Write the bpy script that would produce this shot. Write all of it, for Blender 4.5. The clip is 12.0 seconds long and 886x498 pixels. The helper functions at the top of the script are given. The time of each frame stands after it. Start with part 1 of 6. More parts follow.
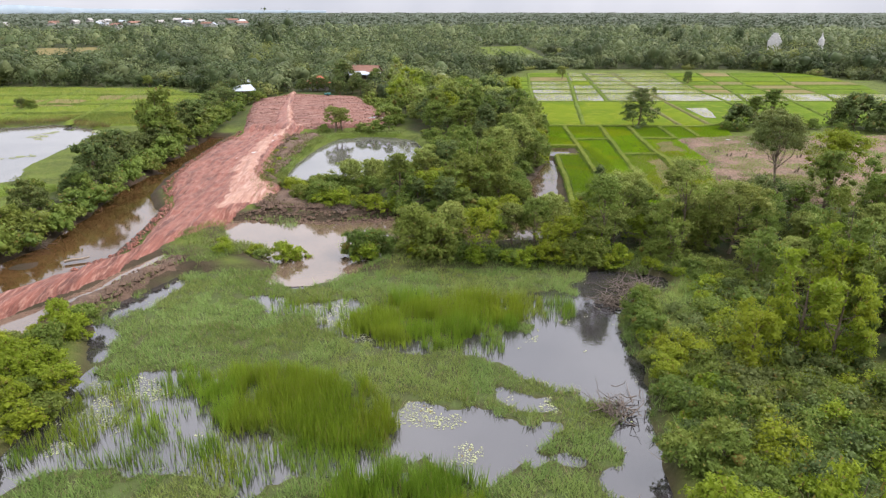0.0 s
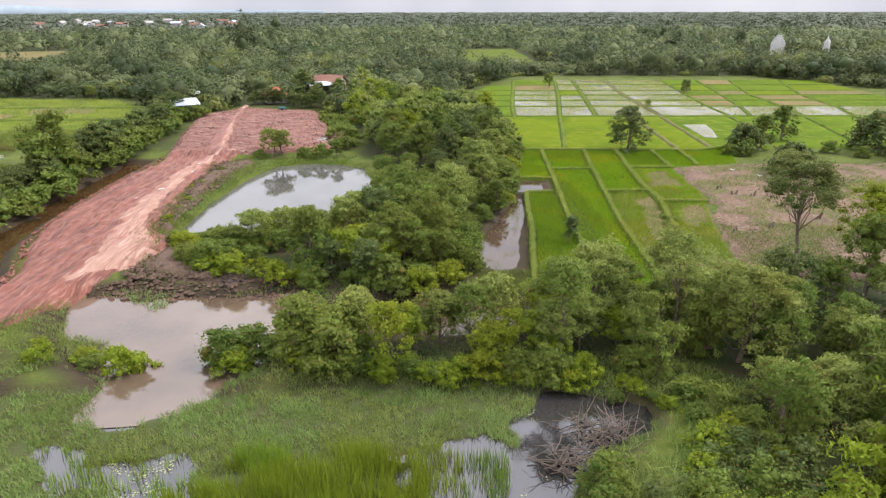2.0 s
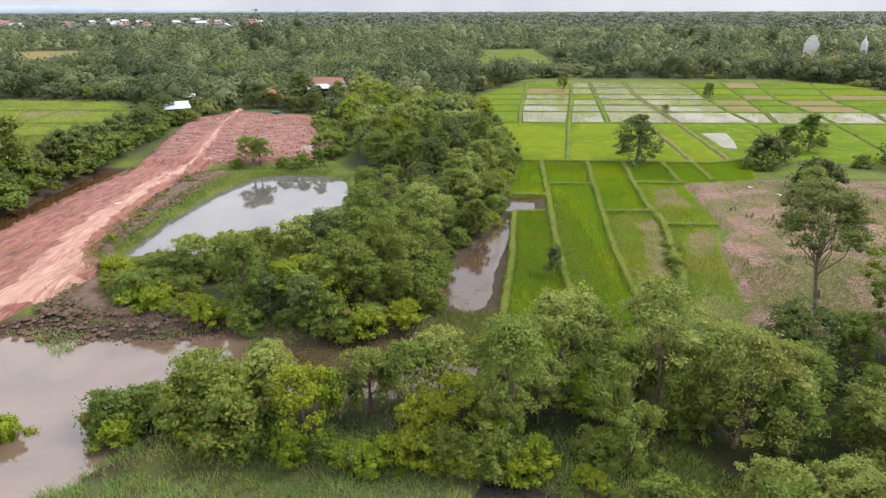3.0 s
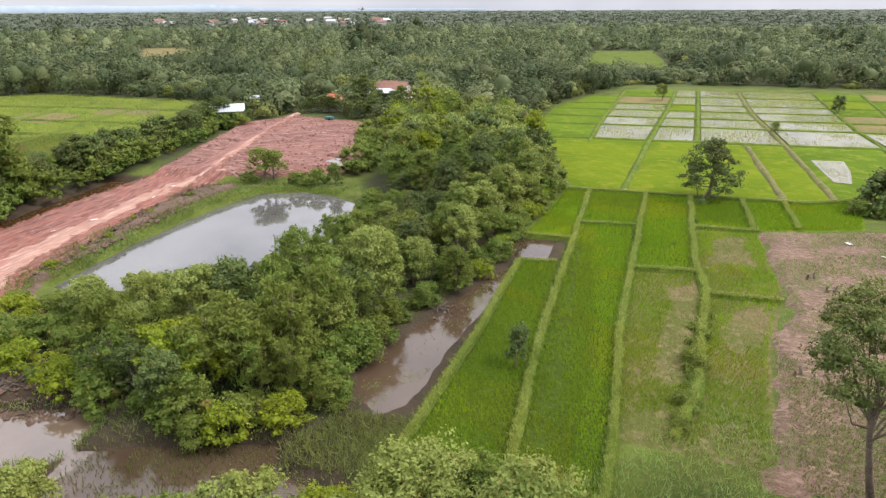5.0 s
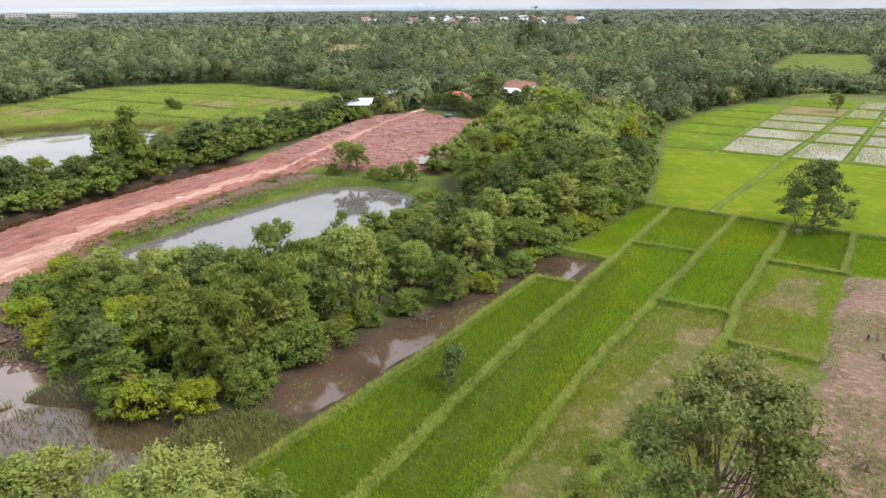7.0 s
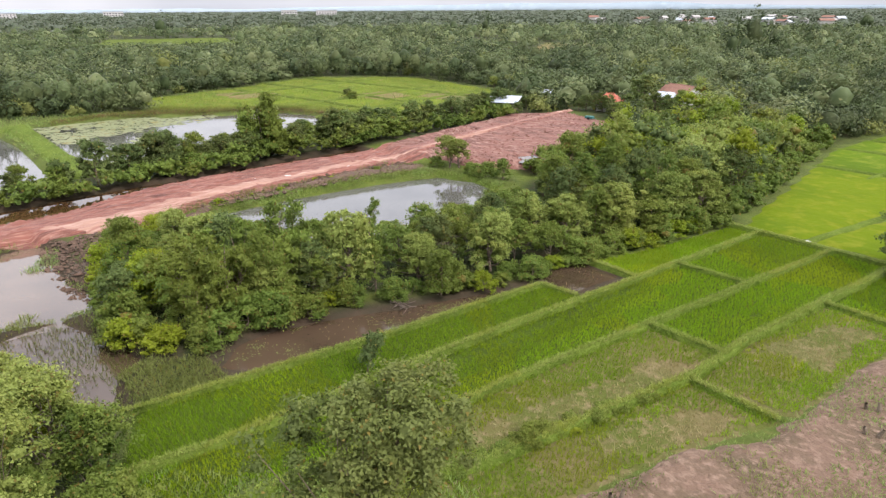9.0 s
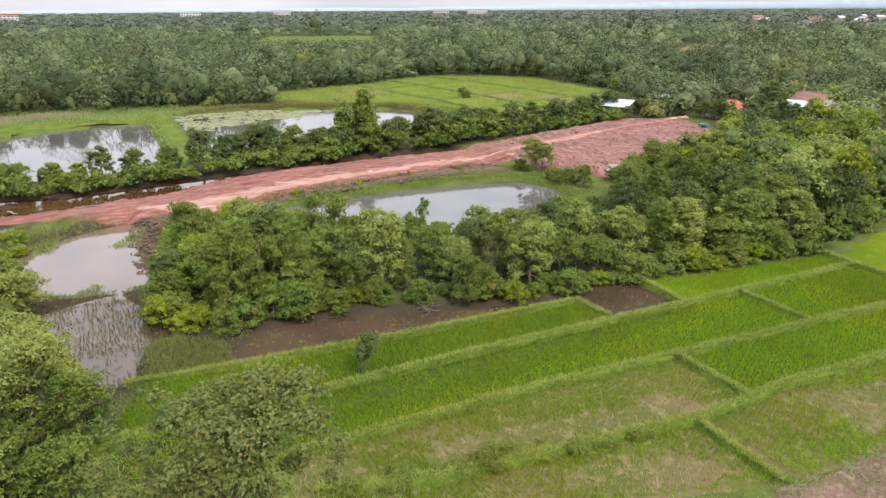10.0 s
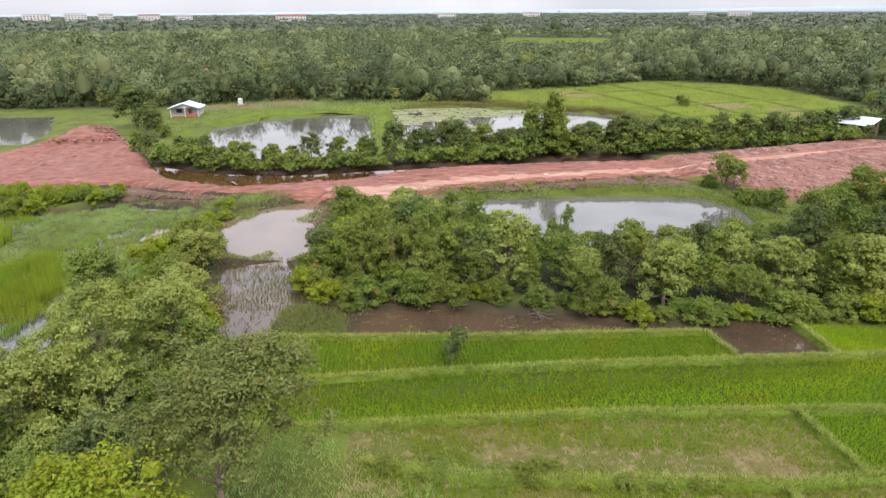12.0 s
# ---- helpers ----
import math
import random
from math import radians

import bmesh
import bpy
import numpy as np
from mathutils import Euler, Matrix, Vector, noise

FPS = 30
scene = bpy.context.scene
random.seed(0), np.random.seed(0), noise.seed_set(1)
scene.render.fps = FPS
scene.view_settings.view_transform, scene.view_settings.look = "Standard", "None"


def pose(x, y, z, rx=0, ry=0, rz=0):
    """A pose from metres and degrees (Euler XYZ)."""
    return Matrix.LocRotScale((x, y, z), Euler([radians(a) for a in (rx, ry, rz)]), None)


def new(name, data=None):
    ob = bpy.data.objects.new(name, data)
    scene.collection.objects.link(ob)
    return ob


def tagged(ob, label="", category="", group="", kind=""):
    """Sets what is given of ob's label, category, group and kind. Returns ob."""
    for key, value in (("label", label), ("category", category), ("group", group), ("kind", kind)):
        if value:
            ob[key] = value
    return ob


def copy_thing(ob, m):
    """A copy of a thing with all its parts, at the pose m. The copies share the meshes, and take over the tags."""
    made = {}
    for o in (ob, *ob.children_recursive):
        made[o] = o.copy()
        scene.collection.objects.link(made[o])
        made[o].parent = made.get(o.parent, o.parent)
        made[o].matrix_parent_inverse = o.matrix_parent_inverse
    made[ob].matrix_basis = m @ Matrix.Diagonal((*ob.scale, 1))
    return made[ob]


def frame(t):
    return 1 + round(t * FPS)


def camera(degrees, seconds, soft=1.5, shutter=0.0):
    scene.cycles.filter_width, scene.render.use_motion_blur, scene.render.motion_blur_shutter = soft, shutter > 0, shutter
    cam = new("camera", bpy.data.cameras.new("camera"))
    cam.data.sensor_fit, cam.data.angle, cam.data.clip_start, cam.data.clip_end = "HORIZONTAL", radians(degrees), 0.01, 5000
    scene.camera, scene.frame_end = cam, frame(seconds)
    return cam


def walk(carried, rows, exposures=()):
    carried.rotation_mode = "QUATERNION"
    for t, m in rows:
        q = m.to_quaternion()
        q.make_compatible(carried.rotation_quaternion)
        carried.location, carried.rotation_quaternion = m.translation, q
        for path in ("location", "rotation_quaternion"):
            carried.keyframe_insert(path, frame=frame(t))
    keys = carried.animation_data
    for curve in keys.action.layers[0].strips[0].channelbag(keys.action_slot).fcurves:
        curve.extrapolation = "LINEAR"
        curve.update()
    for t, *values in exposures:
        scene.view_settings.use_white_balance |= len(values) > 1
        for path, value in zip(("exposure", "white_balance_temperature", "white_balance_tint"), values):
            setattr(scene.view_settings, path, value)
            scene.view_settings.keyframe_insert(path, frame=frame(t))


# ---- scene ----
cam = camera(68.7, 12.0, soft=1.3)
METRES, EYE, TILT, LEAN, TURN = 115.0, 26.0, -20.3, 0.0, 0.0
ROWS = [
    (0.0, 0.0, 0.0, 0.0, -0.0, -0.0, 0.0),
    (0.5, 0.0123, 0.0451, 0.0244, 0.02, -0.0, 0.02),
    (1.0, 0.0276, 0.0892, 0.0435, 0.01, -0.01, 0.03),
    (1.5, 0.0468, 0.1324, 0.059, 0.01, -0.03, 0.07),
    (2.0, 0.0704, 0.1748, 0.074, -0.01, -0.04, 0.1),
    (2.5, 0.0973, 0.2163, 0.0892, 0.04, -0.05, 0.11),
    (3.0, 0.126, 0.2573, 0.1039, 2.27, -0.09, -0.72),
    (5.0, 0.2442, 0.4051, 0.1594, 12.82, -0.69, -4.44),
    (5.5, 0.2726, 0.4275, 0.1665, 16.22, -1.01, -5.64),
    (6.0, 0.3039, 0.4451, 0.1723, 20.39, -1.5, -7.05),
    (6.5, 0.3386, 0.4622, 0.1785, 24.66, -2.1, -8.44),
    (8.5, 0.4881, 0.5474, 0.2096, 42.91, -5.78, -13.77),
    (9.0, 0.5162, 0.5783, 0.2207, 48.39, -7.18, -15.1),
    (9.5, 0.5384, 0.6128, 0.2334, 54.6, -8.9, -16.42),
    (10.0, 0.5551, 0.6497, 0.2475, 61.31, -10.9, -17.6),
    (10.5, 0.568, 0.6807, 0.2596, 67.84, -12.87, -18.53),
    (11.0, 0.5767, 0.7022, 0.2676, 74.46, -14.96, -19.25),
    (11.5, 0.5816, 0.7143, 0.2721, 78.94, -16.45, -19.61),
    (12.0, 0.583, 0.7178, 0.2741, 83.01, -17.82, -19.82),
]
walk(cam, [(t, pose(0, 0, EYE, TILT, LEAN, TURN) @ pose(METRES * x, METRES * y, METRES * z, 90 + pitch, roll, yaw)) for t, x, y, z, yaw, pitch, roll in ROWS])

# ---- world, sun, exposure ----
world = bpy.data.worlds.new("overcast_sky")
scene.world = world
world.use_nodes = True
wt = world.node_tree
wt.nodes.clear()
SUN_EL, SUN_AZ = 50.0, 78.0
sky = wt.nodes.new("ShaderNodeTexSky")
sky.sky_type, sky.sun_disc = "NISHITA", False
sky.sun_elevation, sky.sun_rotation = radians(SUN_EL), radians(SUN_AZ)
sky.dust_density = 4.0
cloud = wt.nodes.new("ShaderNodeTexNoise")
cloud.inputs["Scale"].default_value, cloud.inputs["Detail"].default_value = 2.2, 5.0
ramp = wt.nodes.new("ShaderNodeValToRGB")
ramp.color_ramp.elements[0].position, ramp.color_ramp.elements[0].color = 0.35, (6.15, 6.35, 7.3, 1)
ramp.color_ramp.elements[1].position, ramp.color_ramp.elements[1].color = 0.65, (9.6, 9.5, 10.2, 1)
cover = wt.nodes.new("ShaderNodeMix")
cover.data_type = "RGBA"
cover.inputs["Factor"].default_value = 0.88
aim = wt.nodes.new("ShaderNodeTexCoord")
up = wt.nodes.new("ShaderNodeSeparateXYZ")
lift = wt.nodes.new("ShaderNodeMapRange")
lift.inputs["From Max"].default_value, lift.inputs["To Min"].default_value, lift.inputs["To Max"].default_value = 0.55, 0.5, 1.35
shade = wt.nodes.new("ShaderNodeVectorMath")
shade.operation = "SCALE"
wt.links.new(aim.outputs["Generated"], up.inputs["Vector"])
wt.links.new(up.outputs["Z"], lift.inputs["Value"])
wt.links.new(lift.outputs["Result"], shade.inputs["Scale"])
back = wt.nodes.new("ShaderNodeBackground")
back.inputs["Strength"].default_value = 0.15
wout = wt.nodes.new("ShaderNodeOutputWorld")
wt.links.new(cloud.outputs["Fac"], ramp.inputs["Fac"])
wt.links.new(sky.outputs["Color"], cover.inputs["A"])
wt.links.new(ramp.outputs["Color"], cover.inputs["B"])
wt.links.new(cover.outputs["Result"], shade.inputs["Vector"])
wt.links.new(shade.outputs["Vector"], back.inputs["Color"])
wt.links.new(back.outputs["Background"], wout.inputs["Surface"])
sun = new("sun", bpy.data.lights.new("sun", "SUN"))
sun.data.energy, sun.data.angle, sun.data.color = 2.9, radians(14), (1.0, 0.915, 0.92)
sun.matrix_world = pose(0, 0, 60, 90 - SUN_EL, 0, 180 - SUN_AZ)
scene.view_settings.exposure = 0.6

# ---- numbers: noise and plan shapes ----


def lattice(ix, iy, seed):
    h = (ix.astype(np.int64) * 374761393 + iy.astype(np.int64) * 668265263 + seed * 974634777) & 0x7FFFFFFF
    h = ((h ^ (h >> 13)) * 1274126177) & 0x7FFFFFFF
    return ((h ^ (h >> 16)) & 0xFFFF) / 65535.0


def grain(x, y, size, seed=0):
    """Smooth value noise, 0 to 1, with features of that size in metres."""
    u, v = np.asarray(x, float) / size, np.asarray(y, float) / size
    i, j = np.floor(u), np.floor(v)
    a, b = u - i, v - j
    a, b = a * a * (3 - 2 * a), b * b * (3 - 2 * b)
    p, q = lattice(i, j, seed), lattice(i + 1, j, seed)
    r, s = lattice(i, j + 1, seed), lattice(i + 1, j + 1, seed)
    return (p * (1 - a) + q * a) * (1 - b) + (r * (1 - a) + s * a) * b


def cloudy(x, y, size, seed=0):
    return (grain(x, y, size, seed) * 4 + grain(x, y, size / 2.1, seed + 1) * 2 + grain(x, y, size / 4.3, seed + 2)) / 7


def inside(poly, x, y):
    """Signed distance to a plan outline, in metres: plus inside."""
    x, y = np.asarray(x, float), np.asarray(y, float)
    d = np.full(x.shape, 1e9)
    odd = np.zeros(x.shape, bool)
    for (ax, ay), (bx, by) in zip(poly, poly[1:] + poly[:1]):
        ex, ey = bx - ax, by - ay
        k = np.clip(((x - ax) * ex + (y - ay) * ey) / (ex * ex + ey * ey + 1e-9), 0, 1)
        d = np.minimum(d, np.hypot(x - ax - k * ex, y - ay - k * ey))
        cross = ((ay > y) != (by > y)) & (x < (bx - ax) * (y - ay) / (by - ay + 1e-12) + ax)
        odd ^= cross
    return np.where(odd, d, -d)


def along(line, x, y):
    """Distance to a plan line, in metres."""
    x, y = np.asarray(x, float), np.asarray(y, float)
    d = np.full(x.shape, 1e9)
    for (ax, ay), (bx, by) in zip(line, line[1:]):
        ex, ey = bx - ax, by - ay
        k = np.clip(((x - ax) * ex + (y - ay) * ey) / (ex * ex + ey * ey + 1e-9), 0, 1)
        d = np.minimum(d, np.hypot(x - ax - k * ex, y - ay - k * ey))
    return d


def step(v, lo, hi):
    k = np.clip((v - lo) / (hi - lo), 0, 1)
    return k * k * (3 - 2 * k)


# ---- the plan ----
MARSH = [(-34, 4), (-27.5, 31), (-27.5, 38.6), (-28, 44), (-31, 51.7), (-31, 55.2), (-28.5, 60), (-26.5, 63.2), (-18.2, 63.6), (-16.3, 61), (-10.8, 62.2), (-3.8, 64), (17.2, 64.2), (23.4, 62.3), (23, 59), (16.8, 52.8), (16, 46.6), (15.5, 40.7), (14.2, 36), (13.4, 30), (11, 4)]
REED_A = [(-19, 41.5), (-15.1, 42), (-11.3, 42.6), (-7.8, 42), (-5.5, 40.5), (-4.6, 38.5), (-4, 36), (-5.1, 33.9), (-8, 34.4), (-10.3, 35), (-12.7, 35.6), (-15.5, 37.4), (-17.9, 38.8)]
REED_B = [(-7.6, 52.6), (-6.7, 49.6), (-0.2, 47.6), (3.1, 48.4), (7, 51.7), (5.8, 55), (2.5, 56.2), (-3.5, 56.2)]
REED_C = [(-5.2, 31.6), (-0.8, 31.4), (3.4, 29), (3.4, 22), (-9, 22), (-7, 29)]
REEDS = (REED_A, REED_B, REED_C)
MARSH_POOLS = (
    [(16.2, 63.4), (22, 63), (23.2, 60.5), (18.7, 56.4), (15.6, 52.8), (15.4, 49.5), (15.4, 46.6), (15.8, 43.9), (15.3, 40.7), (14.6, 38.4), (12.8, 38.2), (10.3, 39.8), (8.9, 41), (7.5, 42.5), (5, 43.7), (3.8, 45), (3.7, 46.8), (4.8, 48.3), (8.6, 50), (10.8, 51), (12.8, 54), (12.9, 56.4), (13.4, 60)],
    [(-13.5, 55.6), (-8.8, 56), (-7.2, 51.7), (-6, 49.8), (-1.1, 47.8), (4.6, 48.5), (4.5, 46.4), (-1.6, 46.5), (-6.8, 47.8), (-9.1, 50.4), (-11.4, 52.4), (-13.6, 53), (-17, 54.2), (-18, 56.6)],
    [(6.3, 56.6), (11.9, 57.8), (11.5, 52.8), (9.7, 51.1), (7.5, 52.8), (5.6, 54.6)],
    [(-3.7, 38.6), (-1, 38.9), (1.8, 37.6), (4.4, 36.9), (6.8, 35.4), (4.8, 33.7), (2.9, 31.8), (0.5, 32.1), (-1.5, 32.9), (-3.3, 33.7), (-4.1, 36)],
    [(4, 40.9), (6.3, 40.2), (8.5, 38.8), (8, 37.5), (5.8, 38.4), (3.5, 39.4)],
    [(11.4, 36.5), (13.6, 37.5), (13.6, 20), (9.6, 20), (10.4, 29.6)],
    [(-25.5, 40.7), (-23.5, 42.3), (-19.7, 43.5), (-17.9, 38.6), (-14, 37.3), (-11.5, 33.7), (-6.5, 33.7), (-3.7, 33.7), (-4.9, 31.8), (-10.9, 30.6), (-18.9, 32.1), (-23.6, 32.6), (-26.4, 32.6)],
    [(-30, 50.6), (-28, 49), (-25.9, 41.5), (-25.4, 36), (-25.4, 26), (-29, 26), (-28, 36), (-27.6, 40), (-28.3, 44.8)],
    [(-29.8, 55.4), (-27.4, 61.4), (-25.6, 62.6), (-26.6, 58.6), (-28.6, 54)],
    [(-18, 65), (-10.5, 65), (-11, 61.6), (-14, 60.2), (-17, 60.4)],
)
LILY_PADS = (
    [(-3.6, 38.8), (-1, 39), (1.4, 37.6), (0, 36), (-2, 36.4)], [(-1, 33.4), (1, 32.4), (3, 32), (2.4, 33.8), (0.4, 34.2)],
    [(-13, 55.4), (-9.4, 55.8), (-8, 51), (-6, 48.4), (-10, 51), (-12.6, 53)],
    [(-26, 42), (-22, 43), (-20, 40), (-21, 35), (-25, 33)],
    [(4, 40.6), (8, 39.4), (7.6, 38), (4, 39.6)],
)
POND_A = [(-25.5, 100), (-26, 113), (-24.5, 129), (-22, 138), (-16, 140), (-10, 139), (-6, 136), (-3.5, 126), (-3, 115), (-9, 106), (-16, 101)]
MUDDY = [(-29, 80), (-24, 82), (-15, 80.5), (-6, 83.5), (-3.2, 81), (-3.6, 77), (-4.5, 72), (-6, 67), (-9, 63), (-13, 61), (-17, 60.5), (-18.5, 65), (-24, 70), (-27, 75)]
FLOODED = [(-2.4, 71.9), (-3.2, 78), (1, 79.8), (5, 81.2), (9, 81.8), (10.4, 79.4), (15.4, 78), (14.8, 73.4), (11, 72.6), (7.4, 72.6), (3, 72.2)]
STRIP = [(14.6, 86.2), (12.2, 88.6), (11.6, 92), (13.2, 97.5), (15.8, 104.2), (18, 111.5), (19.6, 115), (19.4, 109), (18.4, 103.8), (17.4, 97.6), (16.6, 91.4), (16, 87.4)]
SMALL_POOL = [(19.2, 118), (19.5, 123.5), (23.6, 123.5), (23.2, 117.8)]
FAR_POND = [(-98, 51), (-113, 65), (-115, 87), (-94, 89), (-64, 88), (-58, 78), (-58.5, 66), (-65, 57.5), (-80, 52)]
LILY_POND = [(-122, 95), (-126, 113), (-117, 130), (-106, 150), (-92, 157), (-77, 147), (-74, 127), (-73, 112), (-68, 100), (-80, 94), (-99, 95)]
EAST_POND = [(-124, -30), (-125, 2), (-98, 13), (-80, 15), (-78, -30)]
DITCH = [(-42.5, 57), (-39, 62), (-36.8, 67), (-37.5, 76), (-39, 85), (-43.5, 93), (-45, 103), (-46, 115), (-46, 128), (-46.5, 140), (-50.5, 140), (-50, 115), (-49, 98), (-48, 85), (-46.5, 72), (-51, 58), (-58, 48), (-53, 46)]
PUDDLES = [(-39.5, 47), (-39, 51), (-36.4, 54.2), (-34.6, 57.5), (-33.5, 61.5), (-31.2, 67), (-29.4, 67), (-31.8, 60.5), (-32.9, 56), (-34.4, 52.3), (-34.6, 47)]
PUDDLES_B = [(-31, 51), (-30.4, 54.5), (-28.9, 58.3), (-26.5, 63.5), (-25.2, 62.8), (-27.5, 57.5), (-29, 53.8), (-29.2, 51)]
PLOT_POOL = [(-17.6, 152.4), (-16.6, 155), (-13.6, 154.6), (-12.2, 151.4), (-14.6, 150.6)]
PONDS = {"pond": POND_A, "muddy_pool": MUDDY, "flooded_field": FLOODED, "flooded_strip": STRIP, "rice_pool": SMALL_POOL, "fish_pond": FAR_POND,
         "lily_pond": LILY_POND, "east_pond": EAST_POND, "ditch": DITCH, "puddle": PUDDLES, "puddle_b": PUDDLES_B, "plot_pool": PLOT_POOL}
ROAD = [(-40, 33), (-39.8, 48), (-38.5, 51.5), (-36.4, 55), (-34.6, 58.7), (-33, 64), (-31, 71), (-28, 77), (-26.7, 85), (-22.8, 94), (-28, 99), (-28.7, 108), (-31.5, 120), (-32, 132), (-30, 143), (-43, 143), (-42.8, 134), (-43.8, 125), (-43.5, 112), (-42.5, 100),
        (-40, 92), (-36.5, 85), (-35.5, 75), (-34, 68), (-35, 65), (-38, 60.5), (-41.5, 55), (-70, 41), (-90, 30), (-94, 23), (-75, 23.5), (-66, 15), (-60, 2)]
PLOT = [(-43, 140), (-48, 161), (-53.5, 187), (-45, 197), (-24.5, 192.5), (-18, 176), (-10.5, 157), (-14, 148), (-18, 144.5), (-28, 142.5), (-33, 140)]
BROWN = [(48.5, 131.5), (47.2, 123), (46.4, 115), (46.2, 109.5), (43.3, 103.5), (42.4, 96.6), (41, 91), (39.5, 84), (42, 79), (60, 74), (118, 78), (112, 138), (85, 134), (60, 134)]
PADDIES = [(16, 76), (17.1, 80), (17.8, 86), (19.3, 98), (20, 109), (20.8, 115.8), (19, 117), (19.5, 124), (21.4, 132), (23, 148), (20.5, 165), (15.5, 185), (11.5, 212), (15, 238), (32, 282), (38, 296), (135, 296), (165, 235), (128, 156), (85, 137), (60, 136), (48.5, 132), (46.5, 112), (41, 92), (39.5, 83), (33, 78), (26, 75)]
LEFT_FIELD = [(-155, 128), (-160, 155), (-178, 200), (-152, 230), (-92, 226), (-74, 205), (-64, 180), (-58, 152), (-80, 150), (-92, 160), (-108, 154), (-122, 132), (-146, 122)]
POND_BANK = [(-130, 30), (-140, 60), (-132, 100), (-122, 135), (-105, 152), (-70, 120), (-60, 60), (-75, 40), (-100, 30)]
ROAD_TREES = [(-63, 45), (-55, 60), (-51.5, 75), (-52, 92), (-53, 112), (-53, 130), (-55, 150), (-58, 172), (-62, 195)]
THICKET = [(-6, 84.5), (5, 82.5), (10, 85.5), (9, 91), (9.5, 99), (12.5, 105.5), (16, 113), (17, 124), (19, 134), (20.5, 149), (19, 165), (14, 185), (8, 212), (-16, 206), (-15, 180), (-8, 158), (-9, 146), (-5, 139), (-1.5, 128), (-1, 115), (-6, 107), (-14, 100), (-23, 99), (-24, 94), (-17, 86.5)]
RIGHT_WOOD = [(29, 64), (28, 56), (30, 47), (33, 43), (32, 34), (32, 24), (38, 22), (60, 66), (50, 76), (41, 79), (33, 73), (28, 69)]
WOOD_EDGE = [(19.5, 52.5), (16.5, 44), (14, 34), (13.5, 12), (17, 11), (18, 34), (20, 44), (21.5, 52), (25, 57.5), (25, 62.5), (27.5, 62), (27, 56), (22, 50)]
BRUSH = [(20.5, 52), (17.5, 44), (15, 34), (14.5, 12), (36, 8), (36, 34), (33, 44), (30, 58), (27, 63), (26, 58)]
UNDERWOOD = [(-30, 66), (-6, 66), (26, 64), (34, 74), (24, 76), (16, 80), (15, 86), (10, 90), (-5, 84), (-8, 70)]
CLEARINGS = (MARSH, PADDIES, LEFT_FIELD, POND_BANK, PLOT, ROAD, BROWN, THICKET, RIGHT_WOOD, EAST_POND, FAR_POND, LILY_POND,
             [(-70, 40), (-30, 20), (30, 10), (40, 80), (20, 150), (-30, 150), (-60, 150)],
             [(-135, -30), (-130, 30), (-60, 50), (-30, 40), (-30, -40)], [(-80, 92), (-58, 92), (-57, 188), (-80, 180)])


def marsh_land(x, y):
    """Above zero where the marsh is grown over."""
    v = 0.3 + 1.15 * (cloudy(x, y, 6.0, 31) - 0.5) + 0.5 * (grain(x, y, 1.1, 35) - 0.5)
    for p in MARSH_POOLS:
        v = v - 0.9 * step(inside(p, x, y) + 3.2 * (cloudy(x, y, 2.2, 41) - 0.5), -0.8, 0.5)
    return v


MOUND = [(41, 70), (60, 62), (74, 74), (60, 80), (46, 83.2), (41.4, 81)]
ZONES = ((PADDIES, 0.9, 0.5), (LEFT_FIELD, 0.6, 4.0), (ROAD, 1.15, 1.2), (PLOT, 2.1, 2.5), (BROWN, 1.35, 1.5), (MOUND, 3.3, 3.0), ([(-60, 195), (-50, 260), (-10, 260), (-15, 195)], 2.6, 8.0), ([(-32, 207), (-32, 235), (-8, 235), (-10, 207)], 5.0, 4.0))


def ground_height(x, y):
    h = 0.75 + 0.25 * (cloudy(x, y, 14, 3) - 0.5) + 0.08 * (grain(x, y, 1.3, 9) - 0.5)
    for p, level, soft in ZONES:
        w = step(inside(p, x, y), -soft, soft)
        h = h * (1 - w) + (level + 0.06 * (cloudy(x, y, 5, 4) - 0.5)) * w
    m = step(inside(MARSH, x, y) + 0.8 * (grain(x, y, 2.0, 5) - 0.5), -0.9, 0.7)
    h = h * (1 - m) + m * np.clip(0.34 * marsh_land(x, y), -0.35, 0.1)
    for name, p in PONDS.items():
        if name == "plot_pool":
            h = h - 0.5 * step(inside(p, x, y), -0.8, 0.6)
            continue
        edge = 0.8 * (cloudy(x, y, 3.0, 11) - 0.5)
        soft = 0.7 if "puddle" in name else 1.3
        w = step(inside(p, x, y) + edge, -soft, soft * 0.7)
        deep = 0.75 * (cloudy(x, y, 5.0, 21) - {"muddy_pool": 0.62, "ditch": 0.72}[name]) if name in ("muddy_pool", "ditch") else {"puddle": 0.2, "rice_pool": 0.55, "flooded_strip": 0.25}.get(name, -0.6)
        h = h * (1 - w) + deep * w
    bank = step(np.abs(along([(-58, 92), (-118, 92)], x, y)), 4.0, 1.5)
    return np.maximum(h, 1.3 * bank - 0.2)

# ---- materials ----
def blend(nt, a, b, fac):
    n = nt.nodes.new("ShaderNodeMix")
    n.data_type = "RGBA"
    for s, v in (("Factor", fac), ("A", a), ("B", b)):
        if isinstance(v, (int, float)):
            n.inputs[s].default_value = v
        elif isinstance(v, tuple):
            n.inputs[s].default_value = (*v, 1)
        else:
            nt.links.new(v, n.inputs[s])
    return n.outputs["Result"]


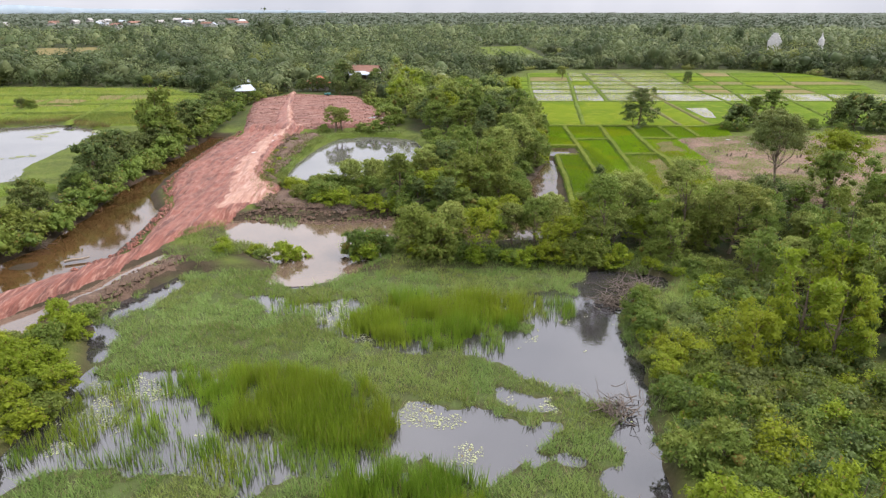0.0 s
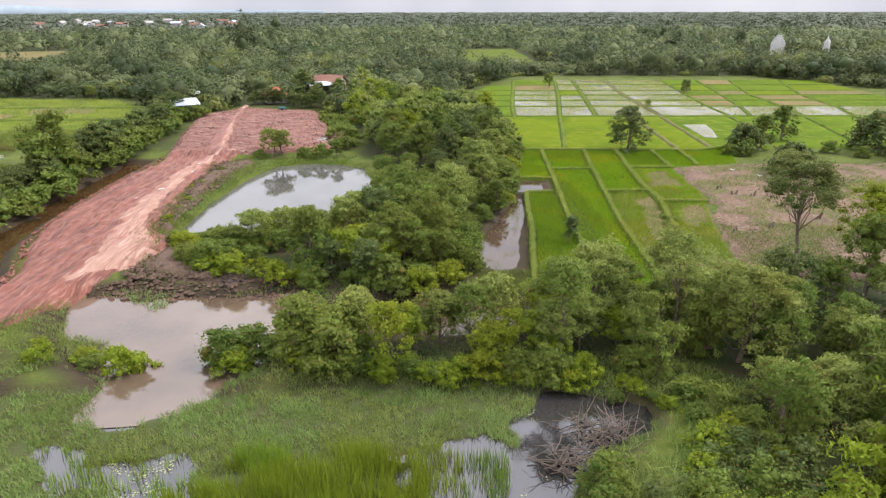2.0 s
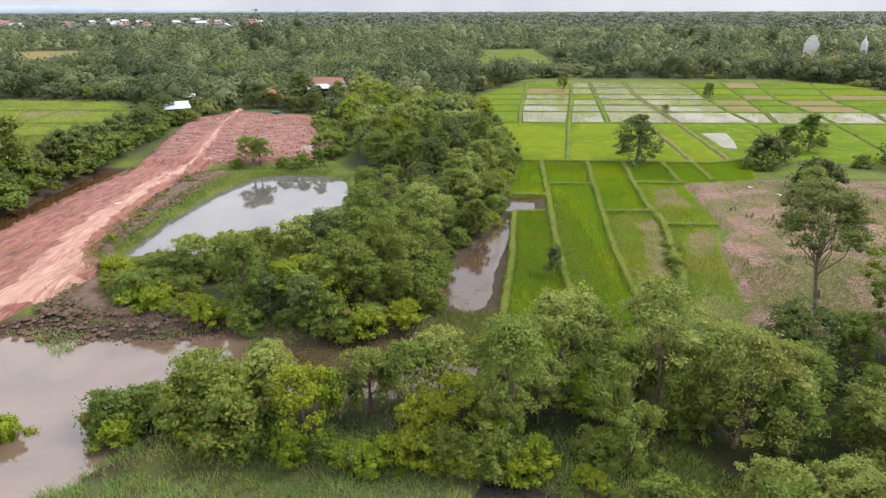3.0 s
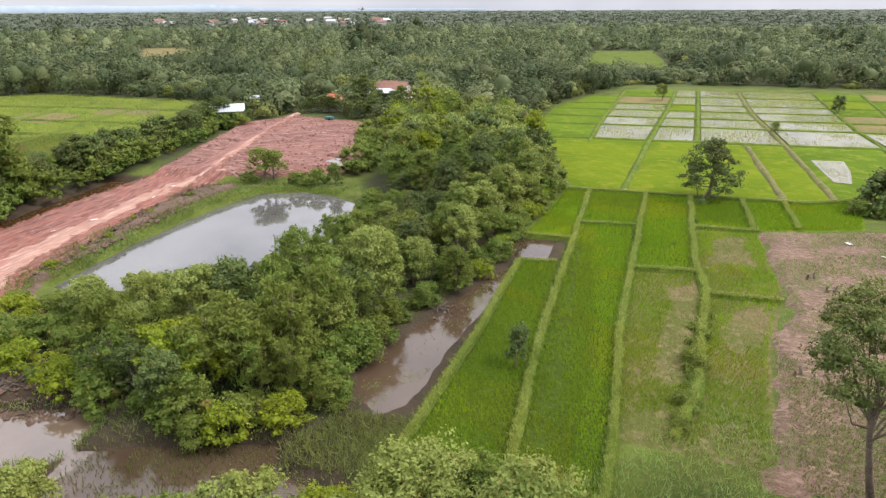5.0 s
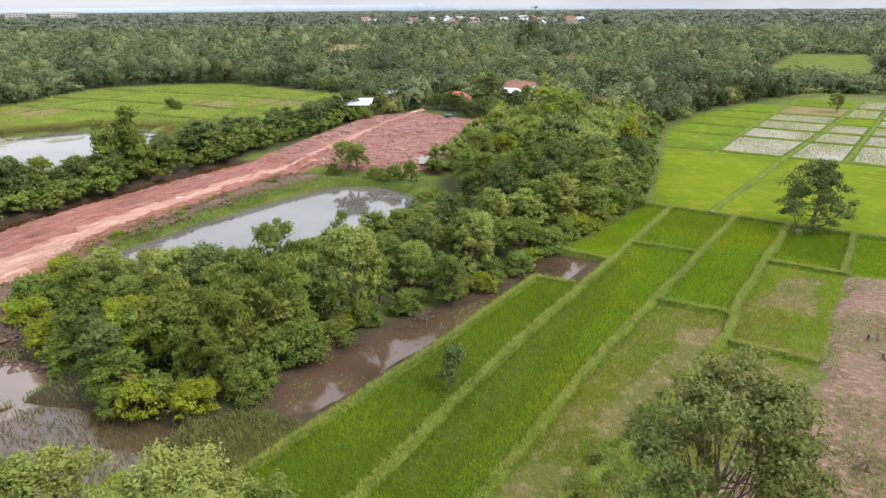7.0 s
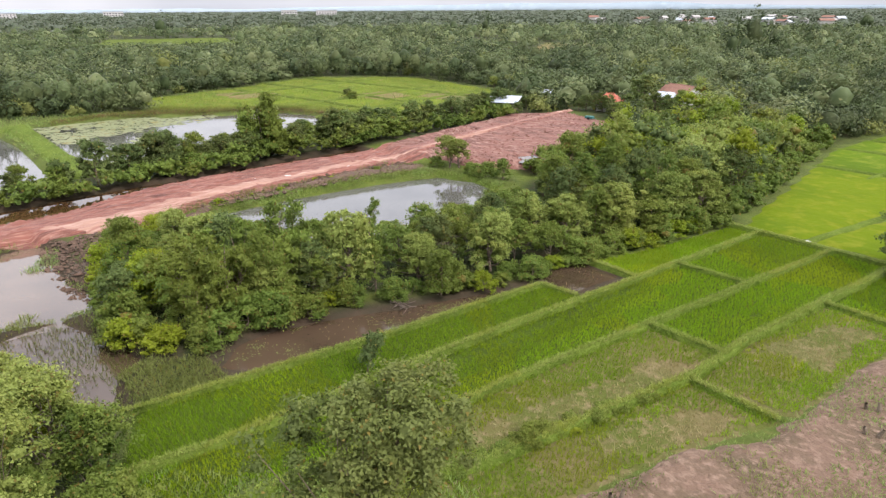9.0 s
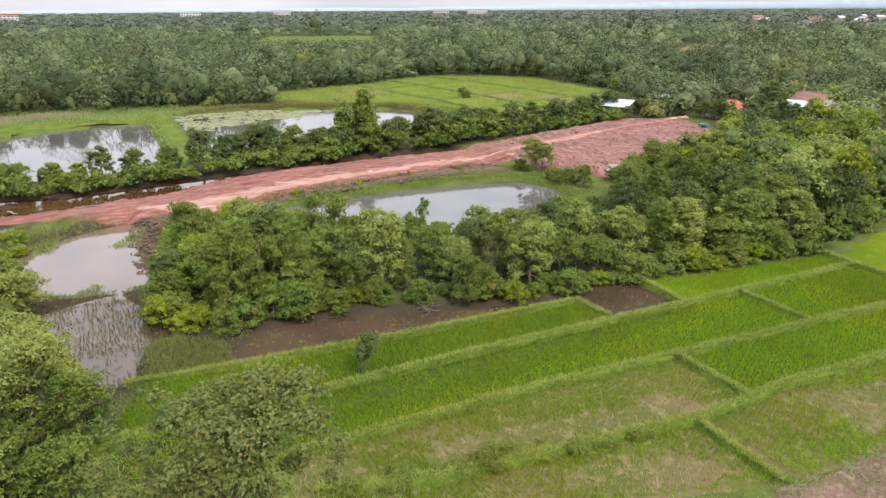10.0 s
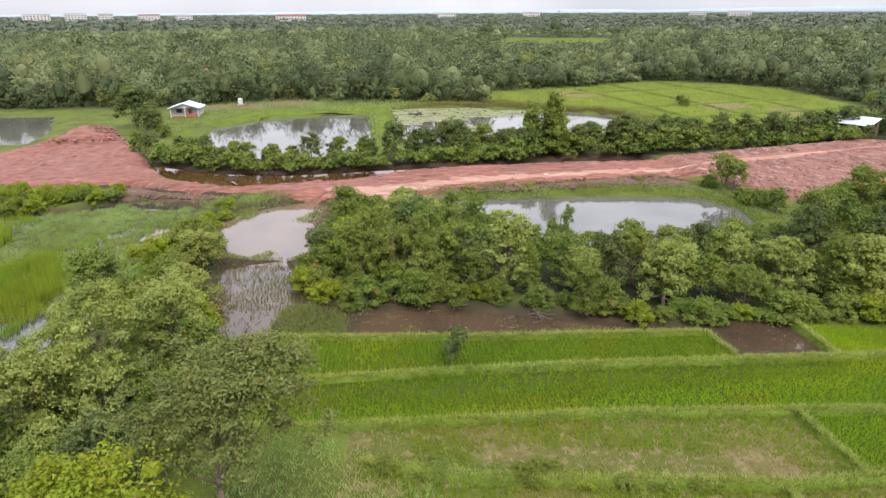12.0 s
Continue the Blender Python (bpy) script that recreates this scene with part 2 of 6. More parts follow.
def spots(nt, scale, lo, hi, detail=4.0, where=None, rough=0.55):
    n = nt.nodes.new("ShaderNodeTexNoise")
    n.inputs["Scale"].default_value, n.inputs["Detail"].default_value, n.inputs["Roughness"].default_value = scale, detail, rough
    nt.links.new(where, n.inputs["Vector"])
    r = nt.nodes.new("ShaderNodeMapRange")
    r.inputs["From Min"].default_value, r.inputs["From Max"].default_value = lo, hi
    nt.links.new(n.outputs["Fac"], r.inputs["Value"])
    return r.outputs["Result"]


def material(name, base, dark, light, big=0.15, fine=3.0, rough=0.9, relief=0.05, stretch=(1, 1, 1), spin=0.0, world_space=True, relief_scale=None, gloss=0.25):
    """A surface of three tones, mixed at two scales, with fine relief."""
    mat = bpy.data.materials.new(name)
    mat.use_nodes = True
    nt = mat.node_tree
    bsdf = nt.nodes["Principled BSDF"]
    if world_space:
        where = nt.nodes.new("ShaderNodeNewGeometry").outputs["Position"]
    else:
        where = nt.nodes.new("ShaderNodeTexCoord").outputs["Object"]
    mapping = nt.nodes.new("ShaderNodeMapping")
    mapping.inputs["Scale"].default_value = stretch
    mapping.inputs["Rotation"].default_value = (0, 0, radians(spin))
    nt.links.new(where, mapping.inputs["Vector"])
    where = mapping.outputs["Vector"]
    c = blend(nt, base, dark, spots(nt, big, 0.42, 0.68, 5, where))
    c = blend(nt, c, light, spots(nt, fine, 0.5, 0.75, 5, where))
    nt.links.new(c, bsdf.inputs["Base Color"])
    bsdf.inputs["Roughness"].default_value = rough
    bsdf.inputs["Specular IOR Level"].default_value = gloss
    if relief:
        bump = nt.nodes.new("ShaderNodeBump")
        bump.inputs["Strength"].default_value, bump.inputs["Distance"].default_value = 0.8, relief
        nt.links.new(spots(nt, relief_scale or fine * 1.7, 0.2, 0.8, 6, where), bump.inputs["Height"])
        nt.links.new(bump.outputs["Normal"], bsdf.inputs["Normal"])
    return mat


def leaf_material(name, base, dark, light, through_light=0.25, warm=(0.16, 0.13, 0.03), warm_share=0.04, gloss=0.14):
    mat = bpy.data.materials.new(name)
    mat.use_nodes = True
    nt = mat.node_tree
    bsdf = nt.nodes["Principled BSDF"]
    geo = nt.nodes.new("ShaderNodeNewGeometry")
    info = nt.nodes.new("ShaderNodeObjectInfo")
    c = blend(nt, dark, light, geo.outputs["Random Per Island"])
    c = blend(nt, c, base, 0.45)
    lift = nt.nodes.new("ShaderNodeMapRange")
    lift.inputs["To Min"].default_value, lift.inputs["To Max"].default_value = 0.0, 0.5
    nt.links.new(info.outputs["Random"], lift.inputs["Value"])
    c = blend(nt, c, light, lift.outputs["Result"])
    patch = spots(nt, 0.35, 0.5, 0.8, 3, geo.outputs["Position"])
    c = blend(nt, c, dark, patch)
    c = blend(nt, c, light, spots(nt, 0.07, 0.5, 0.75, 2, geo.outputs["Position"]))
    cell = nt.nodes.new("ShaderNodeTexVoronoi")
    cell.inputs["Scale"].default_value = 0.17
    nt.links.new(geo.outputs["Position"], cell.inputs["Vector"])
    tone = nt.nodes.new("ShaderNodeSeparateColor")
    nt.links.new(cell.outputs["Color"], tone.inputs["Color"])
    for channel, target, share in (("Red", dark, 0.55), ("Green", light, 0.45), ("Blue", (base[1] * 0.95, base[1], base[2]), 0.5)):
        k = nt.nodes.new("ShaderNodeMapRange")
        k.inputs["From Min"].default_value, k.inputs["To Max"].default_value = 0.35, share
        nt.links.new(tone.outputs[channel], k.inputs["Value"])
        c = blend(nt, c, target, k.outputs["Result"])
    pick = nt.nodes.new("ShaderNodeMath")
    pick.operation = "LESS_THAN"
    pick.inputs[1].default_value = warm_share
    nt.links.new(geo.outputs["Random Per Island"], pick.inputs[0])
    c = blend(nt, c, warm, pick.outputs["Value"])
    nt.links.new(c, bsdf.inputs["Base Color"])
    bsdf.inputs["Roughness"].default_value = 0.55
    bsdf.inputs["Specular IOR Level"].default_value = gloss
    thin = nt.nodes.new("ShaderNodeBsdfTranslucent")
    nt.links.new(c, thin.inputs["Color"])
    mix = nt.nodes.new("ShaderNodeMixShader")
    mix.inputs["Fac"].default_value = through_light
    nt.links.new(bsdf.outputs["BSDF"], mix.inputs[1])
    nt.links.new(thin.outputs["BSDF"], mix.inputs[2])
    nt.links.new(mix.outputs["Shader"], nt.nodes["Material Output"].inputs["Surface"])
    return mat


def water_material(name, body, ripple=0.012, rough=0.04, ior=1.5, gloss=0.8):
    mat = bpy.data.materials.new(name)
    mat.use_nodes = True
    nt = mat.node_tree
    bsdf = nt.nodes["Principled BSDF"]
    where = nt.nodes.new("ShaderNodeNewGeometry").outputs["Position"]
    c = blend(nt, body, tuple(v * 0.6 for v in body), spots(nt, 0.12, 0.4, 0.7, 4, where))
    nt.links.new(c, bsdf.inputs["Base Color"])
    bsdf.inputs["Roughness"].default_value = rough
    bsdf.inputs["IOR"].default_value = ior
    bsdf.inputs["Specular IOR Level"].default_value = gloss
    bump = nt.nodes.new("ShaderNodeBump")
    bump.inputs["Strength"].default_value, bump.inputs["Distance"].default_value = 0.35, ripple
    nt.links.new(spots(nt, 1.8, 0.2, 0.8, 3, where), bump.inputs["Height"])
    nt.links.new(bump.outputs["Normal"], bsdf.inputs["Normal"])
    return mat


def plain(name, colour, rough=0.6, metal=0.0, worn=0.75):
    mat = material(name, colour, tuple(v * worn for v in colour), tuple(min(1, v * 1.1) for v in colour), 0.8, 9.0, rough, 0.004, world_space=True)
    mat.node_tree.nodes["Principled BSDF"].inputs["Metallic"].default_value = metal
    return mat


M_GRASS = material("rough_grass", (0.072, 0.098, 0.016), (0.042, 0.056, 0.012), (0.115, 0.122, 0.03), 0.2, 2.2, relief=0.12, gloss=0.12)
M_RED = material("red_laterite", (0.185, 0.068, 0.047), (0.075, 0.028, 0.02), (0.315, 0.172, 0.128), 0.6, 2.0, 0.6, 0.3, stretch=(2.6, 0.2, 1), spin=-6, relief_scale=2.2)
M_PLOT = material("graded_red_soil", (0.16, 0.075, 0.056), (0.088, 0.038, 0.028), (0.28, 0.18, 0.145), 0.3, 0.8, 0.85, 0.3, stretch=(0.6, 1.5, 1), spin=20)
M_SAND = material("pale_packed_clay", (0.28, 0.165, 0.122), (0.20, 0.088, 0.064), (0.39, 0.27, 0.215), 0.5, 1.3, 0.75, 0.2, stretch=(2.6, 0.22, 1), spin=-6, relief_scale=1.4)
M_SPOIL = material("dark_dug_clay", (0.096, 0.061, 0.042), (0.058, 0.038, 0.026), (0.141, 0.096, 0.064), 0.4, 2.5, 0.85, 0.2)
M_BROWN = material("bare_brown_soil", (0.14, 0.09, 0.062), (0.085, 0.064, 0.036), (0.24, 0.165, 0.12), 0.25, 1.8, 0.95, 0.25, stretch=(0.9, 1.15, 1), spin=25)
M_RICE = material("young_rice", (0.042, 0.066, 0.007), (0.032, 0.046, 0.007), (0.055, 0.085, 0.009), 0.09, 2.5, 0.85, 0.15, gloss=0.05)
M_RICE_THIN = material("thin_rice_stand", (0.062, 0.075, 0.014), (0.105, 0.085, 0.036), (0.17, 0.13, 0.07), 0.13, 1.5, 0.85, 0.12, gloss=0.08)
M_RICE_FAR = material("far_green_rice", (0.072, 0.115, 0.007), (0.05, 0.085, 0.006), (0.12, 0.145, 0.018), 0.06, 0.5, 0.85, 0.15, gloss=0.03)
M_RICE_YELLOW = material("yellowing_rice", (0.088, 0.122, 0.005), (0.058, 0.095, 0.005), (0.13, 0.142, 0.013), 0.06, 0.5, 0.85, 0.12, gloss=0.03)
M_RICE_BROWN = material("dry_rice_stubble", (0.141, 0.112, 0.048), (0.090, 0.096, 0.032), (0.173, 0.138, 0.067), 0.07, 1.0, 0.9, 0.1, gloss=0.05)
M_FIELD = material("meadow_field", (0.098, 0.128, 0.015), (0.06, 0.086, 0.012), (0.15, 0.138, 0.036), 0.09, 0.7, 0.9, 0.2, stretch=(0.6, 1.6, 1), spin=12, gloss=0.03)
M_MEADOW = material("bright_meadow_rice", (0.10, 0.135, 0.014), (0.064, 0.094, 0.012), (0.148, 0.15, 0.034), 0.08, 0.5, 0.9, 0.15, gloss=0.03)
M_MEADOWBUND = material("dark_meadow_bund", (0.085, 0.115, 0.02), (0.055, 0.075, 0.016), (0.10, 0.115, 0.03), 0.2, 1.2, 0.9, 0.15, gloss=0.03)
M_DRYBUND = material("worn_path_bund", (0.115, 0.11, 0.042), (0.08, 0.095, 0.025), (0.19, 0.16, 0.09), 0.3, 2.0, 0.9, 0.12, gloss=0.05)
M_BUND = material("grassy_bund", (0.085, 0.12, 0.018), (0.055, 0.082, 0.012), (0.12, 0.15, 0.034), 0.3, 3.5, 0.9, 0.12, gloss=0.05)
M_WATER = water_material("pond_water", (0.088, 0.086, 0.078), 0.004)
M_MUDWATER = water_material("muddy_water", (0.108, 0.076, 0.052))
M_STRIPWATER = water_material("brown_shallow_water", (0.062, 0.041, 0.026), rough=0.05, ior=1.4, gloss=0.55)
M_PADDYWATER = water_material("paddy_water", (0.15, 0.14, 0.085), rough=0.2, ior=1.33, gloss=0.4)
M_DITCH = water_material("ditch_water", (0.064, 0.035, 0.014))
M_DARKWATER = water_material("marsh_water", (0.03, 0.028, 0.028), ior=1.55, gloss=1.0)
M_BARK = material("bark", (0.141, 0.109, 0.077), (0.077, 0.058, 0.038), (0.218, 0.186, 0.147), 1.0, 6.0, 0.9, 0.02)
L_MID = leaf_material("leaves_mid_green", (0.106, 0.164, 0.027), (0.055, 0.092, 0.016), (0.168, 0.228, 0.043), 0.4)
L_DARK = leaf_material("leaves_dark_green", (0.078, 0.116, 0.032), (0.036, 0.06, 0.018), (0.12, 0.162, 0.046), 0.33)
L_ROW = leaf_material("roadside_leaves", (0.082, 0.122, 0.03), (0.042, 0.068, 0.018), (0.125, 0.168, 0.046), 0.35)
L_BRIGHT = leaf_material("leaves_bright_green", (0.165, 0.235, 0.016), (0.10, 0.155, 0.010), (0.235, 0.30, 0.026), 0.45)
L_OLIVE = leaf_material("leaves_olive", (0.142, 0.18, 0.034), (0.08, 0.108, 0.02), (0.205, 0.24, 0.056), 0.4, (0.20, 0.13, 0.035), 0.02)
L_PALE = leaf_material("leaves_pale_green", (0.185, 0.24, 0.05), (0.112, 0.155, 0.03), (0.26, 0.31, 0.08), 0.4)
W_DARK = leaf_material("deep_wood_leaves", (0.045, 0.067, 0.025), (0.029, 0.046, 0.018), (0.065, 0.092, 0.034), 0.25, (0.069, 0.082, 0.032), 0.02)
W_MID = leaf_material("mixed_wood_leaves", (0.079, 0.110, 0.042), (0.055, 0.080, 0.030), (0.107, 0.141, 0.055), 0.3, (0.118, 0.122, 0.042), 0.02)
W_LIGHT = leaf_material("pale_wood_leaves", (0.138, 0.168, 0.070), (0.103, 0.133, 0.053), (0.172, 0.204, 0.090), 0.3, (0.167, 0.163, 0.064), 0.02)
W_WARM = leaf_material("yellowish_wood_leaves", (0.148, 0.168, 0.042), (0.109, 0.128, 0.032), (0.187, 0.209, 0.059), 0.3, (0.178, 0.153, 0.053), 0.02)
# Greyer, bluer leaves: distance haze is put into their colour.
L_HAZED = leaf_material("haze_toned_leaves", (0.06, 0.08, 0.046), (0.042, 0.058, 0.034), (0.08, 0.10, 0.06), 0.2, (0.085, 0.10, 0.045), 0.0)
L_GRASS = leaf_material("marsh_grass_blades", (0.18, 0.27, 0.07), (0.11, 0.18, 0.04), (0.255, 0.345, 0.11), 0.45, (0.26, 0.2, 0.12), 0.06)
L_REED = leaf_material("reed_blades", (0.13, 0.225, 0.016), (0.065, 0.125, 0.01), (0.215, 0.32, 0.034), 0.4, (0.20, 0.18, 0.06), 0.04)
L_GRASS_DEEP = leaf_material("deep_grass_blades", (0.155, 0.225, 0.055), (0.095, 0.145, 0.03), (0.215, 0.285, 0.085), 0.4, (0.24, 0.19, 0.11), 0.05)
L_RICE = leaf_material("rice_blades", (0.135, 0.228, 0.009), (0.105, 0.185, 0.007), (0.165, 0.265, 0.013), 0.45, (0.18, 0.17, 0.03), 0.03, 0.05)
L_RICE_BRIGHT = leaf_material("bright_rice_blades", (0.17, 0.295, 0.009), (0.14, 0.25, 0.007), (0.205, 0.33, 0.013), 0.45, gloss=0.05)
# Bund blades: lit crest and shaded flanks are put into two tones.
L_BUND = leaf_material("bund_lit_crest_blades", (0.235, 0.305, 0.055), (0.16, 0.225, 0.034), (0.31, 0.36, 0.10), 0.4, (0.26, 0.22, 0.1), 0.06)
L_BUND_SHADED = leaf_material("bund_shaded_flank_blades", (0.115, 0.185, 0.022), (0.075, 0.13, 0.014), (0.16, 0.235, 0.036), 0.4, (0.16, 0.15, 0.06), 0.05)
L_RICE_DRY = leaf_material("dry_rice_blades", (0.28, 0.24, 0.105), (0.19, 0.18, 0.065), (0.36, 0.30, 0.16), 0.3)
L_SEDGE = leaf_material("withered_sedge_blades", (0.15, 0.095, 0.045), (0.09, 0.06, 0.03), (0.21, 0.14, 0.07), 0.3)
L_DULL = leaf_material("leaves_dull_olive", (0.112, 0.145, 0.036), (0.06, 0.084, 0.019), (0.165, 0.2, 0.058), 0.35)
L_LILY = leaf_material("pale_floating_leaves", (0.25, 0.27, 0.14), (0.17, 0.2, 0.085), (0.34, 0.35, 0.21), 0.1)
L_PAD = leaf_material("floating_leaves", (0.15, 0.165, 0.075), (0.11, 0.135, 0.05), (0.20, 0.21, 0.11), 0.1)


# ---- mesh helpers ----
def raw_mesh(name, verts, faces, mat, smooth=False):
    """A mesh from arrays: faces is an (n, 3) or (n, 4) array."""
    me = bpy.data.meshes.new(name)
    verts, faces = np.asarray(verts, np.float32), np.asarray(faces, np.int32)
    k = faces.shape[1]
    me.vertices.add(len(verts))
    me.vertices.foreach_set("co", verts.ravel())
    me.loops.add(faces.size)
    me.loops.foreach_set("vertex_index", faces.ravel())
    me.polygons.add(len(faces))
    me.polygons.foreach_set("loop_start", np.arange(0, faces.size, k, dtype=np.int32))
    me.polygons.foreach_set("use_smooth", np.full(len(faces), smooth))
    me.update(calc_edges=True)
    me.materials.append(mat)
    return me


def part(name, data, parent, mat=None, label=""):
    """One mesh object under a thing; data is a mesh or a bmesh."""
    if isinstance(data, bmesh.types.BMesh):
        me = bpy.data.meshes.new(name)
        data.to_mesh(me)
        data.free()
        me.materials.append(mat)
        data = me
    ob = new(name, data)
    ob.parent = parent
    return tagged(ob, label)


def lines(core_lo, core_hi, fine, far, grow=1.13):
    """Grid lines: even in the middle, spreading out to the horizon."""
    mid = list(np.arange(core_lo, core_hi + fine / 2, fine))
    lo, hi, g = [], [], fine
    a, b = core_lo, core_hi
    while a > -far or b < far:
        g *= grow
        a, b = a - g, b + g
        lo.append(a)
        hi.append(b)
    return np.array(lo[::-1] + mid + hi)


def grid_mesh(name, xs, ys, height, mat, keep=None):
    X, Y = np.meshgrid(xs, ys)
    Z = height(X, Y)
    n, m = X.shape
    idx = np.arange(n * m).reshape(n, m)
    f = np.stack([idx[:-1, :-1], idx[:-1, 1:], idx[1:, 1:], idx[1:, :-1]], -1)
    if keep is not None:
        k = keep(X, Y)
        f = f[k[:-1, :-1] | k[:-1, 1:] | k[1:, 1:] | k[1:, :-1]]
    f = f.reshape(-1, 4)
    used, inv = np.unique(f, return_inverse=True)
    co = np.stack([X, Y, Z], -1).reshape(-1, 3)[used]
    return raw_mesh(name, co, inv.reshape(-1, 4), mat, True)


def sheet(name, poly, res, mat, lift=0.06, rag=0.8, rag_size=1.5, relief=None, label="", seed=0):
    """A ground cover over a plan outline; its ragged rim dips into the ground."""
    px, py = [p[0] for p in poly], [p[1] for p in poly]
    xs, ys = np.arange(min(px) - 1.5, max(px) + 1.5 + res, res), np.arange(min(py) - 1.5, max(py) + 1.5 + res, res)

    def height(x, y):
        d = inside(poly, x, y) + rag * 2 * (cloudy(x, y, rag_size, 50 + seed) - 0.5)
        h = ground_height(x, y) + lift * step(d, -0.1, 0.4) - 0.25 * step(d, 0.1, -0.7)
        return h + (relief(x, y, step(d, 0, 1.2)) if relief else 0)
    me = grid_mesh(name, xs, ys, height, mat, lambda x, y: inside(poly, x, y) > -1.2)
    return tagged(new(name, me), label, kind="structure")


def flat(name, poly, z, mat, label="", grow=1.5):
    """A level water surface somewhat wider than its basin."""
    c = np.mean(poly, 0)
    bm = bmesh.new()
    pts = []
    for x, y in poly:
        v = np.array([x, y]) - c
        v = v * (1 + grow / (np.hypot(*v) + 1e-6))
        pts.append(bm.verts.new((*(c + v), z)))
    bm.faces.new(pts)
    bmesh.ops.triangulate(bm, faces=bm.faces)
    bmesh.ops.recalc_face_normals(bm, faces=bm.faces)
    if sum(f.normal.z for f in bm.faces) < 0:
        bmesh.ops.reverse_faces(bm, faces=bm.faces)
    me = bpy.data.meshes.new(name)
    bm.to_mesh(me)
    bm.free()
    me.materials.append(mat)
    return tagged(new(name, me), label, kind="structure")


# ---- ground ----
def build_ground():
    xs, ys = lines(-66, 62, 0.6, 4600), lines(12, 152, 0.6, 4600)
    me = grid_mesh("ground", xs, ys, ground_height, M_GRASS)
    X, Y = np.meshgrid(xs, ys)
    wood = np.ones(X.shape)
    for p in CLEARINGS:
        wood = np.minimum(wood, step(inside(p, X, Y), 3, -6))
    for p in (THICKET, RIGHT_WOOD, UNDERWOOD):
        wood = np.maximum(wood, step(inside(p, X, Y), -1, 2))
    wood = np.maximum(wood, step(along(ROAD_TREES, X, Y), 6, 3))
    mud = np.zeros(X.shape)
    for name in PONDS:
        if name not in ("fish_pond", "lily_pond", "east_pond", "pond"):
            mud = np.maximum(mud, step(inside(PONDS[name], X, Y), -2.4 if name == "ditch" else -4.0, -0.6))
    mud = np.maximum(mud, 0.85 * step(inside(MARSH, X, Y), -1.5, 0.5))
    # Grown-over marsh ground is darkened to paint shadow between tussocks.
    tussock_shade = step(inside(MARSH, X, Y), -0.5, 0.5) * step(marsh_land(X, Y), 0.0, 0.12)
    for key, vals in (("wood", wood), ("mud", mud), ("tussock_shade", tussock_shade)):
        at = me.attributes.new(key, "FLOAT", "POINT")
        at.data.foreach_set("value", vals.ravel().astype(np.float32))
    nt = M_GRASS.node_tree
    bsdf = nt.nodes["Principled BSDF"]
    c = bsdf.inputs["Base Color"].links[0].from_socket
    where = nt.nodes.new("ShaderNodeNewGeometry").outputs["Position"]
    for key, tone, tone2 in (("wood", (0.026, 0.040, 0.012), (0.05, 0.04, 0.022)), ("mud", (0.046, 0.033, 0.021), (0.027, 0.025, 0.014)), ("tussock_shade", (0.055, 0.075, 0.022), (0.05, 0.05, 0.022))):
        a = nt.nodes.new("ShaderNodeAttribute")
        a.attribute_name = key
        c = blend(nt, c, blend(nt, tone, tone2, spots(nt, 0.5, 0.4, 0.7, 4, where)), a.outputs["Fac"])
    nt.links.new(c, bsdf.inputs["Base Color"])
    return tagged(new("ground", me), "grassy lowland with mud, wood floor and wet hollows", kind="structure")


build_ground()


def road_relief(x, y, k):
    u = along([(-60, 20), (-38, 52), (-32.5, 66), (-31.5, 80), (-33, 94), (-36, 110), (-38, 128), (-36, 145), (-44, 196)], x, y)
    ruts = 0.16 * np.cos(u * 3.6 + 3 * cloudy(x, y, 9, 60)) * step(cloudy(x, y, 6, 61), 0.3, 0.6)
    heap = 1.6 * step(inside([(-70, 18), (-72, 38), (-92, 27), (-94, 23), (-80, 18)], x, y), -3, 7)
    return k * (0.28 + ruts + 0.6 * (cloudy(x, y, 1.6, 62) - 0.5) + heap * (0.7 + 0.7 * cloudy(x, y, 4, 65)) + 0.3 * step(u, 2.0, 6.0) * (cloudy(x, y, 1.0, 64) - 0.4))


sheet("road", ROAD, 0.4, M_RED, 0.1, 0.35, 1.1, road_relief, "rutted red laterite dirt road, wet and freshly graded")
sheet("packed_track", [(-30, 78), (-25, 88), (-24.5, 94), (-29.5, 101), (-32.5, 120), (-33, 138), (-30, 143), (-36, 143), (-37, 130), (-36, 112), (-33.5, 98), (-31.5, 88)], 0.4, M_SAND, 0.16, 1.2, 2.5, road_relief, "pale packed clay wheel track on the dirt road", 3)
sheet("cleared_plot", PLOT, 0.6, M_PLOT, 0.1, 0.8, 2.0, lambda x, y, k: k * (0.2 + 0.25 * (cloudy(x * 0.5 + y * 0.2, y, 1.5, 66) - 0.5)), "levelled plot of ribbed red soil")
sheet("plot_track", [(-36, 139), (-40, 158), (-43, 178), (-46, 198), (-44, 198), (-40, 177), (-36.5, 157), (-31, 139)], 0.5, M_RED, 0.55, 0.5, 1.5, None, "bright red wheel track over the cleared plot", 5)
sheet("plot_track", [(-34.4, 143), (-36.4, 151), (-38.4, 160), (-42.7, 180), (-45.6, 199), (-44.4, 199), (-41.2, 179), (-36.6, 159), (-34.6, 150), (-32.4, 143)], 0.4, M_SAND, 0.64, 0.6, 1.2, None, "pale worn middle of the wheel track on the plot", 6)
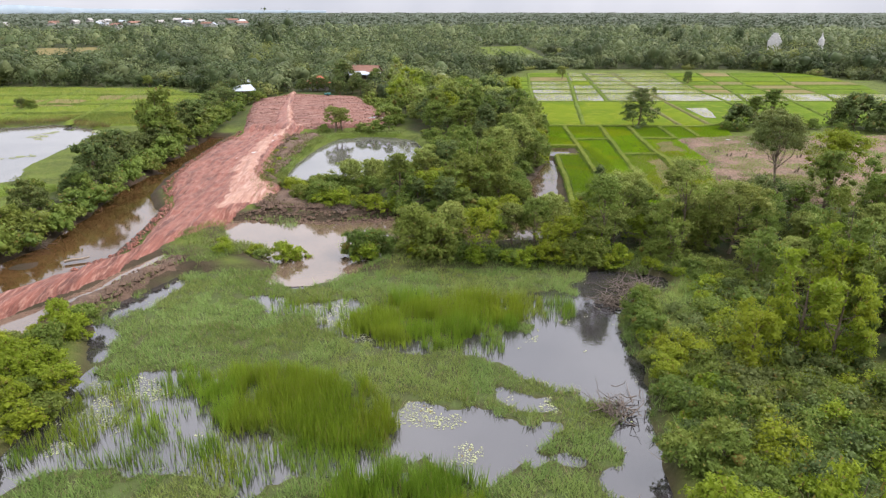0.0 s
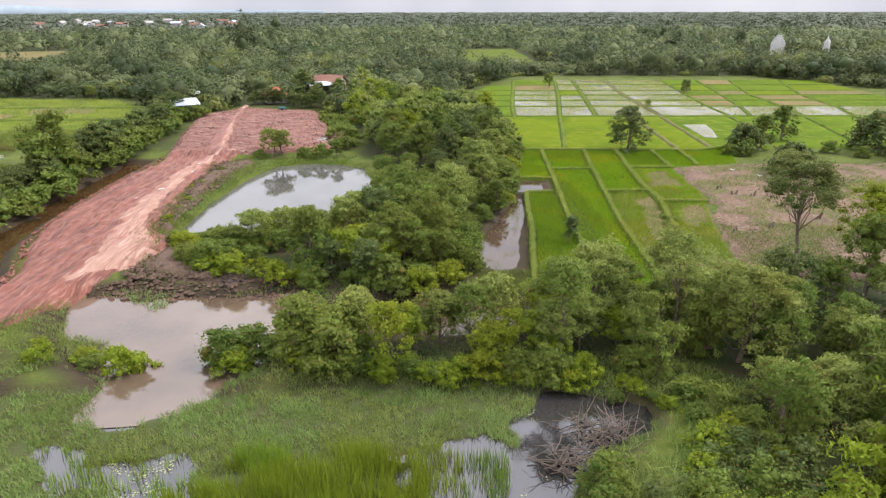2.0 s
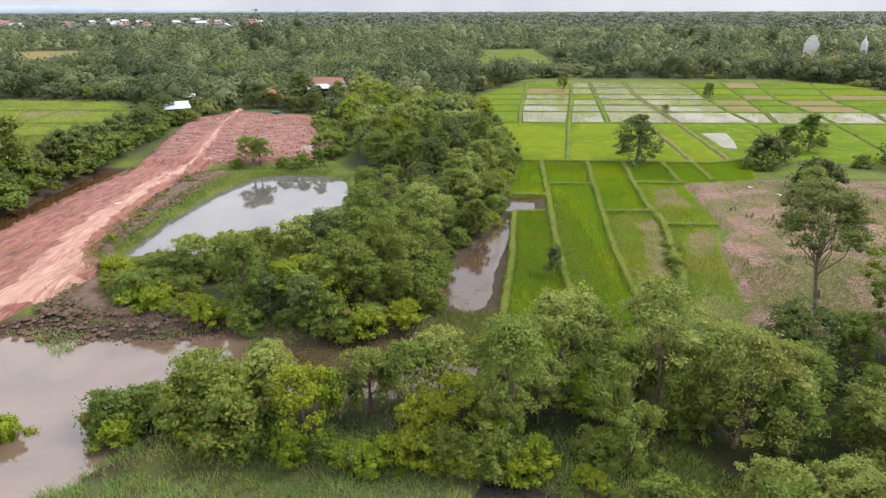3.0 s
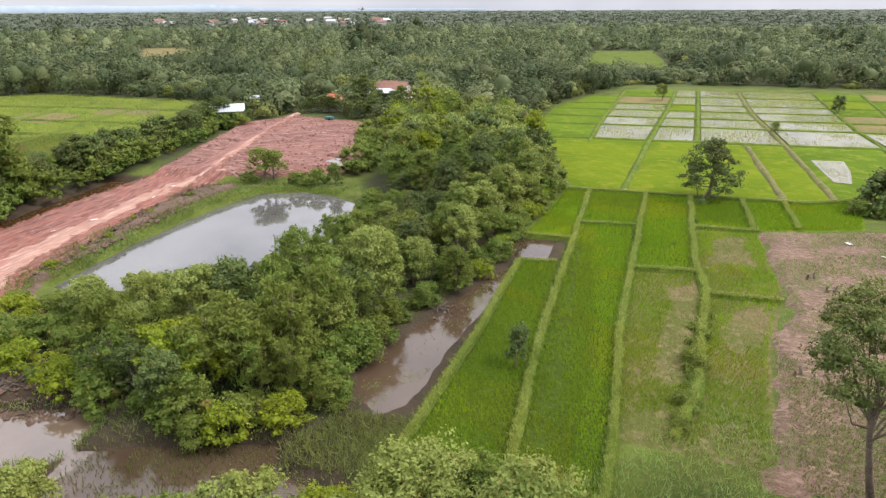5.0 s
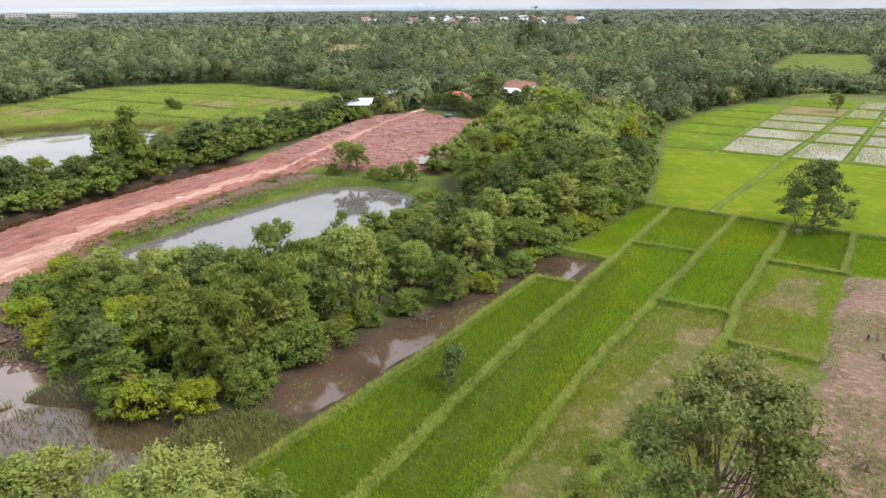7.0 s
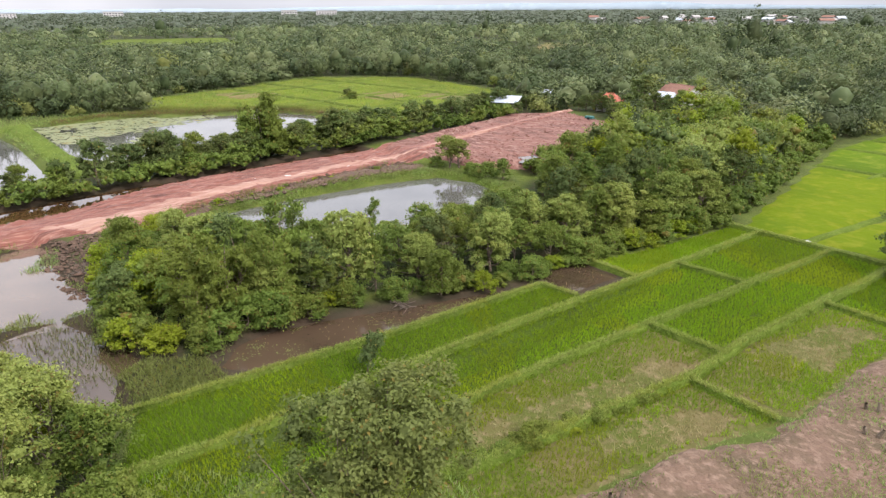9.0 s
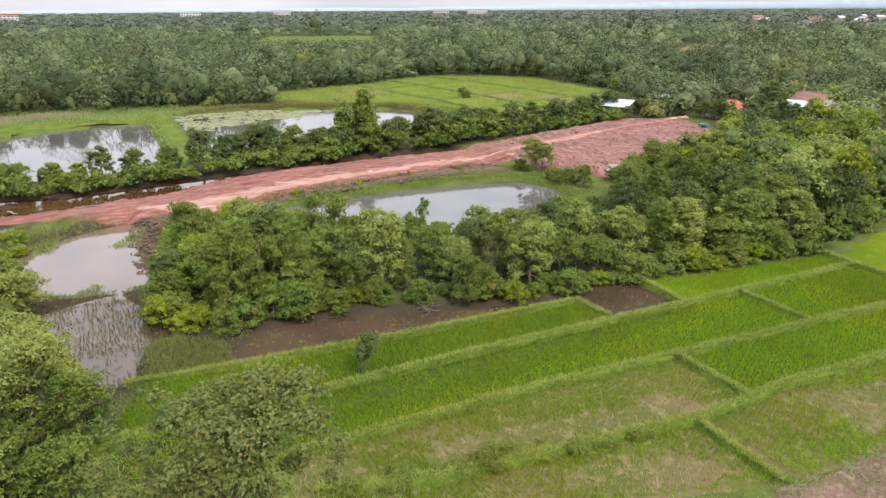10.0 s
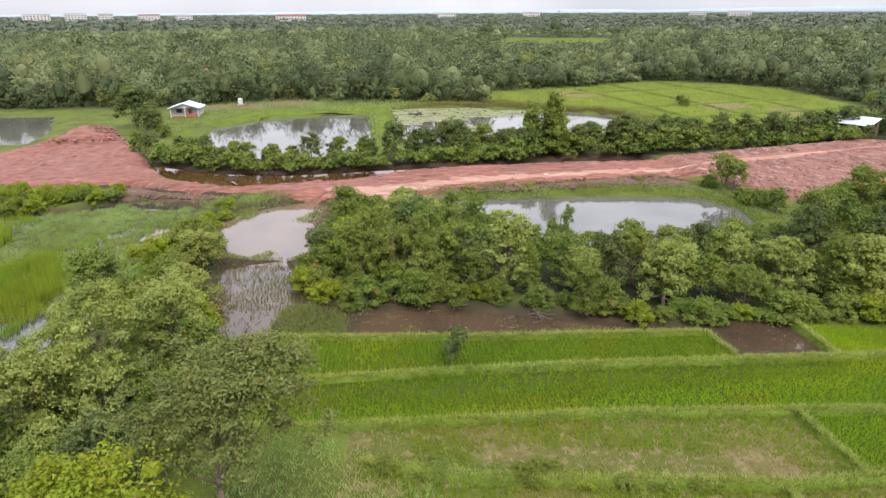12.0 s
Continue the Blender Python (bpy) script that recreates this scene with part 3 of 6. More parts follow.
sheet("spoil_bank", [(-28, 100), (-29, 110), (-31.5, 122), (-31.5, 136), (-27, 140), (-25.5, 137), (-28, 124), (-27.6, 112), (-26.5, 100), (-21, 93), (-17, 86), (-8, 84.5), (-7, 83.5), (-18, 83.3), (-25, 86), (-24, 94)], 0.4, M_SPOIL, 0.1, 0.8, 1.5, lambda x, y, k: k * (0.35 + 0.7 * (cloudy(x, y, 1.7, 68) - 0.4)), "bank of dug dark clay with weeds")
sheet("spoil_ridge", [(-35, 48), (-34.4, 53), (-32.6, 58), (-30.3, 63), (-28.6, 66), (-27.3, 64.5), (-29.7, 58.5), (-31.3, 54), (-32, 48)], 0.35, M_SPOIL, 0.1, 0.6, 1.2, lambda x, y, k: k * (0.4 + 0.7 * (cloudy(x, y, 1.2, 69) - 0.4)), "ridge of dark clods beside the dirt road", 1)
sheet("pond_rim", [(-28.2, 101), (-28.3, 112), (-28.5, 124), (-26, 137.5), (-24, 139.5), (-17, 141.5), (-9, 141), (-9, 139.5), (-17, 140), (-23, 137.5), (-25.5, 129), (-27.2, 113), (-26.8, 100.5)], 0.4, M_BUND, 0.2, 0.5, 1.5, None, "grassy rim of the pond", 2)
sheet("bare_field", BROWN, 0.7, M_BROWN, 0.25, 1.5, 3.0, lambda x, y, k: k * 0.15 * (cloudy(x, y, 2, 70) - 0.5), "bare brown cleared field with weeds and stumps")
sheet("meadow", LEFT_FIELD, 1.0, M_FIELD, 0.15, 2.0, 5.0, None, "light green grazed rice meadow")
for i, (u, v, kind) in enumerate(((a, b, (a * 7 + b * 5) % 4) for a in range(6) for b in range(5))):
    x0, y0 = -168 + 18 * u - 2.6 * v, 150 + 15.5 * v
    cell = [(x0, y0), (x0 + 16.5, y0 + 1.5), (x0 + 14, y0 + 16), (x0 - 2.4, y0 + 14.2)]
    if min(inside(LEFT_FIELD, *np.array(cell).T)) > 1.0:
        sheet("meadow_strip", cell, 1.2, (M_MEADOW, M_FIELD, M_MEADOW, M_RICE_BROWN)[kind if (u + v) % 3 else 0], 0.3, 2.6, 6.0, None, ("yellow-green meadow strip", "rough green meadow strip", "fresh green meadow strip", "dry brownish meadow strip")[kind if (u + v) % 3 else 0] + " between low bunds", i)
sheet("pond_dike", [(-57, 89.5), (-90, 90.5), (-117, 89), (-118, 60), (-100, 48), (-82, 44), (-80, 47), (-96, 47), (-114, 62), (-118.5, 80), (-125, 94), (-100, 93.5), (-70, 95), (-57, 96)], 0.8, M_BUND, 0.5, 0.8, 2.0, None, "grassy dike round the fish pond")
sheet("yard", [(-132, 34), (-142, 70), (-135, 76), (-128, 60), (-124, 38)], 1.0, M_BROWN, 0.2, 1.0, 3.0, None, "bare earth yard behind the hut")

WATERS = {"pond": ("still grey pond water beside the dirt road", M_WATER), "muddy_pool": ("shallow muddy pool with floating scum", M_MUDWATER),
          "flooded_field": ("flooded brown paddy with rows of stubble", M_STRIPWATER), "flooded_strip": ("shallow brown water along the thicket", M_STRIPWATER),
          "rice_pool": ("small flooded corner of a paddy", M_STRIPWATER), "fish_pond": ("wide fish pond reflecting the grey sky", M_WATER),
          "lily_pond": ("pond half covered by pale lilies", M_WATER), "east_pond": ("pond beyond the red earth heap", M_WATER),
          "ditch": ("brown water in a ditch beside the road", M_DITCH), "puddle": ("long puddle beside the dirt road", M_MUDWATER),
          "puddle_b": ("narrow puddle at the marsh edge", M_DARKWATER), "plot_pool": ("small pool on the cleared plot", M_MUDWATER)}
for key, (label, mat) in WATERS.items():
    flat("water", PONDS[key], {"puddle": 0.5, "puddle_b": 0.008, "rice_pool": 0.78, "flooded_strip": 0.5, "muddy_pool": 0.058, "flooded_field": 0.054, "plot_pool": 2.2}.get(key, 0.05), mat, label)
flat("water", MARSH, 0.0, M_DARKWATER, "dark shallow marsh water", 0.3)

# ---- paddies ----
BUND_1 = [(23.5, 75), (24.2, 82), (24.3, 92), (25.2, 111), (26.2, 128), (27.3, 147)]
BUND_2 = [(29.6, 77), (30.3, 85), (31, 100), (32.4, 116.5), (35.4, 147)]
BUND_3 = [(34.3, 87), (36.4, 94), (38.6, 107.8), (39.3, 112), (39.2, 120), (41.4, 146)]
BUND_E = [(16.8, 78), (17.8, 86), (19.3, 98), (20, 109), (20.6, 116), (24.6, 116.5)]
NEAR_BUNDS = [(BUND_1, 0.44, 0.36), (BUND_2, 0.44, 0.36), (BUND_3, 0.52, 0.38), (BUND_E, 0.35, 0.25), ([(26.5, 130.8), (33.4, 131.2)], 0.4, 0.3), ([(32.4, 116.3), (39, 116.5)], 0.45, 0.35),
              ([(40.5, 132), (48, 131.8)], 0.4, 0.3), ([(39.2, 111.2), (46, 111)], 0.4, 0.3), ([(22.5, 147.6), (41.4, 146.8), (57, 146.3), (66, 150)], 0.4, 0.3), ([(47.5, 132), (48.5, 146)], 0.45, 0.3), ([(53, 134), (54, 146)], 0.45, 0.3),
              ([(19.3, 124.5), (25.9, 124.5)], 0.4, 0.3)]


def bund(path, half, height, label="grassy earth bund between paddies", base=0.95, mat=None):
    """A low earth bank swept along a plan line, with an uneven crest."""
    pts, w = [], []
    for (ax, ay), (bx, by) in zip(path, path[1:]):
        n = max(2, int(math.hypot(bx - ax, by - ay) / 0.7))
        for i in range(n):
            pts.append((ax + (bx - ax) * i / n, ay + (by - ay) * i / n))
    pts.append(path[-1])
    P = np.array(pts, float)
    T = np.gradient(P, axis=0)
    T /= np.linalg.norm(T, axis=1)[:, None] + 1e-9
    N = np.stack([-T[:, 1], T[:, 0]], 1)
    P = P + N * (0.5 * (cloudy(P[:, 0], P[:, 1], 6, 80) - 0.5))[:, None]
    ends = np.minimum(np.arange(len(P)), np.arange(len(P))[::-1]) * 0.7
    fade = np.clip(0.15 + ends / 3.0, 0, 1)
    prof = [(-1.35, -0.35), (-0.9, 0.45), (-0.4, 0.95), (0.1, 1.0), (0.55, 0.85), (0.95, 0.4), (1.35, -0.35)]
    V = []
    for j, (u, h) in enumerate(prof):
        q = P + N * (u * half * (0.75 + 0.5 * cloudy(P[:, 0], P[:, 1], 3, 82 + j)))[:, None]
        V.append(np.column_stack([q, base - 0.1 * (1 - fade) + h * height * fade * (0.75 + 0.5 * grain(P[:, 0], P[:, 1], 1.6, 90 + j))]))
    V = np.stack(V, 1)
    n, m = V.shape[:2]
    idx = np.arange(n * m).reshape(n, m)
    f = np.stack([idx[:-1, :-1], idx[:-1, 1:], idx[1:, 1:], idx[1:, :-1]], -1).reshape(-1, 4)[:, ::-1]
    return tagged(new("bund", raw_mesh("bund", V.reshape(-1, 3), f, mat or M_BUND, True)), label, kind="structure")


for path, half, height in NEAR_BUNDS:
    bund(path, half * 0.85, height * 1.4)


def paddy(poly, mat, label, z=0.12, res=0.6, seed=0):
    return sheet("paddy", poly, res, mat, z, 0.25, 1.5, None, label, seed)


NEAR_PADDIES = [
    ([(17, 79), (18, 86), (19.5, 98), (20.2, 109), (20.8, 116), (25, 116.5), (24.3, 92), (24.2, 82), (23.6, 76)], M_RICE, "dense green young rice behind a low bund"),
    ([(23.6, 76), (24.2, 82), (24.3, 92), (25.2, 111), (26.4, 130.8), (33.4, 131.2), (32.4, 116.5), (31, 100), (30.3, 85), (29.6, 78)], M_RICE, "bright green young rice in a long strip"),
    ([(26.5, 131), (27.3, 147), (35.4, 147), (33.5, 131.4)], M_RICE, "even green young rice"),
    ([(30.3, 86), (31, 100), (32.4, 116.3), (39, 116.4), (38.4, 106), (36.4, 94), (34.5, 86)], M_RICE_THIN, "patchy rice with dry straw-coloured gaps"),
    ([(32.5, 116.6), (35.4, 147), (41.4, 146.5), (39.2, 120), (39.2, 116.7)], M_RICE, "even deep green young rice"),
    ([(34.3, 86), (36.5, 93), (39.3, 111.2), (46, 111), (43, 101), (41, 91), (39.6, 85)], M_RICE_THIN, "thin weedy rice beside the bare field"),
    ([(39.3, 111.4), (39.4, 121), (40.5, 131.8), (48, 131.8), (46.5, 112)], M_RICE_THIN, "thin patchy rice with bare spots"),
    ([(40.6, 132.2), (41.4, 146.5), (48.4, 146), (47.6, 132)], M_RICE, "even green young rice"),
    ([(48, 132.2), (48.6, 146), (65, 149.5), (61, 136)], M_RICE_FAR, "dull green rice at the edge of the bare field"),
    ([(19.5, 124.7), (21.4, 132), (23.5, 147), (27.2, 147), (26, 125)], M_RICE_FAR, "shaded green rice beside the thicket"),
]
for i, (poly, mat, label) in enumerate(NEAR_PADDIES):
    paddy(poly, mat, label, 0.1, 0.6, i)

# far paddies: rows of cells between slanting bunds, some of them flooded
LINES = {"L": [(148, 24), (182, 17.8), (205, 13), (236, 15), (285, 33)], "K": [(148, 24), (189, 26.3), (211, 27.9), (285, 36)], "A": [(148, 32), (190, 38.2), (230, 44.5), (285, 52)],
         "B": [(148, 43), (189, 47.4), (232, 52.5), (285, 58.8)], "C": [(148, 54.4), (190, 56.7), (285, 64)], "D": [(148, 61.4), (190, 64.1), (235, 65.7), (285, 71)],
         "E": [(148, 74), (190, 82), (209, 83), (236, 86.5), (285, 93)], "F": [(148, 80), (189, 87), (206, 91.5), (232, 97), (285, 107)],
         "G": [(148, 92), (188, 100.5), (206, 104), (232, 106), (285, 120)], "H": [(148, 108), (188, 113), (206, 119), (232, 122), (285, 140)], "I": [(148, 122), (188, 132), (206, 138), (232, 148), (285, 152)]}
BANDS = [(148.4, 189.4, "LA:y AC:y CD:y DE:g EG:g GH:g HI:y"), (189.4, 207.4, "LK:g KA:s AB:w BD:s DE:w EF:w FG:w GH:w HI:s"), (207.4, 220, "LK:g KA:w AB:w BD:w DE:w EF:b FG:g GH:b HI:g"), (220, 232.4, "LK:g KA:s AB:w BD:w DE:w EF:b FG:g GH:b HI:g"),
         (232.4, 244.4, "LK:g KA:w AB:y BD:s DE:s EF:g FG:b GH:y HI:b"), (244.4, 262, "LK:g KA:b AB:w BD:w DE:w EF:y FG:g GH:g HI:y"), (262, 280, "KA:g AB:s BD:w DE:s EF:g FG:b GH:g HI:g")]
KIND = {"g": (M_RICE_FAR, "green rice in a far paddy"), "y": (M_RICE_YELLOW, "yellow-green rice in a far paddy"), "b": (M_RICE_BROWN, "dry straw-coloured far paddy"),
        "w": (M_PADDYWATER, "flooded far paddy mirroring the sky"), "s": (M_PADDYWATER, "flooded far paddy with rice seedlings")}


def line_x(key, y):
    return float(np.interp(y, [p[0] for p in LINES[key]], [p[1] for p in LINES[key]]))


FLOODED_CELLS, SEEDED_CELLS = [], []
for r, (lo, hi, cover) in enumerate(BANDS):
    y0, y1 = lo + 0.6, hi - 0.6
    for c, word in enumerate(cover.split()):
        a, b, k = word[0], word[1], word[3]
        poly = [(line_x(a, y0) + 0.6, y0), (line_x(b, y0) - 0.6, y0), (line_x(b, y1) - 0.6, y1), (line_x(a, y1) + 0.6, y1)]
        mat, label = KIND[k]
        if k in "ws":
            flat("water", poly, 1.06 + 0.02 * ((r + c) % 3), mat, label, -0.4)
            (FLOODED_CELLS if k == "w" else SEEDED_CELLS).append(poly)
        else:
            sheet("paddy", poly, 1.2, mat, 0.2, 0.4, 3.0, None, label, r)
FIELD_POOL = [(65, 176), (70.5, 176.4), (69, 168), (66.6, 159.4), (64.2, 160)]
flat("water", FIELD_POOL, 1.16, M_PADDYWATER, "flooded corner of a green paddy", 0.0)
FLOODED_CELLS.append(FIELD_POOL)
for lo, hi, cover in BANDS[1:]:
    keys = cover.split()[0][0] + "".join(w[1] for w in cover.split())
    bund([(line_x(k, lo), lo + 0.5 * (i % 2)) for i, k in enumerate(keys)], 0.45, 0.34, "low green bund across the far paddies")
for key, lo, hi, dry in (("K", 184, 280, 0), ("A", 148, 280, 0), ("B", 189, 280, 0), ("C", 148, 189, 1), ("D", 148, 280, 1), ("E", 170, 280, 0), ("F", 189, 280, 0), ("G", 150, 280, 0), ("H", 150, 280, 0)):
    bund([(line_x(key, y), y) for y in np.linspace(lo, hi, 9)], 0.5 if dry else 0.45, 0.34, "worn grey path bund through the far paddies" if dry else "long green bund through the far paddies", 0.95, M_DRYBUND if dry else None)
for y, x0, x1 in ((168, -160, -62), (184, -172, -66), (205, -175, -74)):
    bund([(x0, y - 8), ((x0 + x1) / 2, y), (x1, y + 3)], 0.7, 0.6, "dark grassy bund in the meadow", 0.7, M_MEADOWBUND)
for x in (-143, -108, -88):
    bund([(x, 152), (x - 12, 222)], 0.7, 0.6, "dark grassy bund in the meadow", 0.7, M_MEADOWBUND)


# ---- plants: leaves, crowns, trees ----
ICO_V = np.array([(0, 0, -1), (0.72, -0.53, -0.45), (-0.28, -0.85, -0.45), (-0.89, 0, -0.45), (-0.28, 0.85, -0.45), (0.72, 0.53, -0.45),
                  (0.28, -0.85, 0.45), (-0.72, -0.53, 0.45), (-0.72, 0.53, 0.45), (0.28, 0.85, 0.45), (0.89, 0, 0.45), (0, 0, 1)])
ICO_F = np.array([(0, 1, 2), (1, 0, 5), (0, 2, 3), (0, 3, 4), (0, 4, 5), (1, 5, 10), (2, 1, 6), (3, 2, 7), (4, 3, 8), (5, 4, 9),
                  (1, 10, 6), (2, 6, 7), (3, 7, 8), (4, 8, 9), (5, 9, 10), (6, 10, 11), (7, 6, 11), (8, 7, 11), (9, 8, 11), (10, 9, 11)])


def unit(v):
    return v / (np.linalg.norm(v, axis=-1, keepdims=True) + 1e-9)


def leaf_cloud(rng, centres, radii, count, size, droop=0.2, narrow=0.5, squash=0.75):
    """Leaves on the shells of round clumps; returns vertices and triangles."""
    k = len(centres)
    d = unit(rng.normal(size=(k, count, 3)))
    d[..., 2] = np.where(d[..., 2] < -0.35, -d[..., 2], d[..., 2])
    rad = radii[:, None, None] * (0.5 + 0.85 * rng.random((k, count, 1)))
    p = centres[:, None] + d * rad * np.array([1, 1, squash])
    face = unit(d * 0.7 + np.array([0, 0, 0.55]) + rng.normal(size=d.shape) * 0.55)
    out = unit(np.cross(face, rng.normal(size=d.shape)) + np.array([0, 0, -droop]))
    side = unit(np.cross(face, out))
    s = size * (0.6 + 0.8 * rng.random((k, count, 1)))
    V = np.stack([p - out * s * 0.4 + side * s * narrow, p - out * s * 0.4 - side * s * narrow, p + out * s * 0.75], 2).reshape(-1, 3)
    return V, np.arange(len(V)).reshape(-1, 3)


def cores(rng, centres, radii, share=0.72, squash=0.75):
    """Dense dark middles of the clumps."""
    k = len(centres)
    r = radii[:, None, None] * share * (0.8 + 0.4 * rng.random((k, 12, 1)))
    V = (centres[:, None] + ICO_V[None] * r * np.array([1, 1, squash])).reshape(-1, 3)
    F = (ICO_F[None] + 12 * np.arange(k)[:, None, None]).reshape(-1, 3)
    return V, F


OCTA_V = np.array([(1, 0, 0), (0, 1, 0), (-1, 0, 0), (0, -1, 0), (0, 0, 1), (0, 0, -1)], float)
OCTA_F = np.array([(0, 1, 4), (1, 2, 4), (2, 3, 4), (3, 0, 4), (1, 0, 5), (2, 1, 5), (3, 2, 5), (0, 3, 5)])


def rough_cores(rng, centres, radii, share, squash):
    """Simple middles for far clumps, each turned and dented."""
    k = len(centres)
    a = rng.random(k) * 6.28
    turn = np.stack([np.stack([np.cos(a), -np.sin(a)], -1), np.stack([np.sin(a), np.cos(a)], -1)], -2)
    V = np.repeat(OCTA_V[None], k, 0) * (0.75 + 0.5 * rng.random((k, 6, 1)))
    V[..., :2] = np.einsum("kij,kvj->kvi", turn, V[..., :2])
    V = centres[:, None] + V * radii[:, None, None] * share * np.array([1, 1, squash])
    return V.reshape(-1, 3), (OCTA_F[None] + 6 * np.arange(k)[:, None, None]).reshape(-1, 3)


def joined(pieces):
    V, F, n = [], [], 0
    for v, f in pieces:
        V.append(v)
        F.append(f + n)
        n += len(v)
    return np.concatenate(V), np.concatenate(F)


def limb(points, radii, sides=6):
    """A tapered branch along points."""
    P, R = np.array(points, float), np.array(radii, float)
    T = unit(np.gradient(P, axis=0))
    A = unit(np.cross(T, np.array([0.31, 0.87, 0.2])))
    B = np.cross(T, A)
    ang = np.linspace(0, 2 * np.pi, sides, endpoint=False)
    V = P[:, None] + R[:, None, None] * (A[:, None] * np.cos(ang)[None, :, None] + B[:, None] * np.sin(ang)[None, :, None])
    n = len(P)
    idx = np.arange(n * sides).reshape(n, sides)
    nxt = np.roll(idx, -1, 1)
    F = np.concatenate([np.stack([idx[:-1], nxt[:-1], nxt[1:]], -1).reshape(-1, 3), np.stack([idx[:-1], nxt[1:], idx[1:]], -1).reshape(-1, 3)])
    return V.reshape(-1, 3), F


def clump_centres(rng, n, height, width, low, form):
    """Clump places for a crown form; heights as shares of the tree's height."""
    d = unit(rng.normal(size=(n, 3)))
    d[:, 2] = np.where(d[:, 2] < -0.5, -d[:, 2], d[:, 2])
    rad = 0.35 + 0.65 * rng.random(n) ** 0.5
    zc, zr = height * (1 + low) / 2, height * (1 - low) / 2
    C = np.stack([d[:, 0] * width * rad, d[:, 1] * width * rad, zc + d[:, 2] * zr * rad], 1)
    lobes = unit(rng.normal(size=(6, 3)))
    lobes[:, 2] *= 0.6
    swell = 0.68 + 0.62 * np.clip((d @ lobes.T).max(1), 0, 1) ** 3
    C = np.stack([C[:, 0] * swell, C[:, 1] * swell, zc + (C[:, 2] - zc) * (0.35 + 0.65 * swell)], 1)
    if form == "cone":
        k = np.clip((C[:, 2] - height * low) / (height * (1 - low)), 0, 1)
        C[:, :2] *= (1.25 - 0.85 * k)[:, None]
    elif form == "umbrella":
        C[:, 2] = height * (0.78 + 0.2 * rng.random(n)) - 0.02 * height * (C[:, 0] ** 2 + C[:, 1] ** 2) / width ** 2
    elif form == "towers":
        t = rng.integers(0, 4, n)
        ox, oy = np.array([0.5, -0.55, 0.1, -0.1])[t] * width, np.array([0.2, -0.15, 0.6, -0.6])[t] * width
        top = np.array([1.0, 0.8, 0.9, 0.7])[t]
        z = rng.random(n)
        C = np.stack([ox + d[:, 0] * width * 0.42 * (1.1 - 0.6 * z), oy + d[:, 1] * width * 0.42 * (1.1 - 0.6 * z), height * (low + (top - low) * z)], 1)
    return C


def tree_kind(name, seed, height, width, low, form, clumps, count, leaf, mat, label, category="tree", trunk_r=0.16, clump_r=1.0, lean=(0, 0), narrow=0.5, droop=0.2, bark=None, share=0.55, fork=0.12):
    """One tree with a trunk and limbs under its crown, at the origin."""
    rng = np.random.default_rng(seed)
    tree = tagged(new(name), label, category)
    C = clump_centres(rng, clumps, height, width, low, form)
    R = clump_r * (0.55 + 0.9 * rng.random(clumps) ** 1.5)
    C = C + np.outer(np.clip(C[:, 2] / height, 0, 1) ** 1.5, np.array([*lean, 0]))
    bend = np.array([rng.normal() * 0.04, rng.normal() * 0.04, 0]) * height
    tip = np.array([lean[0] * 0.7, lean[1] * 0.7, height * 0.82])

    def leader(k):
        return tip * k + bend * math.sin(k * math.pi)
    wood = [limb([(0, 0, -0.3), leader(0.2), leader(0.45), leader(0.7), leader(1.0)], [trunk_r * 1.3, trunk_r, trunk_r * 0.75, trunk_r * 0.45, trunk_r * 0.1], 7)]
    for i in rng.permutation(clumps)[:max(5, clumps // 7)]:
        k = np.clip(C[i][2] / height * 0.75 - 0.05 + 0.15 * rng.normal(), fork, 0.85)
        root = leader(k)
        mid = root * 0.45 + C[i] * 0.55 + np.array([0, 0, -0.06 * height]) + rng.normal(size=3) * 0.06 * width
        r = trunk_r * (0.55 - 0.35 * k)
        wood.append(limb([root, mid, C[i]], [r, r * 0.6, r * 0.15], 5))
    part("trunk", raw_mesh("trunk", *joined(wood), bark or M_BARK, True), tree)
    pieces = [leaf_cloud(rng, C, R, count, leaf, droop, narrow)]
    if share:
        pieces.append(cores(rng, C[::2], R[::2] * 1.15, share))
    part("crown", raw_mesh("crown", *joined(pieces), mat), tree)
    return tree


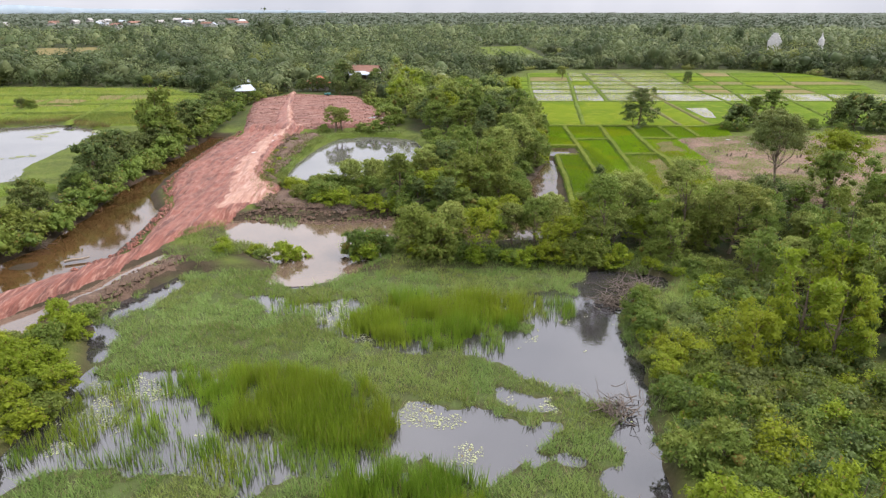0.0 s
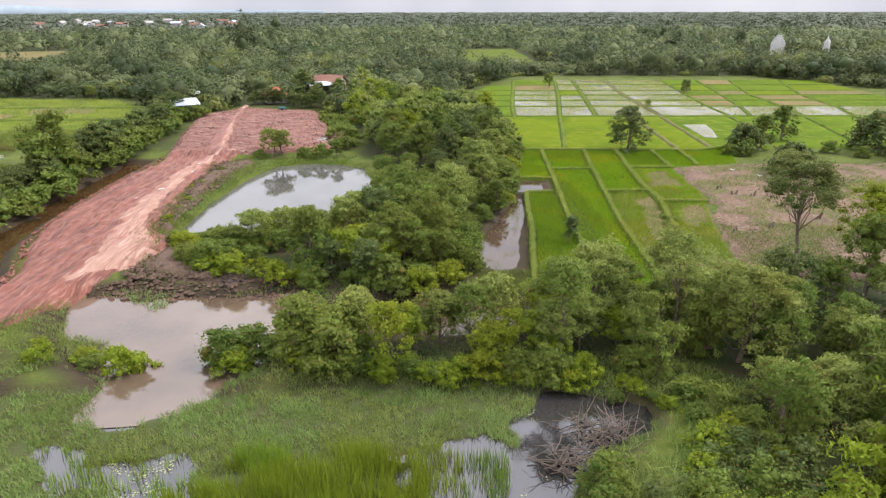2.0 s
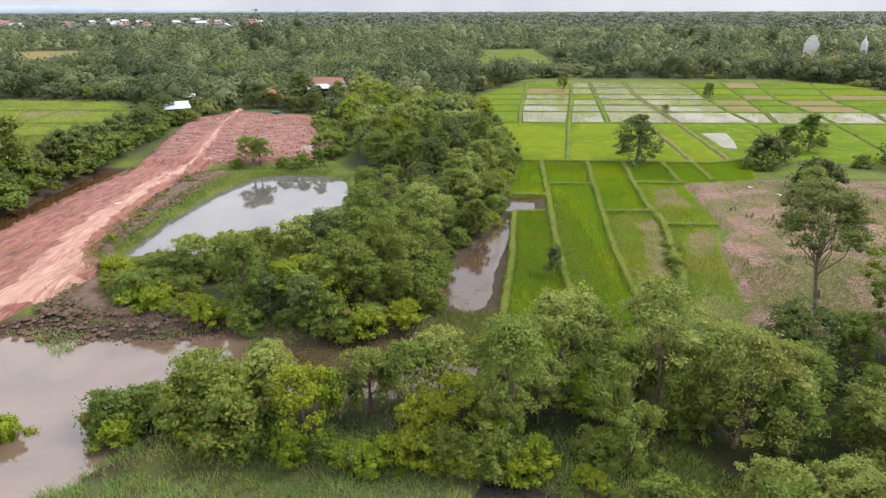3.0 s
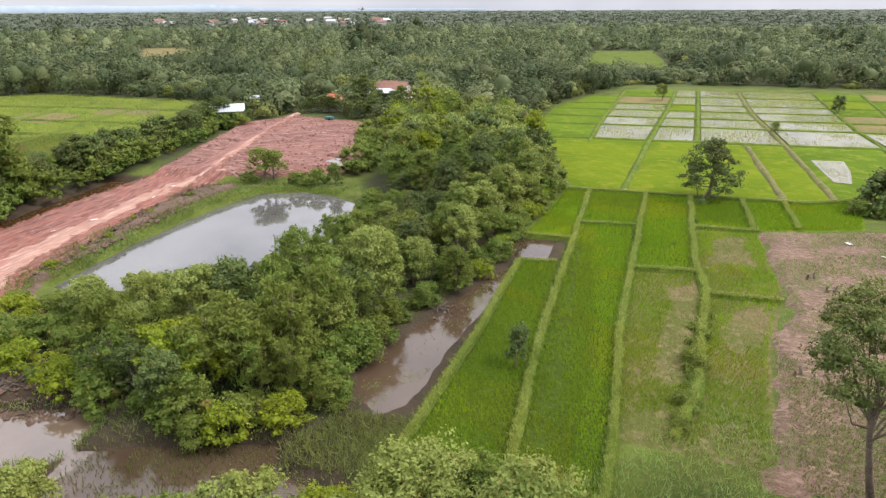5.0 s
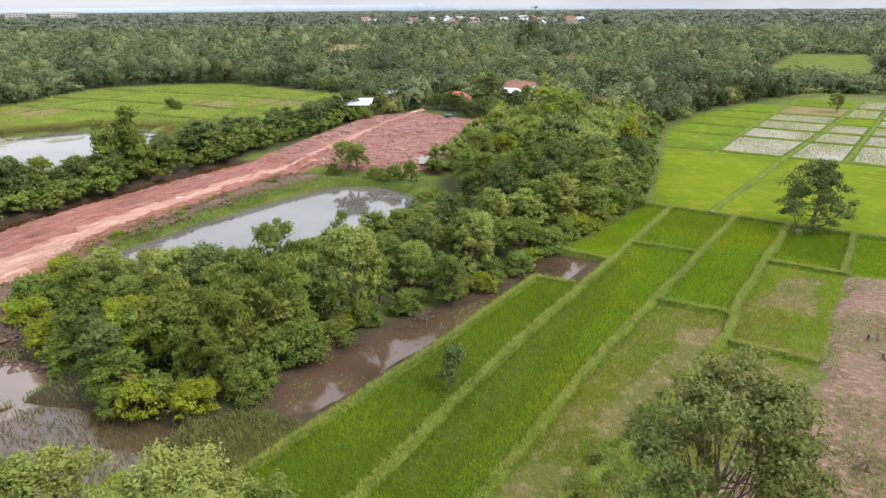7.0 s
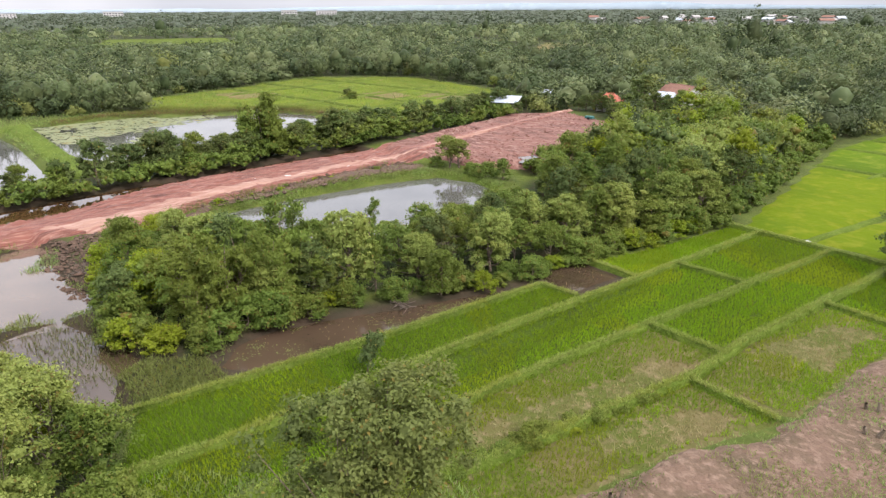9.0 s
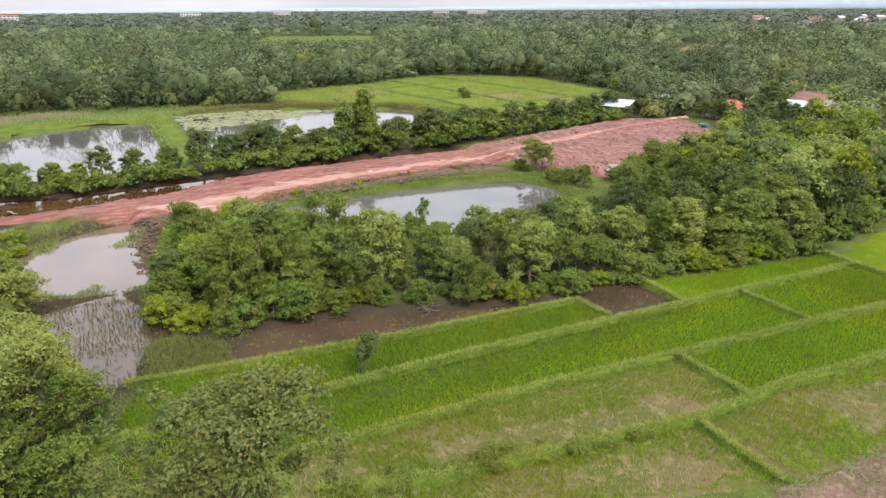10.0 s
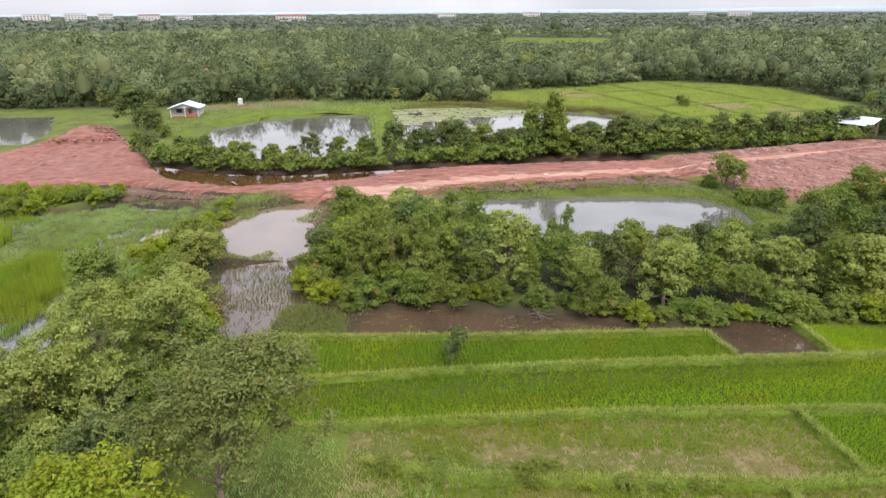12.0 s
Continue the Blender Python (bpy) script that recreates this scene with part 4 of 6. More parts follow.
# kinds of trees and shrubs, built once and copied
ROUND = "round broadleaf tree with dense mid-green crown"
KINDS = {
    "round_a": tree_kind("tree", 11, 6.8, 2.05, -0.18, "round", 121, 66, 0.14, L_MID, ROUND, clump_r=0.49),
    "round_b": tree_kind("tree", 12, 7.2, 2.1, -0.18, "round", 121, 66, 0.14, L_MID, ROUND, clump_r=0.49),
    "dark_a": tree_kind("tree", 13, 6.4, 2.8, -0.18, "round", 135, 66, 0.14, L_DARK, "dark green dense mango-like tree", clump_r=0.53),
    "dark_b": tree_kind("tree", 14, 6.6, 2.0, -0.18, "round", 121, 66, 0.14, L_DARK, "dark green dense mango-like tree", clump_r=0.49),
    "pale_a": tree_kind("tree", 15, 6.2, 2.3, -0.18, "round", 128, 66, 0.14, L_PALE, "pale grey-green small-leaved tree", clump_r=0.46),
    "olive_a": tree_kind("tree", 16, 6.0, 2.2, 0.1, "round", 108, 66, 0.14, L_OLIVE, "olive green thinly leaved tree", clump_r=0.44, share=0.4),
    "cone_a": tree_kind("tree", 17, 8.2, 2.0, -0.18, "cone", 121, 66, 0.14, L_MID, "tapering mid-green tree in the thicket", clump_r=0.49),
    "feather_a": tree_kind("tree", 18, 7.6, 2.5, 0.05, "towers", 90, 46, 0.34, L_MID, "tall feathery green bamboo-like clump", narrow=0.16, droop=0.7, clump_r=0.55),
    "feather_b": tree_kind("tree", 19, 8.0, 2.4, 0.08, "towers", 90, 46, 0.36, L_BRIGHT, "bright yellow-green bamboo clump", narrow=0.16, droop=0.7, clump_r=0.52),
    "airy_a": tree_kind("tree", 41, 5.6, 2.2, 0.08, "round", 99, 66, 0.14, L_PALE, "airy pale green tree with thin bare stems", clump_r=0.44, trunk_r=0.09, share=0.3),
    "airy_b": tree_kind("tree", 42, 5.2, 2.1, 0.1, "round", 94, 66, 0.14, L_MID, "open light green tree with several thin stems", clump_r=0.42, trunk_r=0.09, share=0.3),
    "airy_c": tree_kind("tree", 43, 4.6, 2.4, 0.0, "round", 94, 66, 0.14, L_BRIGHT, "spreading bright green small tree", clump_r=0.44, trunk_r=0.09, share=0.3),
    "row_a": tree_kind("tree", 25, 6.0, 2.5, -0.18, "round", 84, 50, 0.2, L_ROW, "dense green tree in the roadside row", clump_r=0.58),
    "row_b": tree_kind("tree", 26, 6.4, 2.7, -0.18, "round", 84, 50, 0.2, L_DARK, "dark dense tree in the roadside row", clump_r=0.58),
    "row_c": tree_kind("tree", 27, 5.8, 2.3, -0.18, "round", 84, 50, 0.2, L_MID, "paler green tree in the roadside row", clump_r=0.58),
    "dome": tree_kind("tree", 30, 5.2, 3.4, -0.35, "round", 130, 40, 0.28, L_DARK, "dome-shaped dark dense mango tree", clump_r=0.7),
    "row_d": tree_kind("tree", 28, 8.0, 2.6, 0.05, "towers", 120, 40, 0.36, L_MID, "tall green bamboo beside the ditch", narrow=0.28, droop=0.5, clump_r=0.75),
    "bush_a": tree_kind("shrub", 21, 1.9, 1.3, -0.3, "round", 39, 55, 0.123, L_BRIGHT, "bright green leafy shrub at the water's edge", "shrub", 0.05, 0.36),
    "bush_b": tree_kind("shrub", 22, 1.6, 1.4, -0.3, "round", 39, 55, 0.123, L_MID, "mid-green leafy shrub on the bank", "shrub", 0.05, 0.36),
    "bush_c": tree_kind("shrub", 23, 2.6, 1.7, -0.3, "round", 55, 62, 0.127, L_MID, "tall rounded shrub with green leaves", "shrub", 0.06, 0.45),
    "bush_d": tree_kind("shrub", 24, 1.3, 1.0, -0.3, "round", 25, 52, 0.111, L_BRIGHT, "low bright green spreading shrub", "shrub", 0.04, 0.3),
    "bush_e": tree_kind("shrub", 29, 2.4, 1.7, -0.3, "round", 30, 32, 0.25, L_MID, "dense green shrub along the ditch", "shrub", 0.06, 0.5),
}
USED = {}


def put(kind, x, y, size=1.0, turn=0.0, tall=1.0, group="", z=None):
    """Stands a tree of that kind at a place in the plan."""
    ob = KINDS[kind]
    zz = max(0.0, float(ground_height(np.array([x]), np.array([y]))[0])) - 0.1 if z is None else z
    m = pose(x, y, zz, 0, 0, turn) @ Matrix.Diagonal((size, size, size * tall, 1))
    if kind not in USED:
        USED[kind] = ob
        ob.matrix_basis = m
    else:
        keep = USED[kind].scale.copy()
        USED[kind].scale = (1, 1, 1)
        ob = copy_thing(USED[kind], m)
        USED[kind].scale = keep
    if group:
        tagged(ob, group=group)
    return ob


def scatter(poly, gap, rng, margin=0.0, loose=0.75):
    """Loosely even places within a plan outline."""
    P = np.array(poly)
    lo, hi = P.min(0), P.max(0)
    gx, gy = np.meshgrid(np.arange(lo[0], hi[0] + gap, gap), np.arange(lo[1], hi[1] + gap, gap))
    gx[1::2] += gap / 2
    x = gx.ravel() + (rng.random(gx.size) - 0.5) * gap * loose
    y = gy.ravel() + (rng.random(gx.size) - 0.5) * gap * loose
    ok = inside(poly, x, y) > margin
    return np.stack([x[ok], y[ok]], 1)


def plant(poly, gap, kinds, lo, hi, seed, margin=0.0, group="", low_in=None):
    rng = np.random.default_rng(seed)
    for x, y in scatter(poly, gap, rng, margin):
        stunt = 0.6 if low_in and inside(low_in, x, y) > 0 else 1.0
        put(kinds[rng.integers(len(kinds))], x, y, stunt * (lo + (hi - lo) * rng.random()), 360 * rng.random(), 0.85 + 0.4 * rng.random(), group)


def plant_line(path, gap, kinds, lo, hi, seed, spread=0.6, group=""):
    rng = np.random.default_rng(seed)
    for (ax, ay), (bx, by) in zip(path, path[1:]):
        n = max(1, round(math.hypot(bx - ax, by - ay) / gap))
        for i in range(n):
            k = (i + rng.random() * 0.6) / n
            put(kinds[rng.integers(len(kinds))], ax + (bx - ax) * k + rng.normal() * spread, ay + (by - ay) * k + rng.normal() * spread, lo + (hi - lo) * rng.random(), 360 * rng.random(), 0.9 + 0.25 * rng.random(), group)


# the thicket between the pond and the paddies
THICKET_KINDS = ["round_a", "pale_a", "dark_a", "dark_b", "pale_a", "cone_a", "olive_a", "feather_a", "airy_b", "pale_a", "feather_a", "pale_a", "round_b", "airy_b"]
SOUTH_OF_POND = [(-23, 97.5), (-15, 98.5), (-8, 103), (-4, 104), (-9, 94), (-14, 86), (-17, 86.5), (-24, 94)]
CORE = [(-8, 92), (-6, 84.5), (5, 82.5), (10, 85.5), (9, 91), (9.5, 99), (12.5, 105.5), (16, 113), (17, 124), (19, 134), (21, 149), (-4, 149), (-1, 139), (2, 128), (2.5, 115), (-2, 106)]
plant_line([(-4, 106), (-0.5, 115), (-0.5, 128), (-4, 138)], 2.2, ["bush_c", "bush_b"], 0.9, 1.3, 28, 0.6, "shrubs on the pond shore")
plant(CORE, 3.6, THICKET_KINDS, 0.5, 1.25, 31, 0.2, "thicket trees", [(-10, 90), (3, 94), (6.5, 112), (6, 132), (-6, 142)])
for kind, x, y, size, turn in (("feather_a", 2.4, 97.6, 1.12, 30), ("feather_a", 5.2, 96.2, 1.18, 140), ("feather_a", 7.8, 94.4, 1.05, 250), ("feather_a", 3.6, 92.2, 1.0, 80), ("feather_a", 5.6, 86.6, 0.8, 200),
                               ("airy_c", -1.0, 86.4, 1.15, 10), ("airy_c", 1.6, 85.8, 0.9, 100), ("dark_b", 0.4, 82.9, 0.8, 60), ("dark_b", -3.4, 84.6, 0.7, 20), ("airy_a", -13.6, 92.4, 0.95, 120), ("airy_a", -10.6, 95.4, 0.85, 10), ("round_b", 15.4, 107.4, 0.75, 70)):
    put(kind, x, y, size, turn, 1.0, "thicket trees")
plant(SOUTH_OF_POND, 2.4, ["bush_c", "bush_b", "bush_c", "bush_a"], 0.8, 1.25, 30, 0.3, "low growth south of the pond")
plant_line([(-6, 83.5), (5, 81.5), (11, 85.5), (10, 91), (10.8, 99), (14, 105.5), (17.3, 113), (18, 124), (20, 134), (22, 148)], 1.7, ["bush_c", "bush_b", "bush_c", "bush_a"], 0.8, 1.35, 32, 0.5, "thicket shrubs")
plant_line([(-23, 93), (-17, 86), (-7, 84)], 1.9, ["bush_c", "bush_a", "bush_b"], 0.9, 1.4, 33, 0.8, "thicket shrubs")
# hedge along the north side of the marsh
plant_line([(-4.5, 66), (2, 65.5), (12, 65.5), (22, 65)], 1.5, ["bush_a", "bush_c", "bush_b"], 0.75, 1.15, 34, 0.7, "marsh hedge")
plant([(-3.5, 66), (-4, 71), (4, 69.5), (14, 71), (22, 72), (26, 66), (10, 66)], 3.5, ["airy_a", "airy_b", "airy_c", "olive_a", "airy_b"], 0.7, 1.05, 35, 0.0, "trees behind the marsh hedge")
put("airy_b", -3.2, 68.5, 1.05, 20), put("airy_a", 12.5, 71.8, 1.05, 20), put("airy_c", 16.8, 73.2, 1.0, 120), put("airy_a", 1, 70.2, 0.95, 60)
plant_line([(-4, 67.5), (3, 67)], 2.6, ["bush_c"], 1.3, 1.8, 39, 0.6, "marsh hedge")
plant_line([(0, 64.6), (6, 64.5), (12, 64.6), (18, 64.2), (22, 63.2), (25.5, 60.5)], 1.15, ["bush_a", "bush_b", "bush_d"], 0.5, 0.85, 48, 0.5, "low shrubs before the marsh hedge")
plant_line([(18.2, 55), (17.4, 51.5), (16.9, 47.5), (16.7, 44), (16, 40), (15.6, 36)], 0.95, ["bush_a", "bush_b", "bush_c", "bush_d"], 0.5, 1.05, 49, 0.55, "shrubs on the bank of the marsh pool")
# wood east of the marsh
plant(RIGHT_WOOD, 3.9, ["round_a", "feather_a", "olive_a", "feather_a", "dark_b", "dark_a", "pale_a", "round_b"], 0.7, 1.1, 36, 1.5, "wood east of the marsh")
plant(WOOD_EDGE, 2.3, ["bush_a", "bush_b", "bush_c", "bush_d"], 0.8, 1.25, 37, 0.2, "shrubs at the wood's edge")
plant([(15, 66), (17, 74), (24, 76), (36, 76), (36, 70), (28, 64)], 3.8, ["airy_a", "airy_c", "round_a", "olive_a", "airy_b"], 0.65, 0.95, 29, 0.0, "light trees south of the paddies")
put("feather_a", 29, 68, 0.9, 10), put("round_a", 37, 71, 0.9, 40), put("feather_a", 24, 65, 0.85, 70)
for x, y, s in ((27.2, 44.3, 1.05), (29.4, 43, 0.95), (22.8, 42.4, 0.72), (19.4, 24, 0.8), (33, 50, 1.1), (31, 32, 0.9)):
    put("feather_b", x, y, s, 70 * x)
# row between ditch and ponds
plant_line([(-55.5, 100), (-56, 112), (-56, 130), (-58, 150)], 2.9, ["row_a", "row_c", "row_b", "row_c"], 0.75, 1.1, 46, 0.9, "roadside tree row")
plant_line(ROAD_TREES[3:], 2.5, ["row_a", "row_b", "row_b", "row_a", "row_c"], 0.7, 1.15, 38, 1.3, "roadside tree row")
plant_line(ROAD_TREES[:4], 2.3, ["row_a", "row_c", "row_c", "row_b"], 0.5, 0.88, 47, 1.4, "roadside tree row")
put("row_a", -27, 203, 0.9, 10), put("row_b", -31.5, 203.5, 0.8, 80), put("row_a", -21, 204, 0.95, 200)
put("row_b", -54.2, 185.8, 0.58, 10), put("row_a", -56.6, 184.4, 0.52, 70), put("row_b", -51.6, 187.4, 0.55, 150)
put("bush_e", -52, 184, 1.3, 0), put("bush_e", -55, 185, 1.2, 40), put("bush_e", -57, 186, 1.1, 90), put("bush_e", -50, 182, 1.1, 10)
put("row_a", -31, 209, 1.25, 130), put("row_c", -21, 208.5, 0.85, 20), put("row_b", -26.5, 207, 0.7, 90), put("row_d", -53, 121, 1.5, 30)
put("row_d", -54, 124, 1.2, 130)
put("row_a", -96, 33.5, 1.8, 20), put("row_a", -90, 38, 1.2, 70), put("row_b", -86, 40, 1.0, 10), put("bush_e", -82, 43, 1.3, 10)
# bushes on the bank beside the marsh, islands and pond rims
plant([(-37, 26), (-36, 44), (-33.5, 50), (-30.3, 53), (-28.3, 46), (-27, 40), (-26.5, 24)], 1.9, ["bush_a", "bush_d", "bush_a", "bush_b"], 0.8, 1.2, 40, 0.0, "shrubs on the marsh bank")
plant_line([(-25.5, 68), (-21, 67.5), (-14.5, 66)], 1.6, ["bush_a", "bush_b", "bush_d"], 0.8, 1.2, 41, 0.6, "shrubs on the islet")
put("bush_c", -9.5, 68, 1.35, 10), put("bush_c", -7.5, 69, 1.1, 80), put("bush_a", -8.5, 66.5, 1.2, 200)
put("olive_a", -23.5, 141.5, 1.0, 40), put("olive_a", -22, 142.5, 0.9, 140), put("round_a", -12, 143, 0.6, 10), put("bush_c", -18, 141.5, 0.9, 10), put("bush_c", -15, 142, 1.1, 60), put("bush_c", -26, 140.5, 0.8, 60)
put("bush_d", -28, 103, 0.9, 20), put("bush_d", -29, 113, 0.7, 50)
plant_line([(-28, 102), (-29, 112), (-31, 125), (-30, 140)], 4.5, ["bush_d", "bush_b"], 0.35, 0.7, 42, 1.2, "weeds on the spoil bank")
# hedge behind the cleared plot
plant_line([(-66, 193), (-58, 199), (-46, 202), (-34, 200), (-22, 197), (-14, 190)], 2.6, ["row_a", "row_b"], 0.5, 0.75, 43, 1.0, "hedge behind the cleared plot")
# single trees in and beside the fields
put("dome", 66, 146, 1.15, 0), put("round_b", 71, 149, 1.1, 60), put("dome", 65, 126, 1.1, 20), put("olive_a", 62, 122, 0.9, 200)
put("round_b", 79, 157, 1.2, 90), put("dome", 92, 146, 1.6, 30), put("dome", 98, 143, 1.4, 10), put("bush_c", 82, 145, 1.0, 0), put("bush_c", 86, 141, 0.9, 0)
put("bush_c", 62, 143, 0.9, 0), put("bush_c", 64.5, 142, 0.8, 30)
put("round_a", 65.3, 205, 0.45, 0), put("dark_b", 87, 237, 0.8, 50), put("olive_a", 45, 253, 0.9, 0), put("dark_b", -114, 178, 0.75, 0, 0.7), put("olive_a", -100, 226, 0.8, 0)
put("bush_c", -112, 178, 1.1, 10)


def rangy_tree(name, label, seed, height, lean, clumps, spread, mat, leaf=0.34, low=0.55, trunk_r=0.2, count=70, clump_r=0.95):
    return tree_kind(name, seed, height, spread, low, "round", clumps, count, leaf, mat, label, "tree", trunk_r, clump_r, lean, 0.42, 0.3, share=0.4, fork=low * 1.05)


for x, y, size, turn in ((15, 152, 1.3, 20), (17, 159, 1.2, 90), (11, 146, 1.3, 160), (12.5, 138, 1.15, 230)):
    put("dark_a", x, y, size, turn, 1.1, "dark trees in the thicket")
for x, y, size, turn in ((18.2, 141, 1.3, 20), (16.6, 133, 1.25, 80), (19.6, 147, 1.2, 150), (14.8, 126, 1.15, 220), (12.6, 117, 1.1, 300), (11, 108, 0.9, 10)):
    put("pale_a", x, y, size, turn, 1.0, "pale trees along the paddies")
field_tree = rangy_tree("tree", "dark rangy tree standing alone in the rice", 51, 9.8, (0, 0), 105, 3.4, L_DARK, 0.22, -0.3, 0.22, 95, 0.72)
field_tree.matrix_basis = pose(43.8, 146.3, 0.8)
tall_tree = rangy_tree("tree", "tall dark olive tree with pale limbs beside the bare field", 52, 11.4, (-0.9, 0.7), 165, 4.4, L_DULL, 0.13, 0.36, 0.18, 125, 0.6)
tall_tree.matrix_basis = pose(43.3, 81.5, 3.1)
for kind, label, seed, tall, lean, clumps, spread, mat, low, r, x, y in (
        ("tree", "tall airy grey-green tree with a pale bare trunk", 54, 10.4, (-0.4, 0.2), 90, 2.9, L_PALE, 0.36, 0.13, 27.2, 69.8),
        ("tree", "upright bright green tree on thin bare stems", 55, 9.6, (0.2, 0.0), 95, 2.3, L_MID, 0.36, 0.11, 16.9, 66.4),
        ("tree", "broad pale yellow-green tree over the flooded paddy", 56, 8.6, (0.0, 0.3), 150, 3.5, L_PALE, 0.02, 0.16, 21.2, 72.6),
        ("tree", "large olive green tree at the edge of the wood", 57, 8.6, (0.3, 0.0), 150, 3.6, L_OLIVE, 0.05, 0.17, 31.4, 66.8),
        ("tree", "yellow-green tree beside the bare field", 58, 10.0, (0.0, -0.2), 140, 3.2, L_BRIGHT, 0.15, 0.17, 48.0, 77.6)):
    tree = rangy_tree(kind, label, seed, tall, lean, clumps, spread, mat, 0.15, low, r, 85, 0.62)
    tree.matrix_basis = pose(x, y, float(ground_height(np.array([x]), np.array([y]))[0]) - 0.1)
vine_tree = rangy_tree("tree", "small vine-covered leaning snag in the paddy", 53, 3.6, (0.3, 1.1), 34, 0.72, L_DARK, 0.17, -0.05, 0.07, 75, 0.42)
vine_tree.matrix_basis = pose(23.2, 93.7, 0.9)

plant_line([(34.6, 88), (36.2, 94), (38.4, 106), (39, 110)], 0.55, ["bush_b", "bush_d", "bush_b"], 0.25, 0.62, 44, 0.4, "weeds on a bund")
plant_line([(36.6, 96), (37.8, 104)], 0.9, ["bush_b", "bush_c"], 0.35, 0.6, 45, 0.5, "weeds on a bund")
for kind in KINDS:
    if kind not in USED:
        put(kind, -30 - len(USED), 240, 1.0)


# ---- far woods ----
def ring(r0, r1, gap, rng):
    """Places in rings about the fields, wider apart with distance."""
    cx, cy = 20.0, 70.0
    places = []
    r = r0
    while r < r1:
        g = max(gap, r / 42)
        n = int(math.radians(172) * r / g)
        az = np.radians(-46 + 172 * (np.arange(n) + 0.8 * rng.random(n)) / n)
        rr = r + g * 0.8 * (rng.random(n) - 0.5)
        places.append(np.stack([cx - rr * np.sin(az), cy + rr * np.cos(az), np.full(n, g)], 1))
        r += g * 0.9
    P = np.concatenate(places)
    ok = np.ones(len(P), bool)
    for p in CLEARINGS + GLADES:
        ok &= inside(p, P[:, 0], P[:, 1]) < -2.0
    ok &= (along(ROAD_TREES, P[:, 0], P[:, 1]) > 6)
    ok &= cloudy(P[:, 0], P[:, 1], 90, 91) + 0.25 * rng.random(len(P)) > 0.38
    return P[ok]


def wood_stuff(name, P, clumps, leaves, leaf, rng, label, mat, flatten=0.95, core_share=0.7, tall=1.0, size=0.36, low=0.5, kind="woods"):
    """Joined crowns of many trees, with uneven heights and widths."""
    n = len(P)
    s = rng.random(n) ** 1.6
    W = np.clip(P[:, 2] * 0.5, 0.4, 60) * (0.55 + 1.0 * s)
    H = tall * (3.6 + 8.5 * s + 2.0 * rng.random(n) + 4.0 * (rng.random(n) > 0.95)) * (0.45 + 1.1 * cloudy(P[:, 0], P[:, 1], 45, 92))
    d = unit(rng.normal(size=(n, clumps, 3)))
    d[..., 2] = np.where(d[..., 2] < -low, -d[..., 2], d[..., 2])
    k = 0.5 + 0.45 * rng.random((n, clumps))
    C = np.stack([P[:, 0, None] + d[..., 0] * W[:, None] * k, P[:, 1, None] + d[..., 1] * W[:, None] * k, 0.6 + H[:, None] * (0.5 + 0.42 * d[..., 2])], -1).reshape(-1, 3)
    R = np.repeat(W, clumps) * size * (0.55 + 0.8 * rng.random(n * clumps))
    pieces = [rough_cores(rng, C, R, core_share, flatten)]
    if leaves:
        pieces.append(leaf_cloud(rng, C, R, leaves, leaf, 0.2, 0.5, flatten))
    return tagged(new(name, raw_mesh(name, *joined(pieces), mat, True)), label, kind, kind="stuff")


